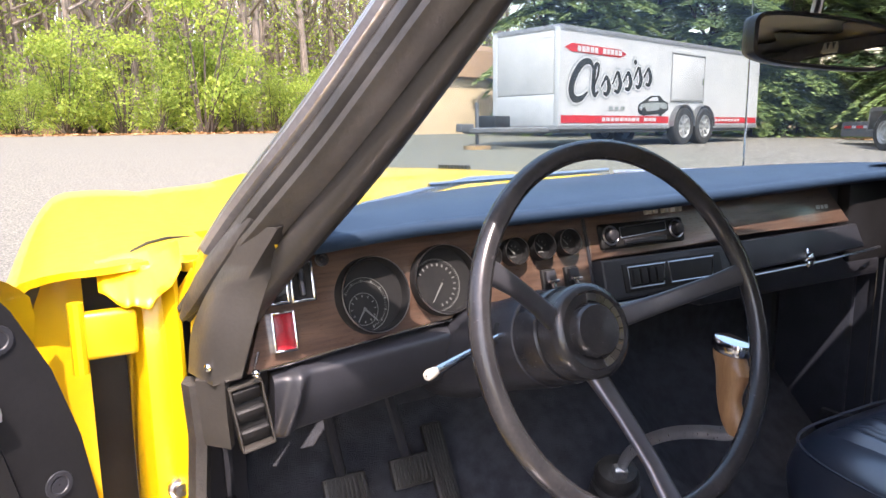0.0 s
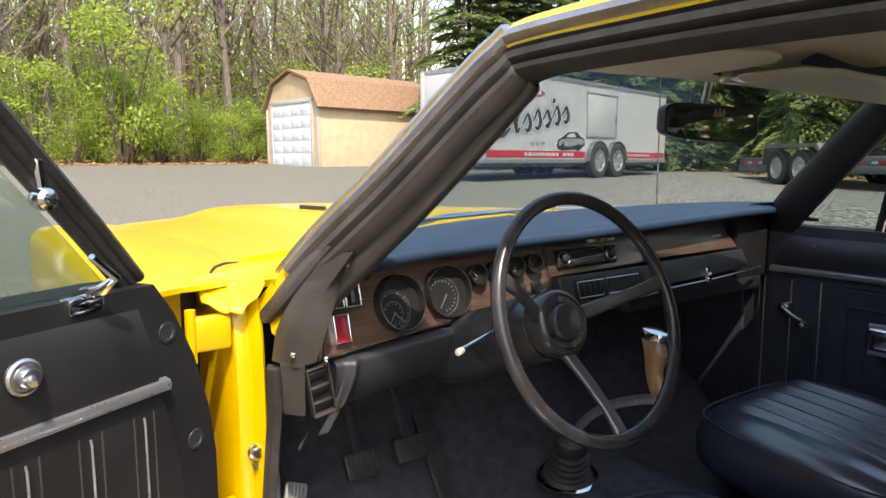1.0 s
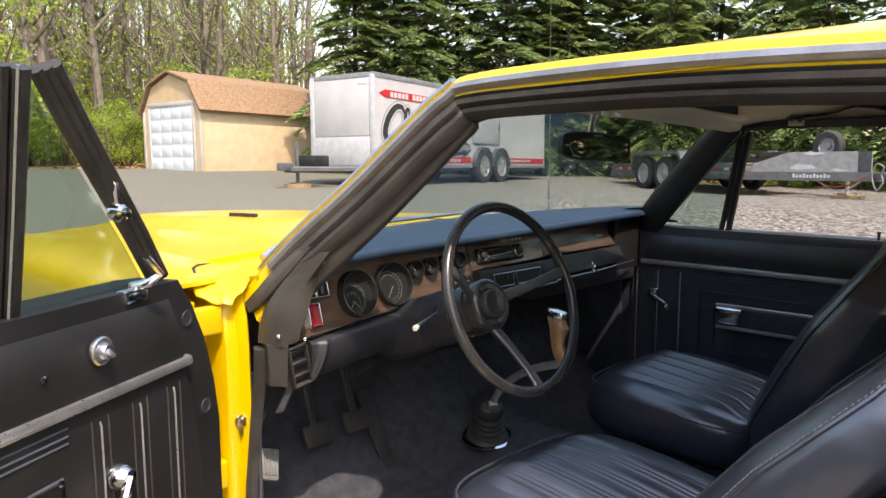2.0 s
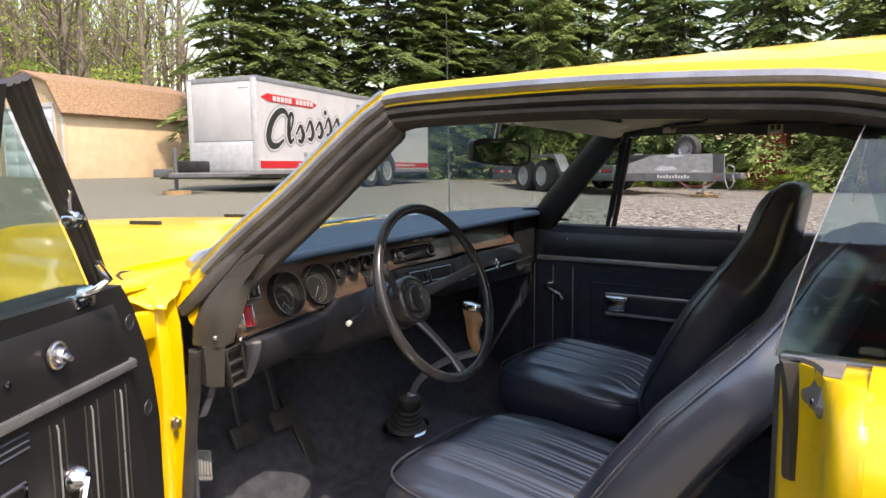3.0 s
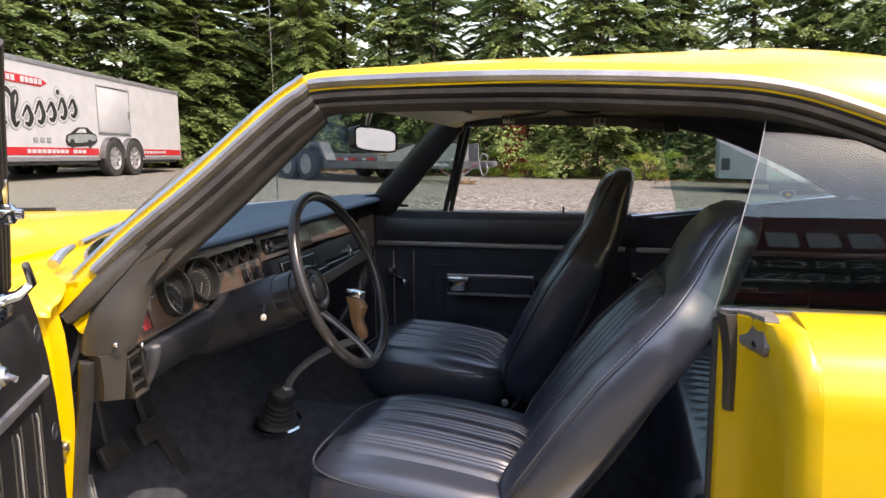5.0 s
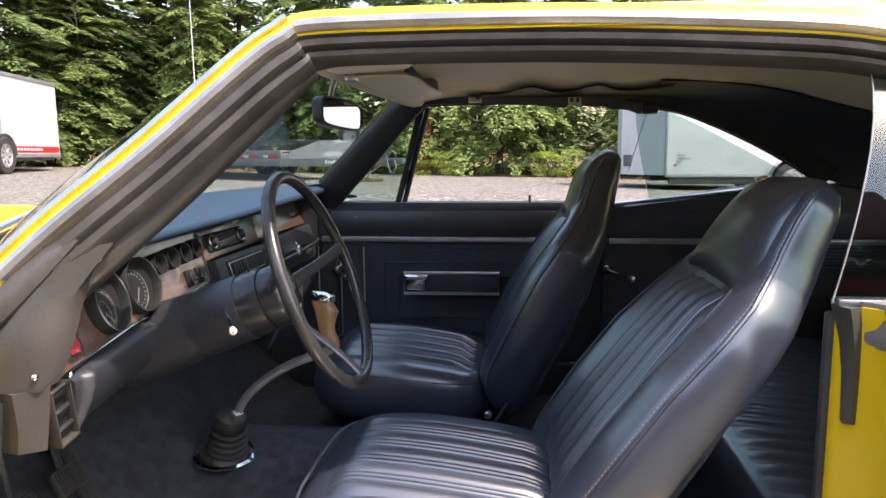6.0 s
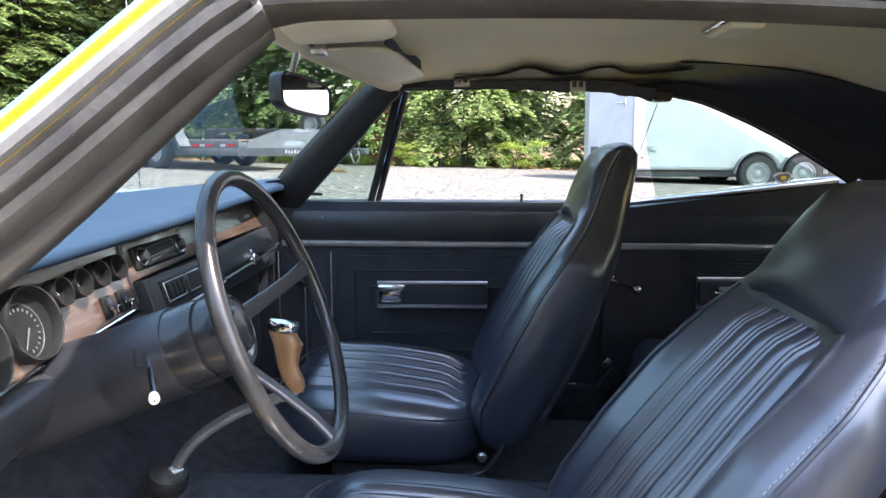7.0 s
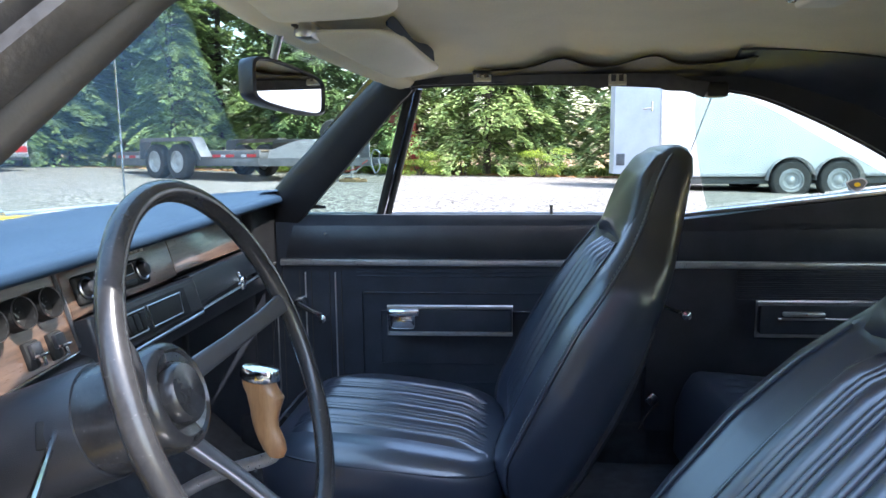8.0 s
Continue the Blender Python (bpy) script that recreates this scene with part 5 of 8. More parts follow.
    # the cowl corner: a thin sheet with a bent, uneven edge that hangs over the hinges
    edge = smooth_line([(-0.905, 0.050, 0.910), (-0.890, 0.030, 0.900), (-0.876, 0.012, 0.897), (-0.866, 0.016, 0.892), (-0.852, 0.006, 0.895), (-0.842, 0.012, 0.900), (-0.828, 0.006, 0.916), (-0.812, 0.004, 0.938)], 4)
    back = smooth_line([(-0.905, 0.12, 0.938), (-0.89, 0.125, 0.940), (-0.872, 0.13, 0.941), (-0.855, 0.13, 0.942), (-0.843, 0.12, 0.944), (-0.832, 0.11, 0.948), (-0.82, 0.09, 0.954), (-0.806, 0.07, 0.962)], 4)

    def corner(u, v):
        k = u * (len(edge) - 1)
        i0 = min(int(k), len(edge) - 2)
        a, b = lerp(back[i0], back[i0 + 1], k - i0), lerp(edge[i0], edge[i0 + 1], k - i0)
        p = lerp(a, b, v)
        p.z += 0.012 * math.sin(math.pi * v) + 0.003 * math.sin(19 * u) * v
        return p
    bm = bmesh.new()
    skin(bm, corner, 28, 10, 0.003)
    part("cowl_corner", bm, YELLOW, car, "crumpled yellow sheet-metal flange at the cowl corner", 60)
    bm = bmesh.new()
    tube(bm, smooth_line([(0.735, 0.06, 0.76), (0.735, 0.125, 0.65), (0.735, 0.17, 0.52), (0.735, 0.155, 0.42), (0.732, 0.10, 0.392), (0.728, 0.01, 0.388), (0.728, -0.2, 0.388)], 5), 0.010, 8)
    part("passenger_door_seal", bm, DASHBLACK, car, "black rubber door seal")
    # nose and bumper close the front
    bm = bmesh.new()
    box(bm, (-0.92, 2.06, 0.30), (0.92, 2.2, 0.84), 0.04)
    part("front_panel", bm, DASHBLACK, car)
    bm = bmesh.new()
    box(bm, (-0.95, 2.18, 0.40), (0.95, 2.30, 0.54), 0.03)
    part("front_bumper", bm, CHROME, car)


def build_rear():
    for s in (-1, 1):
        def quarter(u, v):
            y = lerp(-1.205, -3.25, u)
            prof = [(0, 0.765, 0.952), (0.07, 0.785, 0.954), (0.2, 0.86, 0.945), (0.3, 0.905, 0.925), (0.42, 0.935, 0.88), (0.6, 0.952, 0.76), (0.8, 0.955, 0.55), (1, 0.93, 0.3)]
            px, pz = along(prof, v)
            return Vector((s * (px - 0.05 * u * u), y, pz + 0.02 * u * (1 - v)))
        bm = bmesh.new()
        skin(bm, quarter, 20, 26, 0.012, (-s * 0.7, 0, -0.7))
        part("rear_quarter", bm, YELLOW, car)
        # lock pillar: rounded return face that the door shuts on
        bm = bmesh.new()
        rings = []
        for z in np.linspace(0.28, 0.945, 30):
            k = max(0, (z - 0.86) / 0.085)
            w = 0.045 * k * k
            xo = along([(0.3, 0.93), (0.55, 0.955), (0.76, 0.952), (0.88, 0.935), (0.925, 0.905), (0.945, 0.86)], z)[0]
            rings.append([(s * x, y, z) for x, y in ((0.745, -1.110), (0.755, -1.106), (0.765, -1.114), (0.774, -1.132), (0.788, -1.148), (0.815, -1.158), (0.85 - w * 0.3, -1.165), (xo - 0.035, -1.172), (xo - 0.012, -1.180), (xo - 0.002, -1.192), (xo + 0.001, -1.210), (0.76, -1.24), (0.745, -1.24))])
        ring_loft(bm, rings)
        part("lock_pillar", bm, YELLOW, car, "yellow painted lock pillar", 80)
    bm = bmesh.new()
    box(bm, (-0.752, -1.125, 0.30), (-0.738, -1.098, 0.934), 0.005)
    part("pillar_edge_trim", bm, RUBBER, car, "black edge trim")
    # grey corner cap: a sloping face with a hollow top, and a slim tongue beside it
    bm = bmesh.new()
    rings = []
    for z, g in ((0.896, 0.55), (0.901, 0.9), (0.906, 1.0), (0.914, 1.0), (0.924, 0.55), (0.934, 0.3), (0.946, 0.35), (0.951, 0.1)):
        rings.append([(-0.766, -1.130 + 0.004 * g, z), (-0.778 - 0.006 * g, -1.146 + 0.006 * g, z), (-0.795 - 0.014 * g, -1.155 + 0.005 * g, z), (-0.806 - 0.030 * g, -1.160 + 0.004 * g, z), (-0.808 - 0.030 * g, -1.178, z), (-0.766, -1.178, z)])
    ring_loft(bm, rings)
    cap = part("glass_channel_cap", bm, GREYRUBBER, car, "grey rubber corner cap with screw")
    bm = bmesh.new()
    rings = []
    for z, xa, xb, yf in ((0.945, -0.750, -0.780, -1.112), (0.925, -0.755, -0.780, -1.116), (0.90, -0.761, -0.779, -1.120), (0.86, -0.766, -0.778, -1.123), (0.80, -0.769, -0.777, -1.124), (0.795, -0.770, -0.776, -1.126)):
        rings.append([(xa, yf + 0.010, z), (lerp(xa, xb, 0.5), yf + 0.007, z), (xb, yf, z), (xb + 0.01, yf - 0.02, z), (xa, yf - 0.02, z)])
    ring_loft(bm, rings)
    part("seal_tongue", bm, PILLAR, car, "grey rubber seal tongue")
    bm = bmesh.new()
    lathe(bm, [(0.006, 0), (0.006, 0.003), (0.001, 0.004)], axis((-0.806, -1.150, 0.909), (-0.35, 0.94, 0)), 10)
    part("screw", bm, CHROME, cap)

    def deck(u, v):
        x, y = lerp(-0.77, 0.77, u), lerp(-2.35, -3.25, v)
        return Vector((x, y, 0.965 - 0.015 * (x / 0.77) ** 2 + 0.01 * v))
    bm = bmesh.new()
    skin(bm, deck, 14, 10, 0.02)
    part("trunk_lid", bm, YELLOW, car)
    bm = bmesh.new()
    box(bm, (-0.9, -3.3, 0.3), (0.9, -3.2, 0.95), 0.04)
    part("tail_panel", bm, YELLOW, car)
    bm = bmesh.new()
    box(bm, (-0.93, -3.42, 0.42), (0.93, -3.30, 0.56), 0.03)
    part("rear_bumper", bm, CHROME, car)
    for yy in (1.25, -1.75):
        for s in (-1, 1):
            m = axis((s * 0.76, yy, 0.335), (s, 0, 0))
            bm = bmesh.new()
            lathe(bm, [(0.19, -0.1), (0.29, -0.1), (0.325, -0.07), (0.335, -0.03), (0.335, 0.03), (0.325, 0.07), (0.29, 0.1), (0.19, 0.1)], m, 32)
            w = part("wheel", bm, TYRE, car)
            bm = bmesh.new()
            lathe(bm, [(0.195, -0.05), (0.195, 0.1), (0.18, 0.1), (0.12, 0.05), (0.001, 0.08)], m, 28)
            part("rim", bm, RIMMETAL, w)


def build_floor():
    def floor(u, v):
        x, y = lerp(-0.77, 0.77, u), lerp(0.36, -2.0, v)
        z = 0.29 + 0.115 * math.exp(-(x / 0.19) ** 4) * (1.0 if y > -1.0 else 0.7) + 0.95 * max(0, y - 0.06) + (0.09 if y < -1.45 else 0)
        return Vector((x, y, z))
    bm = bmesh.new()
    skin(bm, floor, 40, 44, 0.02)
    part("carpet", bm, CARPET, car, "black carpet over the floor and tunnel")
    bm = bmesh.new()
    box(bm, (-0.78, 0.33, 0.3), (0.78, 0.37, 0.895), 0.01)
    part("firewall", bm, CARPET, car)
    for s in (-1, 1):
        bm = bmesh.new()
        box(bm, (s * 0.798, 0.0, 0.30), (s * 0.808, 0.33, 0.735), 0.004)
        part("kick_panel", bm, VINYL, car)
    bm = bmesh.new()
    sweep(bm, [(-0.822, 0.030, 0.30), (-0.818, 0.014, 0.5), (-0.812, -0.002, 0.64), (-0.808, -0.014, 0.722), (-0.814, -0.030, 0.80)], [(-0.012, -0.01), (-0.012, 0.006), (0, 0.012), (0.012, 0.006), (0.012, -0.01)], (-0.5, -0.86, 0))
    part("door_seal", bm, RUBBER, car, "black rubber door seal")
    bm = bmesh.new()
    ring_loft(bm, [[(-xo, y, z), (-0.803, y, z), (-0.803, y + 0.01, z), (-xo, y + 0.01, z)] for z, xo, y in ((0.30, 0.816, 0.034), (0.5, 0.814, 0.018), (0.64, 0.81, 0.002), (0.722, 0.806, -0.002))])
    part("kick_flange", bm, VINYL, car)
    bm = bmesh.new()
    box(bm, (0.70, -1.9, 0.28), (0.765, 0.1, 0.40), 0.015)
    part("sill_carpet", bm, CARPET, car)
    bm = bmesh.new()
    box(bm, (0.712, 0.045, 0.30), (0.732, 0.40, 0.90), 0.006)
    part("kick_panel", bm, VINYL, car, "black kick panel under the dash end")
    # rear quarter inner panels (black) with strip, winder and ashtray arm
    for s in (-1, 1):
        bm = bmesh.new()
        box(bm, (s * 0.70, -2.0, 0.32), (s * 0.742, -1.125 if s < 0 else -1.0, 0.83), 0.008)
        box(bm, (s * 0.715, -2.0, 0.83), (s * 0.765, -1.125 if s < 0 else -1.0, 0.945), 0.012)
        part("rear_side_panel", bm, VINYL, car, "black vinyl rear side panel")
    bm = bmesh.new()
    for k in range(7):
        box(bm, (0.694, -1.98, 0.74 + 0.011 * k), (0.702, -1.22, 0.746 + 0.011 * k), 0.002)
    part("panel_ribs", bm, VINYL, car)
    # sloping inner sill up to the rear quarter window
    bm = bmesh.new()
    ring_loft(bm, [[(0.715, -1.0, 0.93), (0.77, -1.0, 0.943), (0.77, -1.0, 0.92), (0.715, -1.0, 0.91)], [(0.715, -1.66, 1.012), (0.765, -1.66, 1.03), (0.765, -1.66, 0.93), (0.715, -1.66, 0.92)], [(0.70, -1.95, 1.02), (0.75, -1.95, 1.03), (0.75, -1.95, 0.93), (0.70, -1.95, 0.92)]])
    part("quarter_sill", bm, VINYL, car)
    bm = bmesh.new()
    tube(bm, [(0.722, -1.0, 0.944), (0.722, -1.3, 0.977), (0.72, -1.66, 1.020)], 0.007, 6)
    part("quarter_sill_moulding", bm, SATIN, car)


def build_right_side():
    """Passenger door: outer skin, inner panel, strip, ribs, winder, armrest, vent window."""
    door = new("passenger_door")
    door.parent = car
    bm = bmesh.new()
    skin(bm, lambda u, v: Vector((along([(0, 0.77, 0), (0.15, 0.86, 0), (0.3, 0.92, 0), (0.5, 0.955, 0), (1, 0.94, 0)], v)[0], lerp(0.10, -1.19, u), along([(0, 0.936), (0.15, 0.928), (0.3, 0.90), (0.5, 0.82), (1, 0.36)], v)[0])), 16, 16, 0.012, (-0.8, 0, -0.6))
    part("outer_skin", bm, YELLOW, door)
    door_inside(door, lambda a, b, c: Vector((0.722 - b, 0.08 - a, c)), 0.02, 1.10, True)


def door_inside(door, at, a0, a1, passenger):
    """The inner face of a door. a runs back from the hinge, b inward, c up; at() gives the place."""
    def fbox(bm, lo, hi, bev=0.004, seg=2):
        tmp = bmesh.new()
        box(tmp, lo, hi, bev, None, seg)
        for v in tmp.verts:
            v.co = at(*v.co)
        me = bpy.data.meshes.new("tmp")
        tmp.to_mesh(me)
        tmp.free()
        bm.from_mesh(me)
        bpy.data.meshes.remove(me)
        return bm

    def ftube(bm, pts, r, n=8, flat=1.0):
        return tube(bm, [at(*p) for p in pts], r, n, flat=flat)

    low = 0.022 if passenger else 0.0   # the far sill lies a little lower
    front = [(0.975 - low, a0 + 0.10), (0.93, a0 + 0.068), (0.86, a0 + 0.035), (0.78, a0 + 0.012), (0.70, a0), (0.36, a0)]
    # lower trim board with a shaped front edge
    bm = bmesh.new()
    rings = []
    for c, a in [(0.832, a0 + 0.105), (0.79, a0 + 0.09), (0.72, a0 + 0.075), (0.6, a0 + 0.06), (0.40, a0 + 0.05)]:
        rings.append([at(a, -0.004, c), at(a + 0.004, 0.004, c), at(a1 - 0.03, 0.004, c), at(a1 - 0.03, -0.004, c)])
    ring_loft(bm, rings)
    # same vinyl on both doors; driver side darkened to offset sunlight on it
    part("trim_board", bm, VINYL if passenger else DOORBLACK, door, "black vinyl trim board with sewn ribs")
    # painted upper inner metal
    bm = bmesh.new()
    rings = []
    for c, b, a in [(0.835, 0.004, a0 + 0.108), (0.85, 0.010, a0 + 0.112), (0.90 - 0.5 * low, 0.010, a0 + 0.122), (0.945 - low, 0.0, a0 + 0.13), (0.962 - low, -0.018, a0 + 0.134), (0.966 - low, -0.035, a0 + 0.136)]:
        rings.append([at(a, -0.06, c), at(a, b, c), at(a1, b, c), at(a1, -0.06, c)])
    ring_loft(bm, rings)
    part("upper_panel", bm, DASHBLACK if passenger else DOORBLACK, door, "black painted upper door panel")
    # door shell behind, and its shut face at the hinge end
    bm = bmesh.new()
    rings = []
    for c, a in reversed(front):
        rings.append([at(a, -0.004, c), at(a + 0.012, -0.002, c), at(a1, -0.002, c), at(a1, -0.10, c), at(a + 0.03, -0.10, c), at(a, -0.085, c)])
    ring_loft(bm, rings)
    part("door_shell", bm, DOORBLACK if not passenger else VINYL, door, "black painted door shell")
    # bright strip
    bm = bmesh.new()
    rings = []
    for a in (a0 + 0.095, a0 + 0.105, a1 - 0.04):
        rings.append([at(a, b, c - 0.4 * low) for b, c in ((0.003, 0.826), (0.013, 0.829), (0.015, 0.836), (0.013, 0.843), (0.003, 0.846))])
    ring_loft(bm, rings)
    part("belt_strip", bm, STEEL, door, "satin metal strip")
    # sewn ribs
    for a in (0.10, 0.18, 0.262):
        bm = bmesh.new()
        ftube(bm, [(a, 0.004, 0.80), (a, 0.006, 0.792), (a, 0.006, 0.46), (a, 0.002, 0.44)], 0.0022, 8, 0.8)
        part("bright_rib", bm, STEEL, door, "bright metal rib")
        bm = bmesh.new()
        for d in (-0.016, 0.016):
            ftube(bm, [(a + d, 0.004, 0.805), (a + d, 0.005, 0.79), (a + d, 0.005, 0.44)], 0.0014, 4)
        part("rib_seam", bm, PILLAR, door)
    # piped rectangles further back
    bm = bmesh.new()
    for inset in (0.0, 0.05):
        lo, hi, x0, x1 = 0.50 + inset, 0.745 - inset, 0.335 + inset, 0.98 - inset
        tube(bm, [at(x0, 0.005, lo), at(x0, 0.005, hi), at(x1, 0.005, hi), at(x1, 0.005, lo)], 0.0035, 5, True)
    for k in (0.79, 0.80, 0.811):
        ftube(bm, [(0.32, 0.004, k), (a1 - 0.05, 0.004, k)], 0.002, 4)
    part("piping", bm, VINYL, door)
    # window winder
    if passenger:
        p0, p1 = (0.165, 0.716), (0.236, 0.684)
    else:
        p0, p1 = (0.235, 0.705), (0.29, 0.645)
    bm = bmesh.new()
    lathe(bm, [(0.022, 0), (0.022, 0.006), (0.016, 0.016), (0.012, 0.024), (0.001, 0.026)], axis(at(p0[0], 0.004, p0[1]), at(0, 1, 0) - at(0, 0, 0)), 16)
    ftube(bm, [(p0[0], 0.026, p0[1]), (lerp(p0[0], p1[0], 0.5), 0.036, lerp(p0[1], p1[1], 0.5)), (p1[0], 0.034, p1[1])], [0.009, 0.007, 0.008], 8)
    w = part("window_winder", bm, CHROME, door, "chrome window winder")
    bm = bmesh.new()
    lathe(bm, [(0.006, 0), (0.012, 0.006), (0.014, 0.016), (0.011, 0.026), (0.001, 0.03)], axis(at(p1[0], 0.034, p1[1]), at(0, 1, 0) - at(0, 0, 0)), 14)
    part("winder_knob", bm, CHROME, w)
    # armrest with release handle
    arm = None
    bm = bmesh.new()
    y0 = 0.41
    fbox(bm, (y0, 0.003, 0.648 - 0.2 * low), (y0 + 0.325, 0.05, 0.725 - 0.4 * low), 0.012, 3)
    arm = part("armrest", bm, VINYL, door, "black padded armrest with bright frame")
    bm = bmesh.new()
    tube(bm, [at(y0, 0.05, 0.65 - 0.2 * low), at(y0, 0.05, 0.725 - 0.4 * low), at(y0 + 0.325, 0.05, 0.727 - 0.4 * low), at(y0 + 0.325, 0.05, 0.652 - 0.2 * low)], 0.006, 6, True)
    part("armrest_frame", bm, STEEL, arm)
    bm = bmesh.new()
    fbox(bm, (y0 + 0.003, 0.02, 0.656), (y0 + 0.075, 0.06, 0.705), 0.014, 3)
    fbox(bm, (y0 + 0.0, 0.04, 0.702 - 0.4 * low), (y0 + 0.085, 0.066, 0.722 - 0.4 * low), 0.008, 3)
    part("release_handle", bm, CHROME, arm)
    if passenger:
        bm = bmesh.new()
        ftube(bm, [(0.836, -0.02, 0.933), (0.836, -0.02, 0.972), (0.836, -0.02, 0.977)], [0.004, 0.004, 0.006], 8)
        part("lock_knob", bm, DASHBLACK, door)
        bm = bmesh.new()
        lathe(bm, [(0.004, 0), (0.004, 0.003), (0.001, 0.003)], axis(at(0.24, 0.01, 0.905), at(0, 1, 0) - at(0, 0, 0)), 8)
        part("screw", bm, CHROME, door)
    else:
        n = at(0, 1, 0) - at(0, 0, 0)
        bm = bmesh.new()
        lathe(bm, [(0.021, 0), (0.021, 0.004), (0.018, 0.006), (0.0165, 0.004), (0.013, 0.005), (0.0125, 0.012), (0.010, 0.016), (0.001, 0.017)], axis(at(0.262, 0.012, 0.905), n), 20)
        ftube(bm, [(0.262, 0.026, 0.905), (0.268, 0.040, 0.902)], [0.005, 0.004], 8)
        part("mirror_control", bm, SATIN, door, "round chrome mirror control")
        for a, c in ((0.36, 0.893), (0.345, 0.745)):
            bm = bmesh.new()
            lathe(bm, [(0.005, 0), (0.005, 0.002), (0.001, 0.003)], axis(at(a, 0.012, c), n), 8)
            part("screw", bm, CHROME, door)
        for c, a in ((0.905, a0 + 0.072), (0.735, a0 + 0.03)):
            bm = bmesh.new()
            lathe(bm, [(0.015, 0), (0.0145, 0.0012), (0.010, 0.0014), (0.009, 0.0004), (0.001, 0.0004)], axis(at(a + 0.012, -0.001, c), n), 16)
            part("rubber_plug", bm, DASHBLACK, door)
    # vent window: front frame, division bar, glass, latch
    tilt = lambda c: (c - 0.965) * 0.40 - 0.03
    if passenger:
        fr, dv = [(0.105, 0.946), (0.25, 1.075), (0.385, 1.192), (0.455, 1.262)], [(0.379, 0.944), (0.43, 1.10), (0.485, 1.27)]
    else:
        fr, dv = [(0.105, 0.968), (0.19, 1.05), (0.275, 1.128), (0.365, 1.21), (0.425, 1.268)], [(0.365, 0.965), (0.395, 1.10), (0.436, 1.272)]
    bm = bmesh.new()
    for off, r in ((-0.014, 0.008), (-0.027, 0.0085), (-0.041, 0.0085)) if not passenger else ((0.0, 0.013), (-0.022, 0.011), (-0.04, 0.009)):
        ftube(bm, [(a + off, tilt(c) - 0.004, c + (-off) * 0.35) for a, c in fr], r, 8)
    part("vent_frame", bm, RUBBER, door, "black vent window frame")
    bm = bmesh.new()
    ftube(bm, [(a, tilt(c), c) for a, c in dv], 0.012, 8)
    ftube(bm, [(a + 0.02, tilt(c) - 0.004, c) for a, c in dv], 0.009, 8)
    part("division_bar", bm, RUBBER, door, "black division bar")
    bm = bmesh.new()
    ftube(bm, [(a + 0.011, tilt(c) + 0.010, c) for a, c in dv], 0.0025, 5)
    ftube(bm, [(0.13, tilt(0.97) + 0.008, 0.972 - low), (0.38, tilt(0.97) + 0.008, 0.972 - low)], 0.003, 5)
    part("vent_moulding", bm, CHROME, door)
    bm = bmesh.new()
    poly = [(a, c) for a, c in fr] + [(a, c) for a, c in reversed(dv)]
    vs = [bm.verts.new(at(a, tilt(c) - 0.006, c)) for a, c in poly]
    f = bm.faces.new(vs)
    bmesh.ops.triangulate(bm, faces=[f])
    bmesh.ops.solidify(bm, geom=bm.faces[:], thickness=0.004)
    g = part("vent_glass", bm, GREENGLASS, door)
    g.visible_shadow = False
    bm = bmesh.new()
    fbox(bm, (0.10, -0.05, 0.955 - low), (a1 - 0.02, -0.022, 0.975 - low), 0.006)
    part("belt_seal", bm, RUBBER, door, "black rubber belt seal")
    if not passenger:
        bm = bmesh.new()
        ftube(bm, [(0.165, -0.012, 0.978), (0.16, 0.015, 0.985), (0.15, 0.03, 1.0), (0.185, 0.035, 1.03)], [0.009, 0.008, 0.006, 0.005], 8)
        fbox(bm, (0.145, -0.02, 0.955), (0.195, 0.004, 0.978), 0.006)
        part("vent_latch", bm, CHROME, door, "chrome vent window latch")
        bm = bmesh.new()
        ftube(bm, [(0.246, 0.022, 1.152), (0.242, 0.034, 1.14), (0.239, 0.034, 1.112)], [0.009, 0.007, 0.005], 8)
        lathe(bm, [(0.001, -0.012), (0.011, -0.01), (0.0135, 0.0), (0.012, 0.008), (0.007, 0.011), (0.006, 0.018), (0.001, 0.019)], axis(at(0.2385, 0.036, 1.10), n), 16)
        part("vent_pivot", bm, CHROME, door, "round chrome vent window knob")
    else:
        bm = bmesh.new()
        ftube(bm, [(0.14, 0.0, 0.975), (0.19, 0.006, 0.977), (0.24, 0.0, 0.975)], [0.006, 0.007, 0.004], 6)
        part("vent_latch", bm, DASHBLACK, door)


def build_driver_door():
    door = new("driver_door")
    door.parent = car
    door["label"] = "driver door standing open, black vinyl inside"
    H, u, n = Vector((-0.957, -0.094, 0)), Vector((-0.8756, -0.483, 0)), Vector((0.483, -0.8756, 0))
    at = lambda a, b, c: H + u * a + n * b + Vector((0, 0, c))
    door_inside(door, at, -0.035, 1.06, False)
    bm = bmesh.new()
    prof = [(0, -0.045, 0.955), (0.15, -0.11, 0.945), (0.3, -0.15, 0.915), (0.5, -0.17, 0.83), (1, -0.16, 0.36)]
    skin(bm, lambda q, v: at(lerp(-0.06 + 0.1 * max(0, 1 - v * 3), 1.1, q), *along(prof, v)), 14, 16, 0.012, -n * -0.8)
    part("outer_skin", bm, YELLOW, door)
    bm = bmesh.new()
    rings = []
    for c, a in [(0.36, -0.035), (0.70, -0.035), (0.78, -0.022), (0.86, 0.001), (0.93, 0.033), (0.97, 0.062)]:
        rings.append([at(a - 0.018, -0.10, c), at(a - 0.005, -0.06, c), at(a + 0.01, -0.06, c), at(a + 0.01, -0.10, c)])
    ring_loft(bm, rings)
    part("door_edge", bm, YELLOW, door)


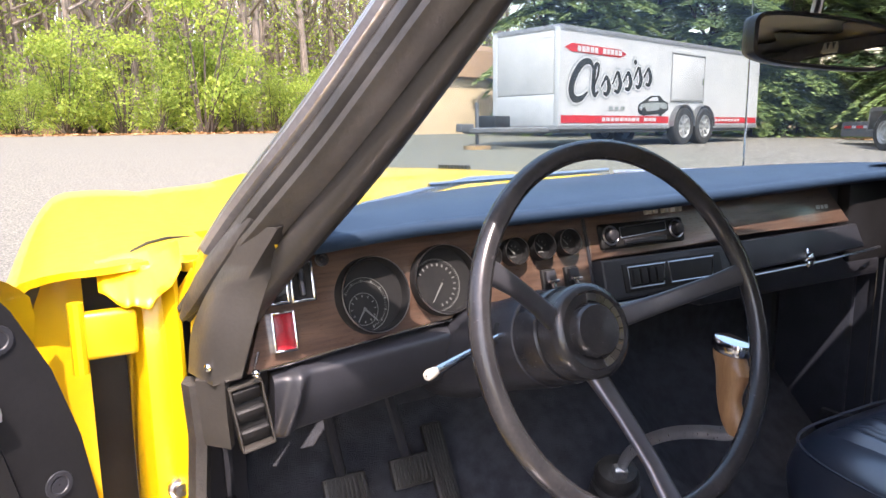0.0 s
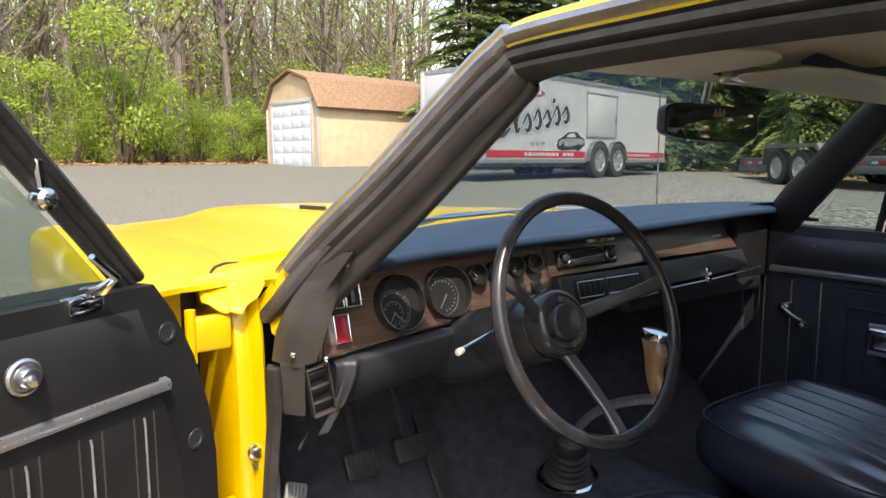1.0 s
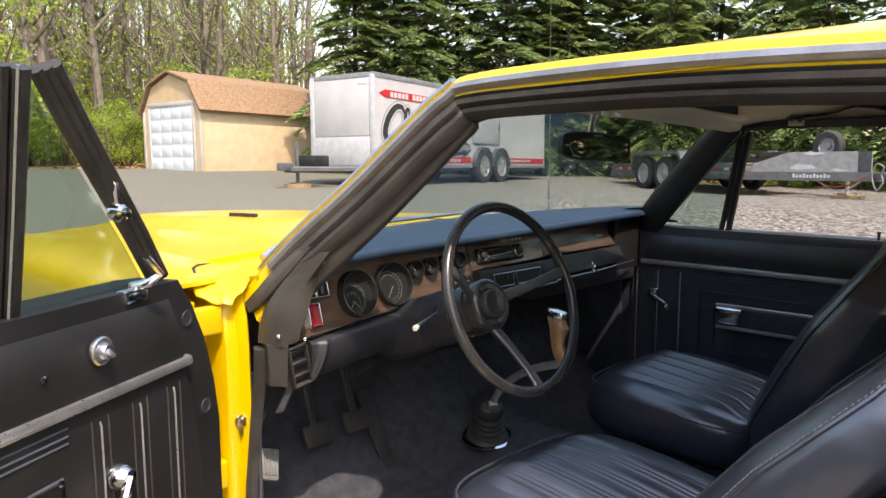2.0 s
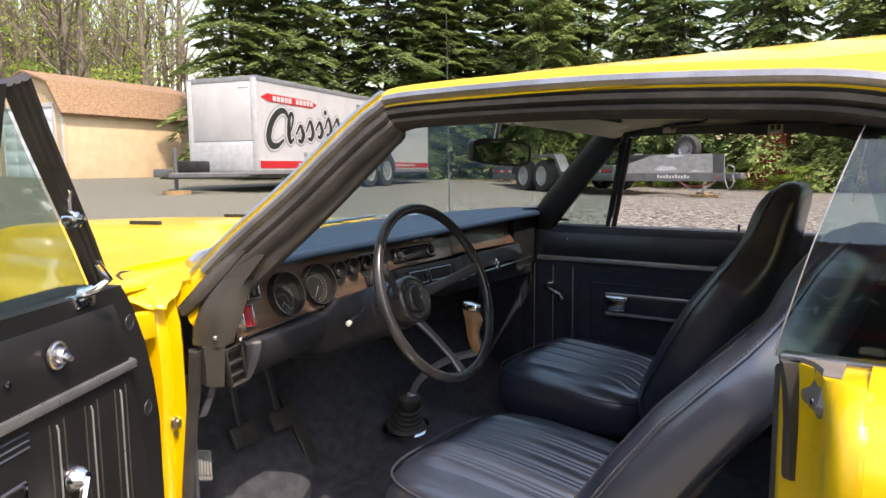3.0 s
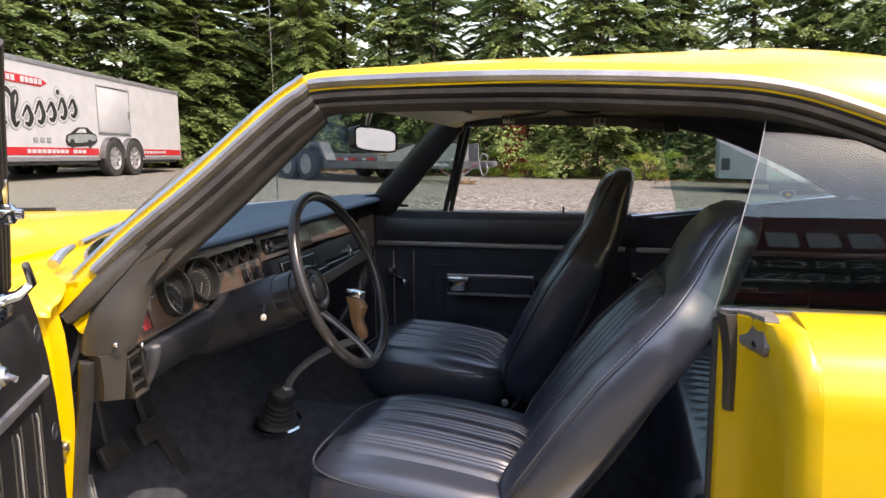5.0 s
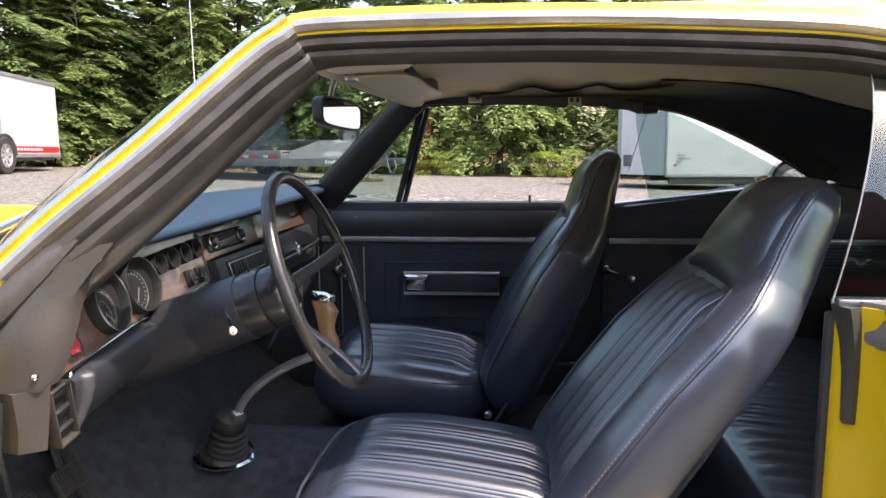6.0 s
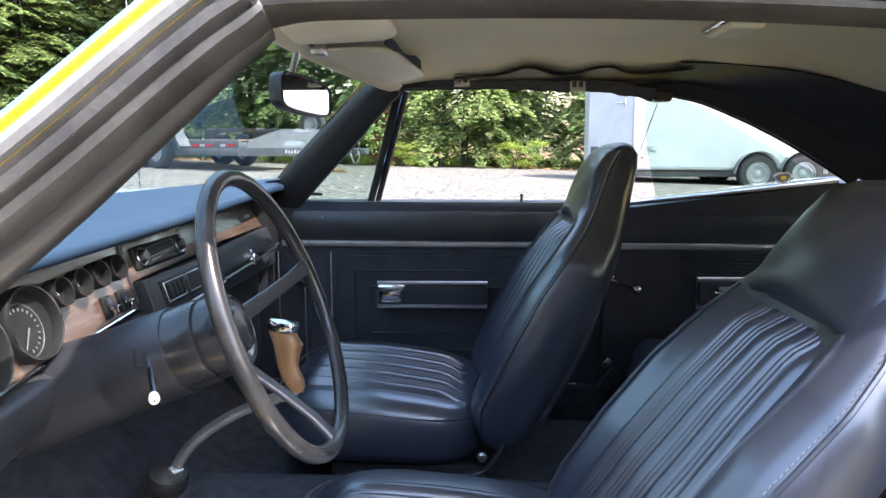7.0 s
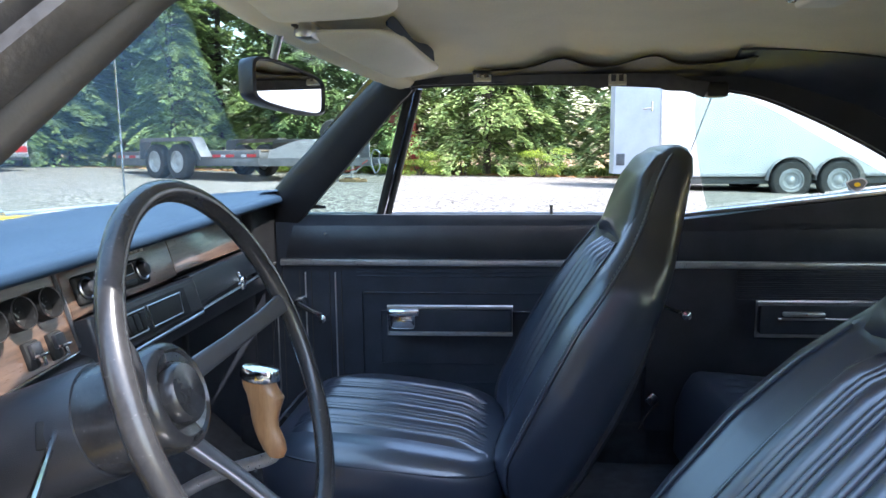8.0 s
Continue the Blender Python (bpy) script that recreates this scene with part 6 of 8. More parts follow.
def build_left_glass():
    """Rear quarter window, wound up, and the right one."""
    for s in (-1, 1):
        bow = lambda z: 0.752 - 0.05 * (z - 0.94) - 3.9 * max(0.0, z - 0.94) ** 3
        fr = [(0.94, -1.10), (1.08, -1.135), (1.245, -1.182)] if s < 0 else [(0.94, -1.16), (1.245, -1.08)]
        bk = [(0.94, -1.66), (1.02, -1.64), (1.11, -1.47), (1.195, -1.30), (1.245, -1.19 if s < 0 else -1.18)]

        def pane(u, v):
            z = lerp(0.94, 1.245, v)
            return Vector((s * bow(z), lerp(along(fr, z)[0], along(bk, z)[0], u), z))
        bm = bmesh.new()
        skin(bm, pane, 16, 24, 0.004, (-s, 0, 0))
        g = part("quarter_glass", bm, GREENGLASS, car, "green-tinted rear quarter glass")
        g.visible_shadow = False
        if s < 0:
            bm = bmesh.new()
            tube(bm, [pane(0, v) for v in np.linspace(0, 1, 9)], 0.0011, 6)
            part("glass_edge", bm, GREYALU, g)
    bm = bmesh.new()
    box(bm, (-0.765, -1.66, 0.94), (-0.74, -1.105, 0.953), 0.004)
    part("belt_moulding", bm, SATIN, car, "bright belt moulding")


def settle_left_quarter():
    """The left quarter and lock pillar stand a little further in than the right ones."""
    seen = set()
    for ob in car.children:
        kind = ob.name.split(".")[0]
        if kind in ("lock_pillar", "rear_quarter", "quarter_glass", "rear_side_panel") and kind not in seen:
            seen.add(kind)
            ob.location = {"quarter_glass": (0.030, -0.004, -0.010), "rear_side_panel": (0.052, -0.03, -0.02)}.get(kind, (0.040, -0.006, -0.018))
        elif kind in ("pillar_edge_trim", "glass_channel_cap", "seal_tongue", "belt_moulding"):
            ob.location = (0.040, -0.006, -0.018)


build_openings()
build_roof()
build_front()
build_rear()
build_floor()
build_right_side()
build_driver_door()
build_left_glass()
settle_left_quarter()

# ---- dashboard ----
def dash_y(z):
    return -0.03 + (z - 0.885) * 0.3


DASH_N = Vector((0, -1, 0.3)).normalized()


def on_dash(x, z, proud=0.0):
    return Vector((x, dash_y(z), z)) + DASH_N * proud


def dash_m(x, z, proud=0.0):
    """Pose on the dash face: x right, y up the face, z towards the driver."""
    p = on_dash(x, z, proud)
    y = DASH_N.cross(Vector((1, 0, 0)))
    return Matrix.Translation(p) @ Matrix((Vector((1, 0, 0)), y, DASH_N)).transposed().to_4x4()


def plate(name, poly, proud, depth, material, parent, bev=0.003, label=""):
    """A flat piece on the dash face, outlined by (x, z), its front edges eased."""
    bm = bmesh.new()
    fr = [bm.verts.new(on_dash(x, z, proud)) for x, z in poly]
    bk = [bm.verts.new(on_dash(x, z, proud - depth)) for x, z in poly]
    f = bm.faces.new(fr)
    bm.faces.new(bk)
    for i in range(len(poly)):
        j = (i + 1) % len(poly)
        bm.faces.new((fr[i], fr[j], bk[j], bk[i]))
    if bev:
        bmesh.ops.bevel(bm, geom=list(f.edges), offset=bev, segments=3, profile=0.5, affect="EDGES")
    return part(name, bm, material, parent, label)


def build_dash():
    dash = new("dashboard")
    dash.parent = car
    dash["label"] = "black padded dashboard with woodgrain instrument panel"
    # padded top: rolled front lip, seam, soft crown, back to the glass
    secs = []
    for x in np.linspace(-0.735, 0.745, 75):
        k = abs(x) / 0.745
        back = 0.328 - 0.36 * k ** 2.3
        lip = -0.062 + 0.012 * k * k - (0.0 if x > -0.5 else 0.05 * ((-0.5 - x) / 0.23))
        zt = 1.003 + 0.018 * x / 0.7 - 0.006 * k ** 6
        zl = zt - 0.027 - 0.004 * (1 - k)
        at_ = lambda f: lerp(lip, back, f)
        secs.append([(x, 0.03, zl - 0.004), (x, lip + 0.014, zl - 0.005), (x, lip + 0.005, zl - 0.003), (x, lip + 0.001, zl + 0.002), (x, lip, zl + 0.008), (x, lip + 0.004, zl + 0.014), (x, lip + 0.010, zl + 0.017),
                     (x, lip + 0.014, zl + 0.0165), (x, lip + 0.019, zl + 0.0195), (x, lip + 0.032, zl + 0.024), (x, at_(0.22), zt + 0.002), (x, at_(0.4), zt + 0.0055), (x, at_(0.6), zt + 0.005), (x, at_(0.78), zt), (x, at_(0.92), zt - 0.010), (x, back, zt - 0.028), (x, back, 0.92), (x, 0.03, 0.92)])
    bm = bmesh.new()
    ring_loft(bm, secs)
    part("dash_pad", bm, DASHPAD, dash, "black padded dash top with rolled front lip, blue sky sheen in its colour", 50)
    # instrument panel, wood
    def wood(u, v):
        x0, x1 = lerp(-0.758, -0.70, v), -0.186
        x = lerp(x0, x1, u)
        zb = lerp(0.814, 0.845, (x + 0.762) / 0.582)
        z = lerp(zb, 0.96, v)
        return Vector((x, dash_y(z) - (0.12 * (-0.5 - x) if x < -0.5 else 0), z))
    bm = bmesh.new()
    skin(bm, wood, 24, 4, 0.012, (0, 1, 0))
    part("wood_panel", bm, WOOD, dash, "reddish woodgrain instrument panel")
    bm = bmesh.new()
    edge = [wood(u, 0.0) + Vector((0, -0.003, 0.001)) for u in np.linspace(0.01, 1, 16)]
    tube(bm, [wood(0.012, 0.16) + Vector((0, -0.003, 0))] + edge, 0.0022, 6)
    part("panel_moulding", bm, CHROME, dash, "thin chrome moulding under the wood")
    plate("radio_panel", [(-0.180, 0.886), (0.136, 0.892), (0.136, 0.972), (-0.180, 0.968)], 0.004, 0.016, WOOD, dash)
    bm = bmesh.new()
    tube(bm, [on_dash(-0.183, 0.85, 0.001), on_dash(-0.183, 0.968, 0.001)], 0.0032, 6)
    part("panel_seam", bm, DASHBLACK, dash)
    plate("glovebox_veneer", [(0.14, 0.897), (0.548, 0.899), (0.49, 0.974), (0.14, 0.975)], 0.002, 0.014, WOOD, dash, 0.002, "woodgrain strip over the glovebox")
    bm = bmesh.new()
    for x, w in ((0.44, 0.012), (0.457, 0.008), (0.47, 0.010)):
        box(bm, (0, -0.004, 0), (w, 0.004, 0.001), 0, dash_m(x, 0.935, 0.002))
    part("dash_lettering", bm, SATIN, dash, "small bright lettering bars")
    # black carcass behind, the glovebox door, lower pad
    bm = bmesh.new()
    box(bm, (-0.725, 0.006, 0.80), (0.72, 0.03, 0.985), 0.004)
    box(bm, (-0.45, 0.031, 0.80), (0.45, 0.2, 0.94), 0.01)
    part("carcass", bm, DASHBLACK, dash)
    plate("glovebox_door", [(0.155, 0.830), (0.562, 0.842), (0.548, 0.893), (0.155, 0.888)], 0.016, 0.04, DASHBLACK, dash, 0.006, "black glovebox door")
    bm = bmesh.new()
    tube(bm, [on_dash(0.155, 0.822, 0.018), on_dash(0.4, 0.828, 0.018), on_dash(0.565, 0.835, 0.016), on_dash(0.64, 0.838, 0.0)], 0.004, 8, flat=0.6)
    part("glovebox_moulding", bm, SATIN, dash)
    bm = bmesh.new()
    m = dash_m(0.355, 0.838, 0.016)
    lathe(bm, [(0.011, 0), (0.011, 0.008), (0.008, 0.014), (0.001, 0.015)], m, 14)
    box(bm, (-0.010, -0.020, 0.0), (0.010, -0.004, 0.010), 0.004, m)
    box(bm, (-0.004, 0.0, 0.0), (0.004, 0.020, 0.008), 0.003, m)
    part("glovebox_latch", bm, CHROME, dash, "chrome glovebox latch")
    bm = bmesh.new()
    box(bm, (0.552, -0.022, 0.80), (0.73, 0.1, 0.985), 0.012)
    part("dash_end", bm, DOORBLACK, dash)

    # lower knee panel on the driver side, with a moulded ridge at its outer end
    def knee(u, v):
        x = lerp(-0.728, -0.17, u ** 1.6)
        f = (x + 0.73) / 0.56
        zt, zb = lerp(0.808, 0.838, f), lerp(0.712, 0.768, f)
        z = lerp(zt, zb, v)
        y = lerp(-0.085 + 0.03 * f, -0.058 + 0.03 * f, v) - 0.012 * math.sin(math.pi * v) ** 0.7
        y += 0.016 * max(0.0, 1 - v / 0.10) ** 2 + 0.02 * max(0.0, (v - 0.92) / 0.08) ** 2
        xr = lerp(-0.694, -0.714, v)
        y -= 0.013 * math.exp(-((x - xr) / 0.009) ** 2)
        return Vector((x, y, z))
    bm = bmesh.new()
    skin(bm, knee, 64, 24, 0.03, (0, 1, 0))
    part("knee_panel", bm, DASHBLACK, dash, "black lower dash panel with moulded ridge", 60)
    bm = bmesh.new()
    box(bm, (0.1, -0.02, 0.765), (0.7, 0.08, 0.822), 0.015)
    part("lower_rail", bm, DASHBLACK, dash)

    # side air vent in the lower left corner, on the kick trim
    bm = bmesh.new()
    m = Matrix.Translation((-0.757, -0.082, 0.765)) @ Matrix.Rotation(radians(-9), 4, "Y") @ Matrix.Diagonal((0.86, 1, 1, 1))
    for lo, hi in (((-0.022, -0.010, 0.038), (0.024, 0.010, 0.042)), ((-0.022, -0.010, -0.044), (0.024, 0.010, -0.040)), ((-0.024, -0.010, -0.044), (-0.021, 0.010, 0.042)), ((0.021, -0.010, -0.044), (0.024, 0.010, 0.042))):
        box(bm, lo, hi, 0.001, m)
    vent = part("air_vent", bm, PILLAR, dash, "air vent with thin frame and black louvres")
    bm = bmesh.new()
    box(bm, (-0.021, 0.004, -0.042), (0.022, 0.012, 0.04), 0, m)
    part("vent_backing", bm, GAUGE, vent)
    for k in range(3):
        bm = bmesh.new()
        box(bm, (-0.0205, -0.004, -0.0105), (0.0205, 0.004, 0.0105), 0.003, m @ Matrix.Translation((0, 0, -0.027 + 0.0265 * k)) @ Matrix.Rotation(0.5, 4, "X"))
        part("slat", bm, GAUGE, vent)
    # kick cover panel below the pillar
    bm = bmesh.new()
    ring_loft(bm, [[(-0.808, -0.055, 0.725), (-0.782, -0.078, 0.722), (-0.775, -0.065, 0.722), (-0.80, -0.02, 0.725)],
                   [(-0.812, -0.062, 0.76), (-0.786, -0.088, 0.77), (-0.778, -0.075, 0.77), (-0.80, -0.02, 0.77)],
                   [(-0.815, -0.06, 0.81), (-0.788, -0.095, 0.815), (-0.778, -0.08, 0.815), (-0.80, -0.02, 0.815)]])
    part("kick_cover", bm, PILLAR, dash, "grey-black kick cover")
    rows = [[(-0.818, -0.03, 0.812), (-0.80, -0.088, 0.81), (-0.768, -0.095, 0.816), (-0.75, -0.03, 0.82), (-0.80, 0.0, 0.815)],
            [(-0.812, -0.045, 0.87), (-0.79, -0.10, 0.87), (-0.757, -0.112, 0.868), (-0.735, -0.03, 0.87), (-0.79, 0.0, 0.87)],
            [(-0.79, -0.075, 0.93), (-0.765, -0.12, 0.93), (-0.737, -0.124, 0.935), (-0.72, -0.05, 0.94), (-0.77, -0.03, 0.93)],
            [(-0.755, -0.13, 1.0), (-0.735, -0.165, 1.0), (-0.705, -0.145, 1.005), (-0.70, -0.10, 1.01), (-0.73, -0.09, 1.0)]]
    cols = [smooth_line([r[c] for r in rows], 5) for c in range(5)]
    bm = bmesh.new()
    ring_loft(bm, [[c[i] for c in cols] for i in range(len(cols[0]))])
    part("pillar_foot_trim", bm, PILLAR, dash, "grey-black pillar foot trim", 60)
    for p in ((-0.803, -0.085, 0.832), (-0.752, -0.099, 0.82)):
        bm = bmesh.new()
        lathe(bm, [(0.005, 0), (0.004, 0.003), (0.001, 0.004)], axis(p, (-0.4, -0.9, 0)), 10)
        part("screw", bm, CHROME, dash)

    # instruments
    def gauge(x, z, r, name, needle, marks, label):
        bm = bmesh.new()
        m = dash_m(x, z, (0.0125 if r > 0.03 else 0.0115) + (0.0 if x > -0.5 else 0.12 * (-0.5 - x)))
        if x < -0.5:
            m = m @ Matrix.Rotation(math.atan(0.12), 4, "Y")
        lathe(bm, [(r * 1.05, -0.03), (r * 1.05, 0.001), (r * 1.02, 0.006), (r, 0.007), (r * 0.97, 0.004), (r * 0.95, -0.0085)], m, 40)
        g = part(name, bm, GAUGE, dash, label)
        bm = bmesh.new()
        lathe(bm, [(r * 1.0, 0.0065), (r * 1.012, 0.009), (r * 1.025, 0.0065)], m, 36)
        part("bezel", bm, SATIN, g)
        bm = bmesh.new()
        lathe(bm, [(r * 0.96, -0.010), (r * 0.96, -0.008), (0.0005, -0.008)], m, 36)
        part("face", bm, GAUGE, g)
        bm = bmesh.new()
        marks(bm, m, r)
        part("markings", bm, MARK, g)
        bm = bmesh.new()
        for a, ln, cx, cy in needle:
            mm = m @ Matrix.Translation((cx * r, cy * r, -0.004)) @ Matrix.Rotation(a, 4, "Z")
            ring_loft(bm, [[(-0.002, -0.0014, 0), (-0.002, 0.0014, 0), (-0.002, 0.0014, 0.001), (-0.002, -0.0014, 0.001)], [(ln * r, -0.0006, 0), (ln * r, 0.0006, 0), (ln * r, 0.0006, 0.001), (ln * r, -0.0006, 0.001)]], m=mm)
        part("needle", bm, MARK, g)

    def arc(bm, m, cx, cy, r0, a0, a1, n, ln, w=0.0012):
        for k in range(n):
            a = lerp(a0, a1, k / (n - 1))
            box(bm, (r0, -w / 2, -0.0078), (r0 + ln, w / 2, -0.0068), 0, m @ Matrix.Translation((cx, cy, 0)) @ Matrix.Rotation(a, 4, "Z"))

    def circ(bm, m, cx, cy, r0, w=0.0005):
        pts = [m @ Vector((cx + r0 * math.cos(a), cy + r0 * math.sin(a), -0.0072)) for a in np.linspace(0, 6.283, 33)[:-1]]
        tube(bm, pts, w, 4, True)

    def tach(bm, m, r):
        arc(bm, m, -0.24 * r, -0.22 * r, r * 0.60, -1.3, 2.6, 9, r * 0.07, 0.0018)
        arc(bm, m, -0.24 * r, -0.22 * r, r * 0.6, -1.3, 2.6, 41, r * 0.04, 0.0006)
        circ(bm, m, -0.24 * r, -0.22 * r, r * 0.72)
        arc(bm, m, -0.30 * r, -0.34 * r, r * 0.32, 0, 5.76, 12, r * 0.06, 0.0012)
        circ(bm, m, -0.30 * r, -0.34 * r, r * 0.43)

    def speedo(bm, m, r):
        arc(bm, m, -0.24 * r, -0.12 * r, r * 0.56, -1.4, 2.5, 15, r * 0.08, 0.0022)
        arc(bm, m, -0.24 * r, -0.12 * r, r * 0.72, -1.4, 2.5, 45, r * 0.03, 0.0006)
        circ(bm, m, -0.24 * r, -0.12 * r, r * 0.77)

    def small(bm, m, r):
        arc(bm, m, 0, -0.1 * r, r * 0.5, 0.4, 2.7, 5, r * 0.14, 0.0009)
        box(bm, (-0.25 * r, -0.42 * r, -0.0078), (0.25 * r, -0.34 * r, -0.0068), 0, m)

    gauge(-0.578, 0.878, 0.0505, "clock_and_tachometer", [(-2.2, 0.4, -0.3, -0.34), (-0.8, 0.5, -0.3, -0.34)], tach, "large round dial with clock hands")
    gauge(-0.462, 0.886, 0.0495, "speedometer", [(-2.2, 0.6, -0.1, -0.12)], speedo, "large round speedometer dial")
    for x, z in ((-0.385, 0.911), (-0.334, 0.914), (-0.281, 0.917), (-0.229, 0.919)):
        gauge(x, z, 0.0205, "small_gauge", [(2.3, 0.6, 0, -0.1)], small, "small round gauge")

    # switches left of the dials
    for x in (-0.712, -0.677):
        bm = bmesh.new()
        m = dash_m(x, 0.905, 0.007 + 0.12 * (-0.5 - x))
        for lo, hi in (((-0.015, 0.022, -0.01), (0.015, 0.026, 0.004)), ((-0.015, -0.026, -0.01), (0.015, -0.022, 0.004)), ((-0.016, -0.026, -0.01), (-0.012, 0.026, 0.004)), ((0.012, -0.026, -0.01), (0.016, 0.026, 0.004))):
            box(bm, lo, hi, 0.0015, m)
        sw = part("rocker_switch", bm, CHROME, dash, "rocker switch in a chrome frame")
        bm = bmesh.new()
        box(bm, (-0.012, -0.022, -0.01), (0.012, 0.022, -0.004), 0, m)
        part("switch_well", bm, GAUGE, sw)
        bm = bmesh.new()
        if x < -0.7:
            box(bm, (-0.011, -0.015, -0.006), (0.011, 0.012, 0.008), 0.004, m)
        else:
            tube(bm, [m @ Vector((0.0, -0.016, 0)), m @ Vector((-0.002, 0, 0.006)), m @ Vector((0, 0.016, 0))], 0.0035, 6)
        part("rocker", bm, SATIN, sw)
    bm = bmesh.new()
    m = dash_m(-0.708, 0.848, 0.007 + 0.12 * 0.206) @ Matrix.Diagonal((0.80, 0.84, 1, 1))
    for lo, hi in (((-0.018, 0.026, -0.01), (0.018, 0.030, 0.004)), ((-0.018, -0.030, -0.01), (0.018, -0.026, 0.004)), ((-0.019, -0.03, -0.01), (-0.015, 0.03, 0.004)), ((0.015, -0.03, -0.01), (0.019, 0.03, 0.004))):
        box(bm, lo, hi, 0.0015, m)
    lamp = part("warning_lamp", bm, CHROME, dash, "red lens in a chrome frame")
    bm = bmesh.new()
    box(bm, (-0.0155, -0.0265, -0.012), (0.0155, 0.0265, -0.006), 0.001, m)
    part("lens", bm, RED, lamp)
    bm = bmesh.new()
    lathe(bm, [(0.009, 0), (0.009, 0.006), (0.006, 0.008), (0.005, 0.003), (0.001, 0.003)], dash_m(-0.645, 0.93, 0.02), 14)
    part("lighter_button", bm, DASHBLACK, dash)
    for x in (-0.273, -0.227):
        bm = bmesh.new()
        box(bm, (-0.0135, -0.019, -0.004), (0.0135, 0.017, 0.004), 0.002, dash_m(x, 0.866, 0.002))
        sw = part("toggle_switch", bm, GAUGE, dash, "black rocker with a bright tab")
        bm = bmesh.new()
        box(bm, (-0.010, -0.006, 0.0), (0.010, 0.014, 0.008), 0.003, dash_m(x, 0.866, 0.005))
        part("rocker", bm, DASHBLACK, sw)
        bm = bmesh.new()
        box(bm, (-0.0095, -0.006, 0.006), (0.0095, -0.001, 0.016), 0.002, dash_m(x, 0.866, 0.004))
        box(bm, (-0.003, -0.018, 0.0), (0.003, -0.004, 0.013), 0.002, dash_m(x, 0.866, 0.004))
        part("lever", bm, CHROME, sw, "chrome toggle lever")
    # radio
    m = dash_m(-0.062, 0.922, 0.008)
    bm = bmesh.new()
    box(bm, (-0.098, -0.023, -0.008), (0.098, 0.021, 0.004), 0.010, m, 3)
    radio = part("radio", bm, GAUGE, dash, "black radio with chrome-ringed knobs")
    bm = bmesh.new()
    tube(bm, [m @ Vector(p) for p in ((-0.055, 0.012, 0.005), (0.052, 0.016, 0.005), (0.052, 0.0, 0.005), (-0.055, -0.006, 0.005))], 0.0008, 5, True)
    part("dial_frame", bm, SATIN, radio)
    bm = bmesh.new()
    box(bm, (-0.05, -0.018, 0.0), (0.05, -0.009, 0.007), 0.002, m)
    part("tuner_bar", bm, DASHBLACK, radio)
    for x in (-0.078, 0.076):
        bm = bmesh.new()
        lathe(bm, [(0.012, 0), (0.012, 0.005), (0.010, 0.012), (0.007, 0.014), (0.001, 0.014)], m @ Matrix.Translation((x, 0, 0.003)), 20)
        knob = part("knob", bm, DASHBLACK, radio)
        bm = bmesh.new()
        lathe(bm, [(0.0155, 0.0), (0.0170, 0.003), (0.0158, 0.0045), (0.0135, 0.003)], m @ Matrix.Translation((x, 0, 0.003)), 24)
        part("knob_ring", bm, SATIN, knob)
    for k, x in enumerate((-0.047, -0.032, -0.006, 0.010, 0.028)):
        bm = bmesh.new()
        box(bm, (-0.0055, -0.006, -0.006), (0.0055, 0.006, 0.006), 0.0015, dash_m(x + 0.005, 0.957, 0.007))
        part("push_button", bm, PALEPLASTIC, dash)
    # heater control in a projecting black housing
    plate("heater_housing", [(-0.178, 0.818), (0.15, 0.822), (0.15, 0.884), (-0.178, 0.884)], 0.024, 0.05, DASHBLACK, dash, 0.006)
    m = dash_m(-0.02, 0.85, 0.024)
    bm = bmesh.new()
    box(bm, (-0.118, -0.024, -0.006), (0.118, 0.024, 0.0025), 0.002, m, 2)
    heater = part("heater_control", bm, GAUGE, dash, "black heater control with bright outlines")
    for x0, x1 in ((-0.108, -0.022), (-0.014, 0.098)):
        bm = bmesh.new()
        tube(bm, [m @ Vector(p) for p in ((x0, -0.017, 0.003), (x0, 0.018, 0.003), (x1, 0.018, 0.003), (x1 - 0.010, -0.017, 0.003))], 0.0013, 5, True)
        part("outline", bm, SATIN, heater)
    for k in range(4):
        bm = bmesh.new()
        box(bm, (-0.101 + 0.018 * k, -0.012, 0.0), (-0.087 + 0.018 * k, 0.014, 0.008), 0.002, m)
        part("push_key", bm, GAUGE, heater)
    bm = bmesh.new()
    tube(bm, [on_dash(-0.16, 0.812, 0.02), on_dash(0.15, 0.817, 0.02)], 0.003, 6)
    part("heater_lip", bm, SATIN, dash)


# ---- steering wheel, column, pedals, shifter ----
WC, WR = Vector((-0.405, -0.360, 0.894)), 0.197
WN = Vector((0.0235, -0.936, 0.351))


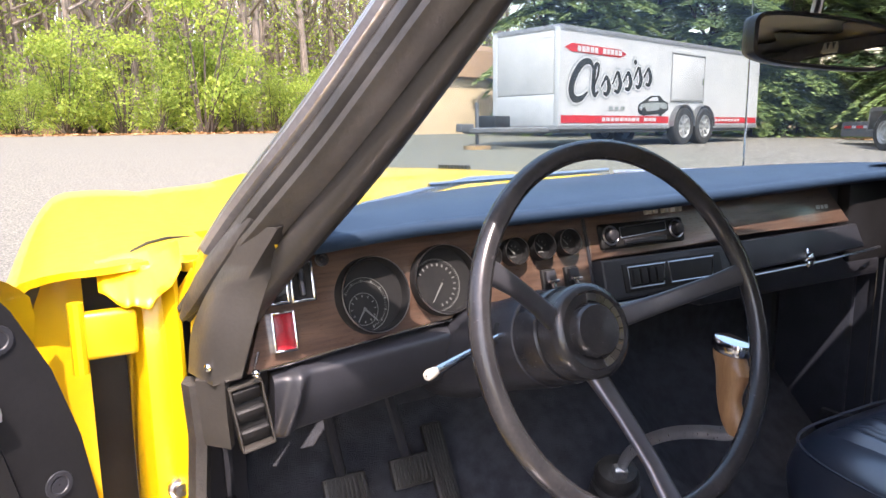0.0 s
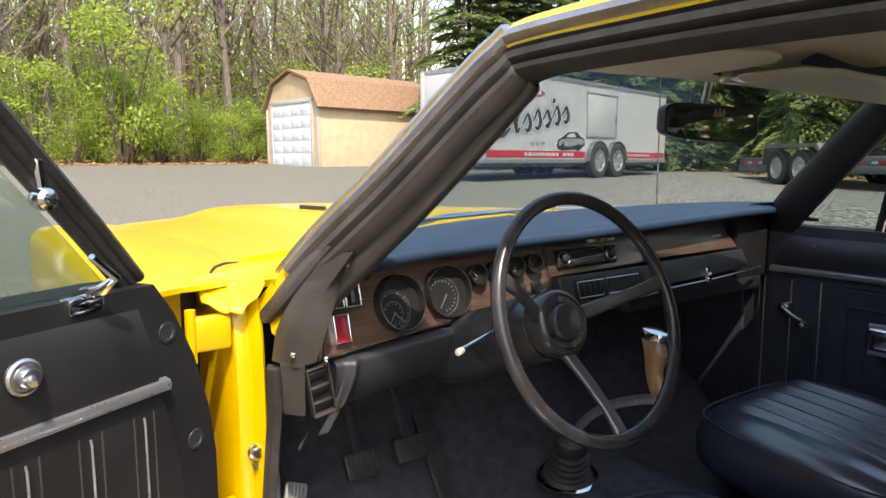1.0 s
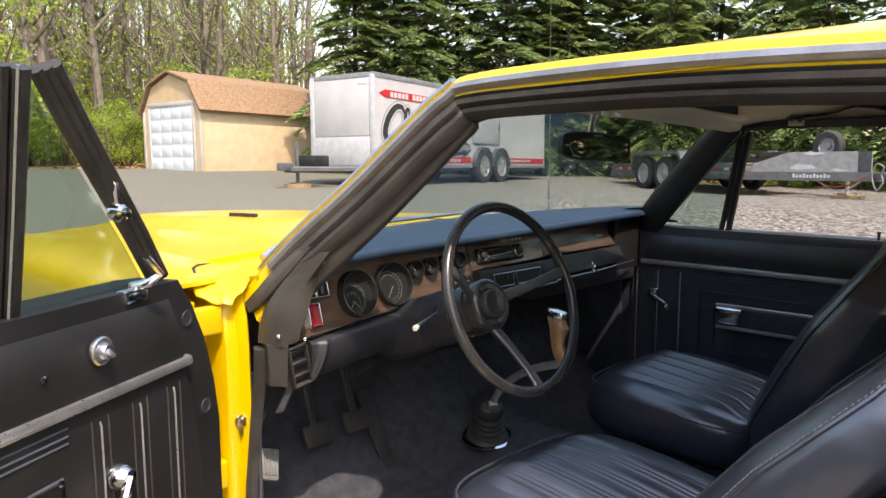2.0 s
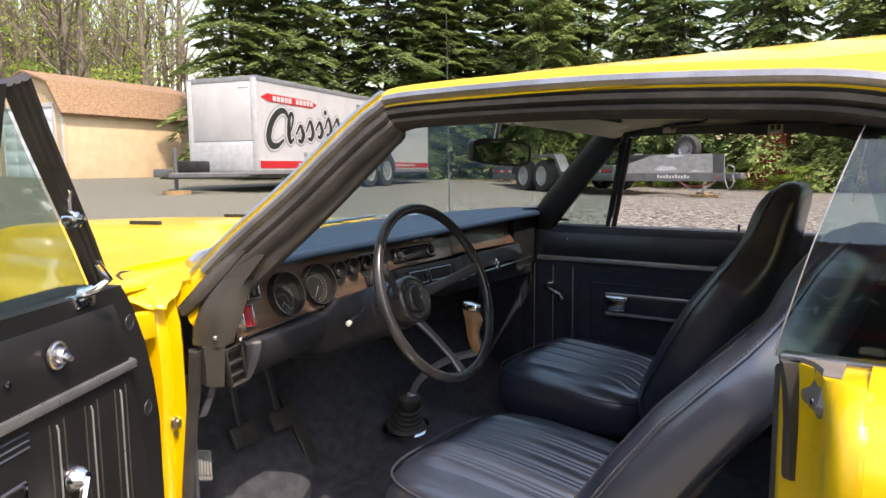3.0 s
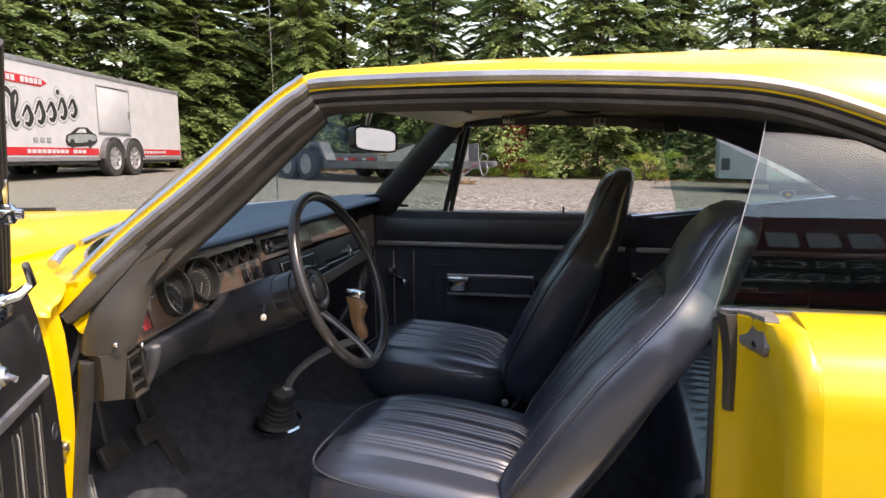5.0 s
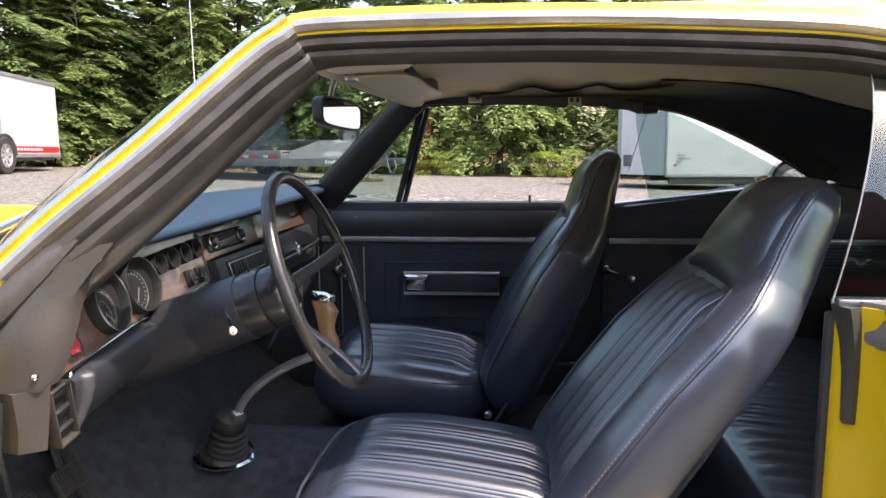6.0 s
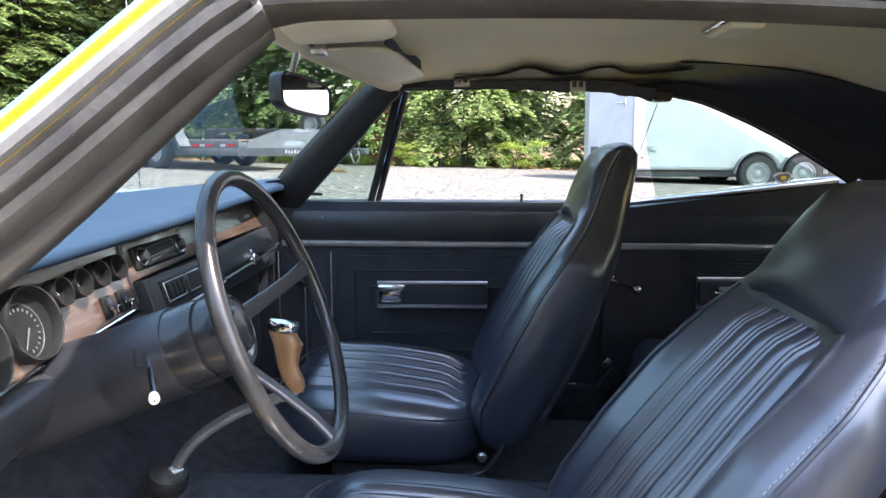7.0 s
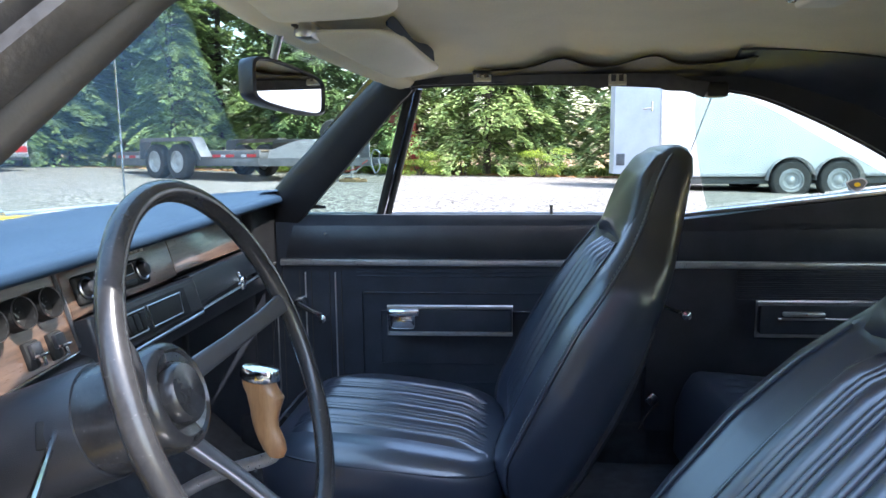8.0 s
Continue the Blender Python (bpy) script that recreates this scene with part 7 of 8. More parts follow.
def build_steering():
    wheel = new("steering_wheel")
    wheel.parent = car
    wheel["label"] = "thin-rimmed three-spoke black steering wheel"
    m = axis(WC, WN)
    if (m.to_3x3() @ Vector((1, 0, 0))).x < 0:
        m = m @ Matrix.Rotation(math.pi, 4, "Z")
    bm = bmesh.new()
    tube(bm, [m @ Vector((WR * math.cos(a), WR * math.sin(a), 0)) for a in np.linspace(0, 2 * math.pi, 73)[:-1]], 0.0115, 12, True)
    part("rim", bm, WHEELRIM, wheel, "worn black plastic rim")
    for deg in (10, 156, 268):
        a = radians(deg)
        ca, sa = math.cos(a), math.sin(a)
        rings = []
        for r, w, z, th in ((0.030, 0.015, -0.085, 0.010), (0.055, 0.0135, -0.078, 0.008), (0.10, 0.0115, -0.046, 0.0055), (0.15, 0.011, -0.016, 0.005), (0.182, 0.0125, -0.002, 0.006), (0.198, 0.015, 0.001, 0.006)):
            c = Vector((r * ca, r * sa, z))
            t = Vector((-sa, ca, 0))
            ring = []
            for q in range(10):
                b = 2 * math.pi * q / 10
                cb, sb = math.cos(b), math.sin(b)
                ring.append(c + t * (w * math.copysign(abs(cb) ** 0.5, cb)) + Vector((0, 0, th * math.copysign(abs(sb) ** 0.6, sb))))
            rings.append(ring)
        bm = bmesh.new()
        ring_loft(bm, rings, m=m)
        part("spoke", bm, SPOKE, wheel, "dark satin pressed spoke", 60)
    bm = bmesh.new()
    lathe(bm, [(0.0595, -0.150), (0.0595, -0.112), (0.058, -0.107), (0.054, -0.105), (0.054, -0.101), (0.0575, -0.100), (0.0575, -0.078), (0.0565, -0.071), (0.052, -0.066), (0.047, -0.064), (0.0445, -0.068), (0.034, -0.070), (0.0325, -0.062), (0.029, -0.058), (0.001, -0.055)], m, 44)
    part("horn_pad", bm, WHEELRIM, wheel, "round black horn pad")
    for k in range(9):
        a0, a1 = radians(-80 + 19 * k), radians(-80 + 19 * k + 17)
        rings = [[Vector((r * math.cos(a), r * math.sin(a), z)) for r, z in ((0.0355, -0.0685), (0.0440, -0.0665), (0.0440, -0.069), (0.0355, -0.071))] for a in np.linspace(a0, a1, 4)]
        bm = bmesh.new()
        ring_loft(bm, rings, m=m)
        part("horn_ring_segment", bm, SATIN, wheel)
    # column
    bm = bmesh.new()
    lathe(bm, [(0.052, -0.146), (0.0615, -0.150), (0.0625, -0.156), (0.0625, -0.245), (0.0615, -0.249), (0.0625, -0.253), (0.066, -0.30), (0.070, -0.36), (0.066, -0.42), (0.044, -0.52)], m, 40)
    col = part("steering_column", bm, DASHBLACK, car, "black steering column shroud")
    bm = bmesh.new()
    base = Vector((-0.452, -0.190, 0.850))
    tip = Vector((-0.612, -0.275, 0.848))
    box(bm, (-0.012, -0.014, -0.004), (0.012, 0.014, 0.006), 0.003, axis((-0.462, -0.189, 0.846), (-0.80, -0.40, 0.35)))
    part("stalk_gate", bm, GAUGE, col)
    bm = bmesh.new()
    tube(bm, [base, lerp(base, tip, 0.5), tip], [0.0032, 0.004, 0.0055], 10)
    stalk = part("turn_signal_stalk", bm, CHROME, col, "chrome turn signal stalk")
    bm = bmesh.new()
    lathe(bm, [(0.0050, -0.012), (0.0058, -0.004), (0.0062, 0.002), (0.005, 0.005), (0.001, 0.006)], axis(tip, tip - base), 16)
    part("stalk_tip", bm, PALEPLASTIC, stalk, "off-white stalk tip")
    # pedals
    def pedal(name, x, y, z, w, h, tilt, arm, ribs, label):
        m2 = Matrix.Translation((x, y, z)) @ Matrix.Rotation(radians(tilt), 4, "X")
        bm = bmesh.new()
        box(bm, (-w / 2, -0.008, -h / 2), (w / 2, 0.008, h / 2), 0.006, m2)
        p = part(name, bm, RUBBER, car, label)
        for k in range(ribs):
            xx = lerp(-w / 2 + 0.008, w / 2 - 0.008, k / (ribs - 1))
            bm = bmesh.new()
            box(bm, (xx - 0.002, -0.012, -h / 2 + 0.006), (xx + 0.002, -0.007, h / 2 - 0.006), 0.001, m2)
            part("tread_rib", bm, RUBBER, p)
        if arm:
            bm = bmesh.new()
            tube(bm, [(x, y + 0.012, z + 0.01), lerp(Vector((x, y, z)), Vector(arm), 0.5) + Vector((0, 0.03, 0.02)), arm], 0.006, 6, flat=1.6)
            part("pedal_arm", bm, DASHBLACK, p)
        return p
    pedal("clutch_pedal", -0.551, 0.16, 0.487, 0.08, 0.055, -28, (-0.605, 0.12, 0.76), 9, "black ribbed clutch pedal")
    pedal("brake_pedal", -0.425, 0.16, 0.492, 0.08, 0.055, -28, (-0.50, 0.12, 0.76), 9, "black ribbed brake pedal")
    pedal("accelerator_pedal", -0.34, 0.185, 0.43, 0.045, 0.24, -32, None, 6, "long black ribbed accelerator")
    bm = bmesh.new()
    m2 = Matrix.Translation((-0.748, 0.060, 0.506)) @ Matrix.Rotation(radians(-35), 4, "X") @ Matrix.Rotation(radians(22), 4, "Y")
    box(bm, (-0.022, -0.005, -0.038), (0.022, 0.006, 0.034), 0.006, m2)
    for k in range(5):
        box(bm, (-0.016 + 0.007 * k, -0.009, -0.028), (-0.012 + 0.007 * k, -0.004, 0.026), 0.001, m2)
    pb = part("parking_brake_pedal", bm, MARK, car, "small pale grey parking brake pedal")
    bm = bmesh.new()
    tube(bm, [(-0.748, 0.07, 0.506), (-0.748, 0.13, 0.55), (-0.748, 0.15, 0.70)], 0.007, 6)
    part("pedal_arm", bm, DASHBLACK, pb)
    # shifter
    sh = new("gear_shifter")
    sh.parent = car
    sh["label"] = "chrome shift lever with wooden pistol grip"
    bm = bmesh.new()
    prof = [(0.060, 0.0), (0.058, 0.008), (0.05, 0.013)]
    z = 0.012
    for k in range(4):
        r = 0.045 - 0.0025 * k
        prof += [(r + 0.002, z + 0.004), (r + 0.006, z + 0.008), (r + 0.005, z + 0.012), (r - 0.003, z + 0.016)]
        z += 0.0165
    prof += [(0.040, z + 0.008), (0.040, z + 0.022), (0.034, z + 0.034), (0.02, z + 0.041), (0.001, z + 0.043)]
    lathe(bm, prof, axis((-0.095, -0.012, 0.402), (-0.2, -0.28, 0.94)), 28)
    part("boot", bm, RUBBER, sh, "ribbed black rubber boot")
    bm = bmesh.new()
    lathe(bm, [(0.062, 0.0), (0.074, 0.001), (0.074, 0.005), (0.066, 0.008), (0.062, 0.006)], axis((-0.095, -0.012, 0.398), (-0.1, -0.1, 0.98)), 32)
    part("boot_ring", bm, CHROME, sh)
    bm = bmesh.new()
    lev = smooth_line([(-0.125, -0.055, 0.505), (-0.135, -0.085, 0.555), (-0.142, -0.13, 0.60), (-0.15, -0.19, 0.64), (-0.158, -0.25, 0.668), (-0.162, -0.298, 0.686), (-0.163, -0.307, 0.70)], 5)
    tube(bm, lev, 0.0105, 10, flat=0.36, out=(1, 0, 0))
    box(bm, (-0.012, -0.010, -0.008), (0.012, 0.01, 0.014), 0.003, axis((-0.128, -0.06, 0.51), (-0.2, -0.4, 0.9)))
    part("lever", bm, STEEL, sh, "bent bright steel lever")
    bm = bmesh.new()
    g0, g1 = Vector((-0.163, -0.309, 0.690)), Vector((-0.150, -0.284, 0.797))
    rings = []
    for k, (r, fl, dy) in enumerate(((0.012, 0.7, 0.0), (0.0185, 0.62, 0.0), (0.0205, 0.60, 0.001), (0.0205, 0.58, 0.003), (0.0195, 0.57, 0.005), (0.0205, 0.58, 0.004), (0.0225, 0.58, 0.001), (0.0255, 0.58, -0.002), (0.0285, 0.58, -0.005), (0.0270, 0.60, -0.001), (0.0255, 0.62, 0.0))):
        p = lerp(g0, g1, k / 10) + Vector((0, dy, 0))
        rings.append([p + Vector((r * fl * math.cos(a), r * math.sin(a) * (1.0 if math.sin(a) > 0 else 0.92), 0.1 * r * math.sin(a))) for a in np.linspace(0, 6.283, 19)[:-1]])
    ring_loft(bm, rings)
    part("pistol_grip", bm, GRIPWOOD, sh, "carved wooden pistol grip")
    bm = bmesh.new()
    mm = Matrix.Translation(g1) @ Matrix.Rotation(0.15, 4, "X") @ Matrix.Diagonal((0.64, 0.96, 1, 1))
    lathe(bm, [(0.027, 0.0), (0.030, 0.003), (0.030, 0.013), (0.027, 0.018), (0.001, 0.020)], mm, 24)
    part("grip_cap", bm, CHROME, sh, "chrome grip cap")


# ---- seats ----
def roll(u):
    """Height of the sewn rolls across a seat insert: one wide roll, then two narrow ones."""
    k = (u * 5.0) % 1.0
    if k < 0.56:
        return 0.0155 * abs(math.sin(math.pi * k / 0.56)) ** 0.6
    return 0.0115 * abs(math.sin(math.pi * (k - 0.56) / 0.22)) ** 0.6


def seat_parts(dy, lean, fwd, rear):
    """A bucket seat with built-in headrest, its middle at x = 0; dy slides it."""
    s = new("bucket_seat")
    s["label"] = "black vinyl high-back bucket seat with pleated insert"
    n = 48

    def ringxy(cx, cy, w, d, p=3.0):
        pts = []
        for i in range(n):
            a = 2 * math.pi * i / n
            c, q = math.cos(a), math.sin(a)
            pts.append((cx + w * math.copysign(abs(c) ** (2 / p), c), cy + d * math.copysign(abs(q) ** (2 / p), q)))
        return pts
    # cushion: rings stacked upward
    bm = bmesh.new()
    rings = []
    for z, w, y0, y1 in ((0.425, 0.215, -0.235, -0.66), (0.435, 0.235, -0.215, -0.68), (0.465, 0.25, -0.185, -0.70), (0.51, 0.252, -0.18, -0.70), (0.545, 0.248, -0.19, -0.70), (0.572, 0.236, -0.215, -0.69), (0.586, 0.21, -0.26, -0.67), (0.59, 0.15, -0.32, -0.63)):
        r = []
        for x, y in ringxy(0, (y0 + y1) / 2, w, abs(y1 - y0) / 2, 4.2):
            k = (y + 0.18) / -0.52
            dip = (-0.055 * max(0, k - 0.12) * 1.0 + 0.014 * math.sin(3.0 * min(1, max(0, k))) ) * max(0, (z - 0.40) / 0.19)
            side = 0.012 * (abs(x) / 0.25) ** 3 * max(0, (z - 0.5) / 0.09)
            r.append((x, y + dy + fwd, z + dip + side - 0.035))
        rings.append(r)
    ring_loft(bm, rings)
    part("cushion", bm, SEATVINYL, s, "black vinyl seat cushion", 50)

    def seat_top(x, y):
        k = (y + 0.18) / -0.52
        return 0.594 + (-0.055 * max(0, k - 0.12) + 0.014 * math.sin(3.0 * min(1, max(0, k))))
    # pleats on the cushion
    bm = bmesh.new()

    def pleat(u, v):
        x = lerp(-0.175, 0.175, u)
        y = lerp(-0.215, -0.655, v)
        e = min(1, v * 7) * min(1, (1 - v) * 7) * min(1, u * 9) * min(1, (1 - u) * 9)
        ridge = roll(u)
        wob = 0.0012 * math.sin(13 * y + 9 * x)
        fall = 0.05 * max(0, (0.2 - v) / 0.2) ** 2
        return Vector((x, y + dy + fwd, seat_top(x, y) - 0.045 + 0.010 * e + ridge * min(1, e + 0.3) + wob - fall))
    skin(bm, pleat, 160, 20, 0.02)
    part("pleated_insert", bm, SEATVINYL, s, "pleated black vinyl cushion insert", 60)
    bm = bmesh.new()
    pts = []
    for i in range(40):
        a = 2 * math.pi * i / 40
        c, q = math.cos(a), math.sin(a)
        x = 0.243 * math.copysign(abs(c) ** 0.48, c)
        y = -0.445 + 0.252 * math.copysign(abs(q) ** 0.48, q)
        k = (y + 0.18) / -0.52
        pts.append((x, y + dy + fwd, 0.526 + (-0.055 * max(0, k - 0.12)) * 0.85 + 0.008))
    tube(bm, pts, 0.0028, 6, True)
    part("cushion_piping", bm, VINYL, s)
    # backrest: slices along a leaning line
    P0 = Vector((0, -0.645, 0.43))
    P1 = P0 + Matrix.Rotation(radians(lean), 3, "X") @ Vector((0, -0.285, 0.705))
    L = (P1 - P0).length
    T = (P1 - P0).normalized()
    N = Vector((0, T.z, -T.y))
    tab = [(0.0, 0.215, 0.055, -0.005), (0.05, 0.235, 0.072, 0.0), (0.15, 0.25, 0.082, 0.0), (0.32, 0.255, 0.085, -0.004), (0.5, 0.25, 0.078, -0.008), (0.62, 0.238, 0.07, -0.010), (0.70, 0.215, 0.064, -0.012), (0.76, 0.185, 0.060, -0.010), (0.82, 0.165, 0.058, -0.004), (0.89, 0.153, 0.052, 0.004), (0.945, 0.142, 0.044, 0.006), (0.98, 0.120, 0.032, 0.004), (1.0, 0.075, 0.014, 0.0)]

    def bolster(k):
        return 0.026 * min(1, k / 0.10) * min(1, max(0, (0.80 - k) / 0.32))
    bm = bmesh.new()
    rings = []
    fine = []
    for i in range(49):
        k = i / 48
        k = k ** 0.9
        fine.append((k, *along(tab, k)))
    for k, w, th, off in fine:
        c = P0 + T * (L * k) + N * off
        ring = []
        for x, q in ringxy(0, 0, w, th, 3.2):
            r = abs(x) / w
            if q > 0:
                push = bolster(k) * min(1, max(0, (r - 0.5) / 0.25)) - (0.02 * (1 - min(1, r / 0.72) ** 3) if k < 0.72 else 0)
            else:
                push = rear * bolster(k) / 0.026 * q
            ring.append(c + Vector((x, 0, 0)) + N * (q + push) + Vector((0, dy, 0)))
        rings.append(ring)
    ring_loft(bm, rings)
    part("backrest", bm, SEATVINYL, s, "black vinyl backrest with built-in headrest", 50)
    bm = bmesh.new()

    def bp(u, v):
        k = lerp(0.10, 0.70, v)
        w, th, off = along(tab, k)
        x = lerp(-0.165, 0.165, u) * (1 - 0.22 * v)
        e = min(1, v * 8) * min(1, (1 - v) * 10) * min(1, u * 9) * min(1, (1 - u) * 9)
        ridge = roll(u)
        c = P0 + T * (L * k) + N * (off + th - 0.021 + 0.006 * e + ridge * min(1, e + 0.25) + 0.0012 * math.sin(14 * k + 8 * x))
        return c + Vector((x, dy, 0))
    skin(bm, bp, 160, 24, 0.02, -N)
    part("pleated_back", bm, SEATVINYL, s, "pleated black vinyl back insert", 60)
    for sx in (-1, 1):
        bm = bmesh.new()
        line = []
        for i in range(40):
            k = lerp(0.03, 0.965, i / 39)
            w, th, off = along(tab, k)
            line.append(P0 + T * (L * k) + N * (off + th * 0.512 + bolster(k)) + Vector((sx * w * 0.968, dy, 0)))
        tube(bm, line, 0.0035, 6)
        part("back_piping", bm, SEATVINYL, s)
        bm = bmesh.new()
        line = []
        for i in range(30):
            k = lerp(0.05, 0.71, i / 29)
            w, th, off = along(tab, k)
            line.append(P0 + T * (L * k) + N * (off + th * 0.885 + 0.88 * bolster(k)) + Vector((sx * w * 0.72, dy, 0)))
        tube(bm, line, 0.0022, 5)
        part("insert_piping", bm, SEATVINYL, s)
        bm = bmesh.new()
        for i in range(84):
            k = lerp(0.06, 0.95, i / 83)
            w, th, off = along(tab, k)
            f = 0.945
            p = P0 + T * (L * k) + N * (off + th * (1 - f ** 3.2) ** (1 / 3.2) + bolster(k) + 0.0006) + Vector((sx * (w * f + 0.0006), dy, 0))
            tube(bm, [p, p + T * 0.0050], 0.0009, 4)
        part("stitching", bm, STITCH, s, "grey stitching")
    # padded head panel, its lower edge standing proud over the insert
    def pad(u, v):
        q = 2 * u - 1
        k = lerp(0.725 - 0.045 * abs(q) ** 2.5, 0.975, v)
        w, th, off = along(tab, k)
        f = 0.90 * q
        e = min(1, v * 9) * min(1, (1 - v) * 6) * min(1, (1 - abs(q)) * 7)
        d = th * (1 - abs(f) ** 3.2) ** (1 / 3.2) - 0.006 + 0.012 * e ** 0.5 + 0.002 * math.sin(5 * q + 9 * v) * e
        return P0 + T * (L * k) + N * (off + d) + Vector((w * f, dy, 0))
    bm = bmesh.new()
    skin(bm, pad, 40, 30, 0.02, -N)
    part("head_panel", bm, SEATVINYL, s, "smooth padded head panel", 60)
    # chassis rails and hinge covers
    for sx in (-0.17, 0.17):
        bm = bmesh.new()
        box(bm, (sx - 0.012, -0.62 + dy, 0.325), (sx + 0.012, -0.26 + dy, 0.37), 0.004)
        tube(bm, [(sx * 1.2, -0.25 + dy, 0.30), (sx * 1.2, -0.27 + dy, 0.34), (sx * 1.2, -0.34 + dy, 0.36)], 0.010, 6)
        tube(bm, [(sx * 1.2, -0.66 + dy, 0.30), (sx * 1.2, -0.64 + dy, 0.34), (sx * 1.2, -0.60 + dy, 0.36)], 0.010, 6)
        part("seat_runner", bm, DASHBLACK, s)
        bm = bmesh.new()
        tube(bm, smooth_line([(sx * 1.46, -0.46 + dy, 0.375), (sx * 1.48, -0.56 + dy, 0.375), (sx * 1.5, -0.63 + dy, 0.40), (sx * 1.5, -0.67 + dy, 0.46)], 4), 0.010, 8, flat=0.5)
        part("hinge_arm", bm, DASHBLACK, s)
    for sx in (-1, 1):
        bm = bmesh.new()
        lathe(bm, [(0.011, 0), (0.011, 0.008), (0.007, 0.012), (0.001, 0.012)], axis((sx * 0.258, -0.62 + dy, 0.43), (sx, 0, 0)), 12)
        part("pivot_bolt", bm, SATIN, s)
    # hard back shell edge
    for sx in (-1, 1):
        bm = bmesh.new()
        line = []
        for i in range(20):
            k = lerp(0.0, 0.60, i / 19)
            w, th, off = along(tab, k)
            line.append(P0 + T * (L * k) + N * (off - th * (0.72 + min(0, rear) * 0.2) * (1 + rear * bolster(k) / 0.026)) + Vector((sx * w * 0.86, dy, 0)))
        tube(bm, line, [0.014 * min(1, 0.2 + 5 * i / 19, 0.1 + 3 * (1 - i / 19)) for i in range(20)], 8, flat=0.8)
        part("back_shell_rim", bm, DASHBLACK, s)
    return s


def build_seats():
    a = seat_parts(-0.14, 11, 0.0, -0.45)
    a.location = (-0.392, 0, 0)
    a.parent = car
    b = seat_parts(-0.02, 2.5, 0.075, 0.18)
    b.location = (0.40, 0, 0)
    b.parent = car
    # rear bench
    bench = new("rear_bench")
    bench.parent = car
    bench["label"] = "black vinyl rear bench with pleated cushion"
    bm = bmesh.new()

    def cush(u, v):
        x, y = lerp(-0.66, 0.66, u), lerp(-1.07, -1.86, v)
        r = 0.006 * abs(math.sin(math.pi * 24 * u)) ** 0.6 * (1 if 0.12 < v < 0.9 else 0)
        return Vector((x, y, 0.567 - 0.10 * (max(0, 0.07 - v) / 0.07) ** 2 - 0.07 * v + r + 0.012 * math.sin(math.pi * u)))
    skin(bm, cush, 144, 40, 0.12)
    part("bench_cushion", bm, SEATVINYL, bench, "", 60)
    bm = bmesh.new()

    def bk(u, v):
        x = lerp(-0.64, 0.64, u)
        r = 0.006 * abs(math.sin(math.pi * 24 * u)) ** 0.6 * (1 if v < 0.75 else 0)
        return Vector((x * (1 - 0.1 * v), -1.84 - 0.2 * v + r + 0.02 * max(0, v - 0.9) * -10, 0.46 + 0.5 * v))
    skin(bm, bk, 144, 10, 0.12, (0, -1, -0.2))
    part("bench_back", bm, SEATVINYL, bench, "", 60)
    bm = bmesh.new()
    box(bm, (-0.66, -2.4, 0.93), (0.66, -1.98, 0.95), 0.008)
    part("parcel_shelf", bm, VINYL, car)
    # rear right side fittings
    bm = bmesh.new()
    lathe(bm, [(0.02, 0), (0.02, 0.006), (0.013, 0.016), (0.001, 0.02)], axis((0.70, -1.015, 0.732), (-1, 0, 0)), 14)
    tube(bm, [(0.68, -1.015, 0.732), (0.67, -1.05, 0.720), (0.672, -1.085, 0.708)], [0.008, 0.006, 0.007], 8)
    lathe(bm, [(0.006, 0), (0.013, 0.006), (0.012, 0.022), (0.001, 0.026)], axis((0.672, -1.088, 0.707), (-1, 0, 0)), 14)
    part("rear_winder", bm, CHROME, car, "chrome rear window winder")
    bm = bmesh.new()
    tube(bm, [(0.67, -1.262, 0.656), (0.67, -1.262, 0.736), (0.67, -1.58, 0.738), (0.67, -1.58, 0.658)], 0.008, 6, True)
    ra = part("rear_armrest", bm, STEEL, car, "rear ashtray armrest with bright frame")
    bm = bmesh.new()
    box(bm, (0.66, -1.578, 0.658), (0.70, -1.268, 0.734), 0.006)
    part("armrest_pad", bm, VINYL, ra)
    bm = bmesh.new()
    box(bm, (0.648, -1.42, 0.706), (0.67, -1.32, 0.718), 0.005)
    tube(bm, [(0.655, -1.31, 0.700), (0.655, -1.56, 0.700)], 0.003, 6)
    part("ashtray_lid", bm, STEEL, ra)
    # bright strip along the rear side panel
    bm = bmesh.new()
    ring_loft(bm, [[(0.701, y, 0.817), (0.692, y, 0.820), (0.690, y, 0.827), (0.692, y, 0.834), (0.701, y, 0.837)] for y in (-1.02, -1.5, -1.97)])
    part("rear_belt_strip", bm, STEEL, car, "satin metal strip")
    # belts and buckle on the sill by the rear floor
    bm = bmesh.new()
    box(bm, (0.675, -0.925, 0.402), (0.70, -0.895, 0.416), 0.004)
    part("belt_buckle", bm, CHROME, car, "chrome belt buckle")
    bm = bmesh.new()
    tube(bm, smooth_line([(0.70, -0.99, 0.39), (0.695, -1.01, 0.43), (0.69, -1.035, 0.462)], 4), 0.010, 6, flat=0.2)
    part("lap_belt", bm, WEBBING, car, "black lap belt webbing")
    bm = bmesh.new()
    box(bm, (-0.006, -0.016, -0.012), (0.006, 0.016, 0.012), 0.004, Matrix.Translation((0.68, -1.015, 0.478)) @ Matrix.Rotation(radians(-50), 4, "X"))
    part("belt_tongue", bm, CHROME, car)


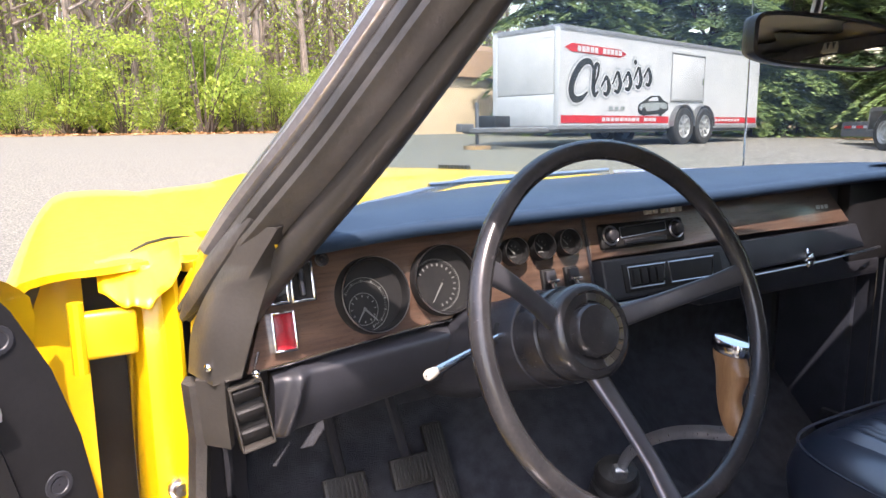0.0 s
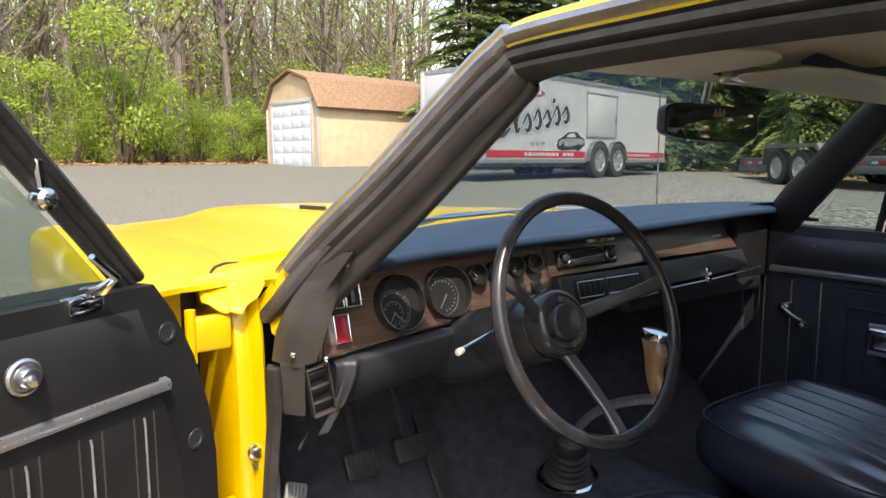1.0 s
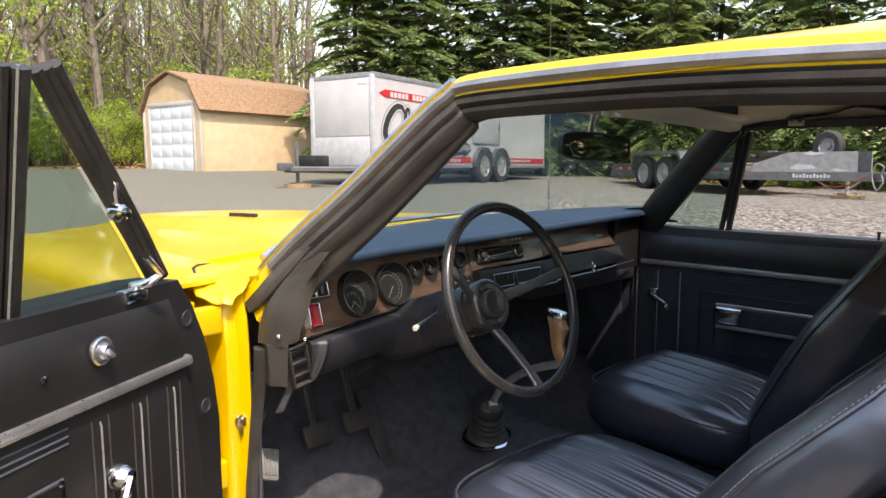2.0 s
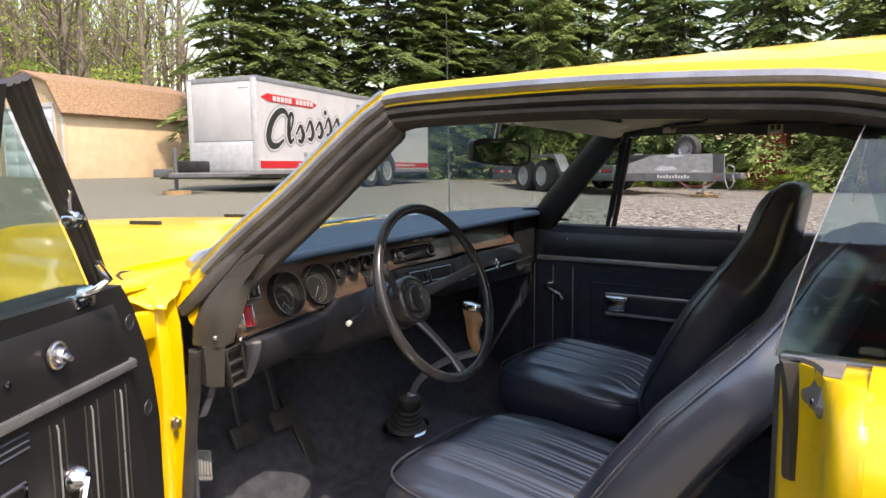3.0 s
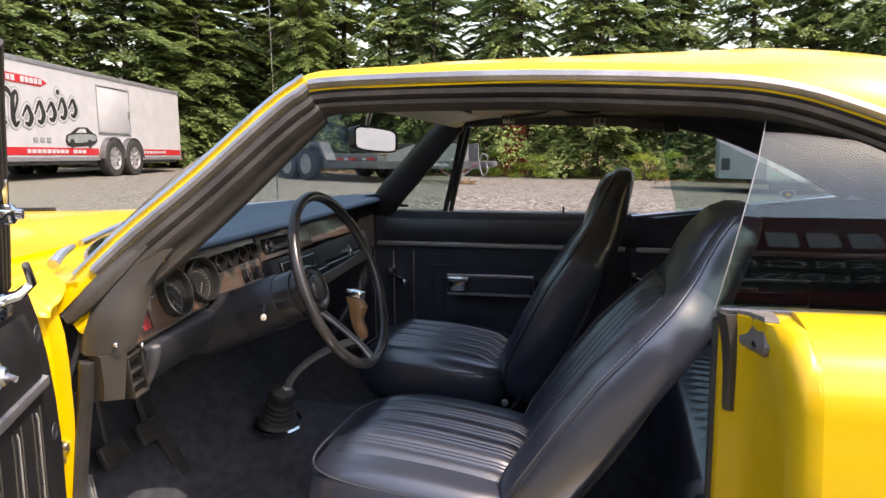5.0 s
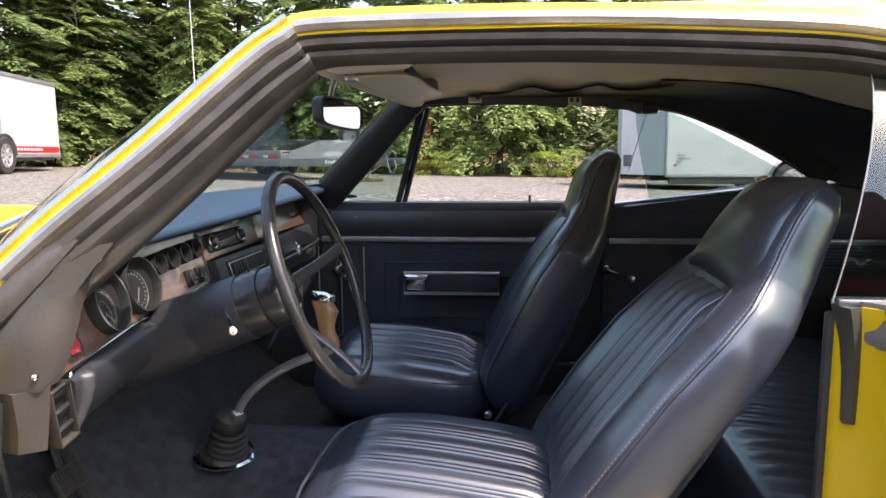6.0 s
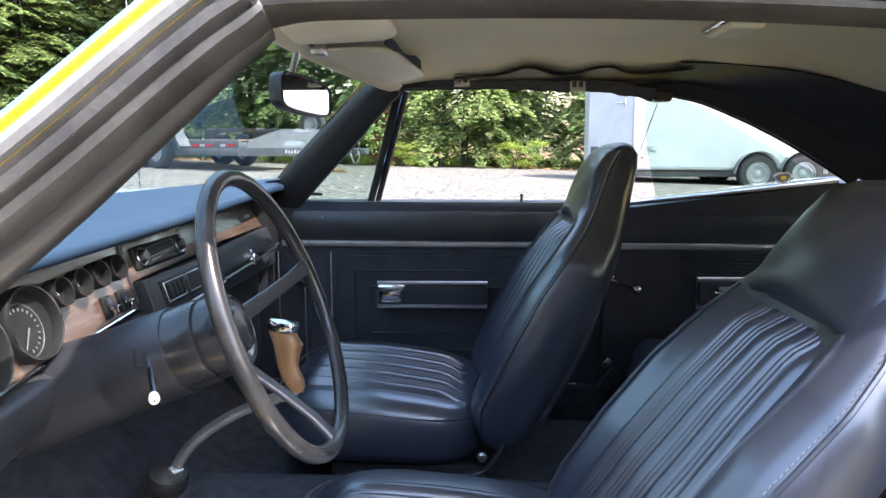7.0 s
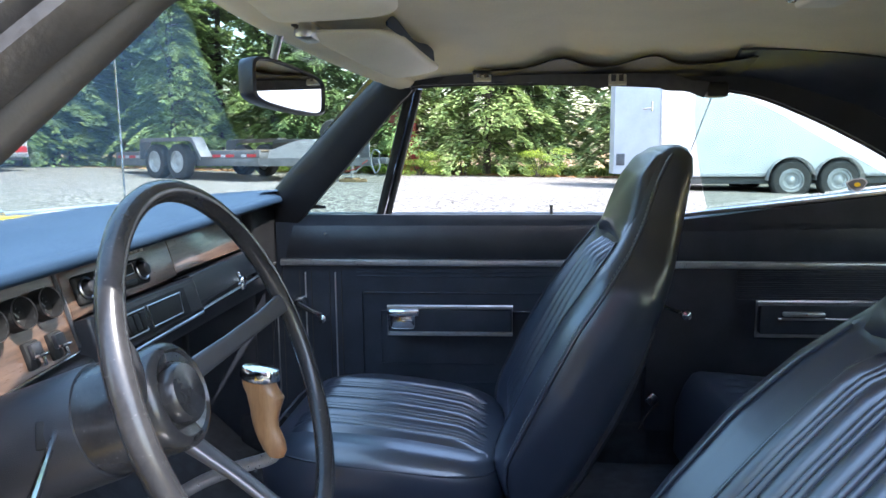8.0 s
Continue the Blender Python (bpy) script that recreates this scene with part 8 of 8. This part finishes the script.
# ---- overhead fittings ----
def build_sticker():
    """Small sticker low on the far rear quarter glass."""
    st = None
    for nm, mtl, k, d in (("sticker", WHITE, 1.0, 0.0), ("sticker_picture", STEELGREY, 0.84, -0.0014), ("sticker_spot", YELLOW, 0.32, -0.0026)):
        bm = bmesh.new()
        ring = []
        for i in range(28):
            a = 2 * math.pi * i / 28
            r = k * (1 + (0.12 * math.sin(3 * a + 0.6) + 0.05 * math.sin(7 * a) if k > 0.5 else 0))
            ring.append((-1.511 + 0.024 * r * math.cos(a), 1.027 + 0.017 * r * math.sin(a)))
        lean = lambda z: 0.7355 - 0.13 * (z - 1.027) + d
        ring_loft(bm, [[(lean(z), y, z) for y, z in ring], [(lean(z) - 0.001, y, z) for y, z in ring]])
        p = part(nm, bm, mtl, st or car, "small pale-edged sticker on the quarter glass" if st is None else "")
        st = st or p


build_sticker()


def build_overhead():
    # mirror
    bm = bmesh.new()
    m = Matrix.Translation((-0.03, -0.307, 1.211)) @ Matrix.Rotation(radians(-6.5), 4, "Z") @ Matrix.Rotation(radians(0.5), 4, "X") @ Matrix.Rotation(radians(2), 4, "Y")
    def lens_shape(w, h, tp, y):
        pts = []
        for i in range(40):
            a = 2 * math.pi * i / 40
            c, q = math.cos(a), math.sin(a)
            x = w * math.copysign(abs(c) ** 0.36, c)
            pts.append((x, y, h * (1 + 0.12 * math.cos(1.5 * x / w)) * math.copysign(abs(q) ** 0.36, q) * tp))
        return pts
    ring_loft(bm, [lens_shape(0.116, 0.026, 0.92, 0.022), lens_shape(0.128, 0.030, 1, 0.016), lens_shape(0.132, 0.031, 1, 0.004), lens_shape(0.131, 0.031, 1, -0.006), lens_shape(0.126, 0.028, 1, -0.008), lens_shape(0.124, 0.0265, 1, -0.003)], m=m)
    mir = part("rear_view_mirror", bm, DASHBLACK, car, "black-framed rear-view mirror", 50)
    bm = bmesh.new()
    ring_loft(bm, [lens_shape(0.124, 0.0262, 1, -0.0015), lens_shape(0.124, 0.0262, 1, -0.0045)], m=m)
    part("mirror_glass", bm, MIRROR, mir)
    bm = bmesh.new()
    tube(bm, [(-0.006, -0.285, 1.228), (-0.006, -0.274, 1.250), (-0.014, -0.290, 1.296), (-0.018, -0.300, 1.318)], [0.008, 0.0085, 0.010, 0.011], 10, flat=0.7)
    part("mirror_stalk", bm, SATIN, mir, "bright mirror stalk")
    # visors
    def visor(name, quad, label, lifted):
        a, b, c, d = [Vector(q) for q in quad]

        up = (b - a).cross(d - a).normalized()
        up = up if up.z > 0 else -up
        bm = bmesh.new()
        n = 44
        rings = []
        for sc, lift in ((0.0, -0.011), (0.45, -0.0105), (0.8, -0.009), (0.94, -0.006), (0.985, -0.002), (0.985, 0.002), (0.94, 0.005), (0.7, 0.007), (0.0, 0.007)):
            ring = []
            for i in range(n):
                t = 2 * math.pi * i / n
                cu, cv = math.cos(t), math.sin(t)
                u = 0.5 + 0.5 * sc * math.copysign(abs(cu) ** 0.3, cu)
                w = 0.5 + 0.5 * sc * math.copysign(abs(cv) ** 0.42, cv)
                p = lerp(lerp(a, b, u), lerp(d, c, u), w)
                ring.append(p + up * (lift + 0.003 * math.sin(7 * u) * w))
            rings.append(ring)
        ring_loft(bm, rings)
        v = part(name, bm, VISORMAT, car, label, 60)
        # thin dark bar added to read as the seam line along the front edge
        bm = bmesh.new()
        tube(bm, [lerp(a, b, u) + up * 0.006 for u in (-0.06, 0.5, 0.9)], 0.0035, 6)
        part("visor_rod", bm, DASHBLACK, v)
        if lifted:
            # added dark sheet that paints the shadow between visor and headliner
            bm = bmesh.new()
            def gap_sheet(p, q):
                e = lerp(d, c, lerp(-0.05, 0.80, p))
                tall = 0.022 * min(1, 6 * p + 0.3) * (0.8 + 0.3 * math.sin(2.6 * p * math.pi + 0.6))
                return e - (d - a).normalized() * 0.006 + up * (0.003 + tall * q)
            skin(bm, gap_sheet, 24, 3, 0.003, (0, -1, 0))
            part("visor_back_edge", bm, DASHPAD, v, "dark blue sheet standing in for the shadow in the gap behind the visor")
        return v
    visor("sun_visor", ((-0.03, -0.322, 1.296), (0.40, -0.400, 1.270), (0.462, -0.500, 1.296), (0.045, -0.455, 1.306)), "cream sun visor folded up on the passenger side", True)
    visor("sun_visor", ((-0.085, -0.302, 1.300), (-0.44, -0.370, 1.274), (-0.47, -0.508, 1.296), (-0.075, -0.490, 1.308)), "cream sun visor folded up on the driver side", False)
    bm = bmesh.new()
    lathe(bm, [(0.016, 0), (0.014, 0.012), (0.008, 0.02), (0.001, 0.021)], axis((-0.0, -0.32, 1.318), (0, 0, -1)), 12)
    box(bm, (-0.03, -0.345, 1.285), (0.03, -0.315, 1.31), 0.008)
    part("visor_bracket", bm, SATIN, car)
    # stowed shoulder belt along the right roof rail
    bm = bmesh.new()
    pts = smooth_line([(0.555, -0.575, 1.292), (0.548, -0.64, 1.288), (0.545, -0.72, 1.283), (0.546, -0.78, 1.280), (0.55, -0.84, 1.275), (0.55, -0.92, 1.277), (0.556, -1.0, 1.268), (0.575, -1.09, 1.252)], 5)
    tube(bm, pts, [0.017 + 0.003 * math.sin(1.3 * i) for i in range(len(pts))], 10, flat=0.22, out=(-0.95, 0, -0.3))
    belt = part("shoulder_belt", bm, WEBBING, car, "dark shoulder belt stowed along the roof rail")
    for y in (-0.582, -0.885):
        bm = bmesh.new()
        m = Matrix.Translation((0.545, y, 1.29 if y > -0.7 else 1.277)) @ Matrix.Rotation(radians(20), 4, "Y")
        for lo, hi in (((-0.004, -0.02, 0.008), (0.004, 0.02, 0.016)), ((-0.004, -0.02, -0.016), (0.004, 0.02, -0.008)), ((-0.004, -0.02, -0.016), (0.004, -0.014, 0.016)), ((-0.004, -0.003, -0.016), (0.004, 0.003, 0.016)), ((-0.004, 0.014, -0.016), (0.004, 0.02, 0.016))):
            box(bm, lo, hi, 0.001, m)
        part("belt_clip", bm, VISORMAT, belt, "cream plastic belt clip")
    bm = bmesh.new()
    box(bm, (0.57, -1.14, 1.235), (0.61, -1.09, 1.268), 0.008)
    part("belt_anchor", bm, PILLAR, belt)
    bm = bmesh.new()
    tube(bm, [(0.60, -1.11, 1.24), (0.70, -1.075, 1.06)], 0.0015, 4)
    part("belt_cord", bm, SATIN, belt)
    # dark vinyl edge of the headliner behind the belt, scalloped where it is tucked
    def edge_strip(u, v):
        y = lerp(-0.56, -1.16, u)
        peak = max(math.exp(-((y + 0.75) / 0.05) ** 2), math.exp(-((y + 0.94) / 0.05) ** 2), math.exp(-((y + 1.22) / 0.10) ** 2) * 0.9)
        x = lerp(0.59, 0.525 - 0.075 * peak - 0.02 * u, v)
        return Vector((x, y, 1.292 + 0.044 * (1 - abs(x / 0.585) ** 3.5) - 0.008 - 0.004 * math.sin(math.pi * v) - roof_drop(y)))
    bm = bmesh.new()
    skin(bm, edge_strip, 40, 5, 0.003)
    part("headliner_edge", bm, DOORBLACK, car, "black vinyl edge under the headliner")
    # dome light
    bm = bmesh.new()
    m = Matrix.Translation((-0.11, -1.05, 1.322)) @ Matrix.Rotation(math.pi, 4, "X")
    box(bm, (-0.07, -0.036, -0.002), (0.07, 0.036, 0.008), 0.006, m)
    dome = part("dome_light", bm, CHROME, car, "dome light with bright bezel and clear lens")
    bm = bmesh.new()
    box(bm, (-0.058, -0.028, 0.006), (0.058, 0.028, 0.018), 0.010, m, 3)
    part("lens", bm, VISORMAT, dome)


build_dash()
build_steering()
build_seats()
build_overhead()
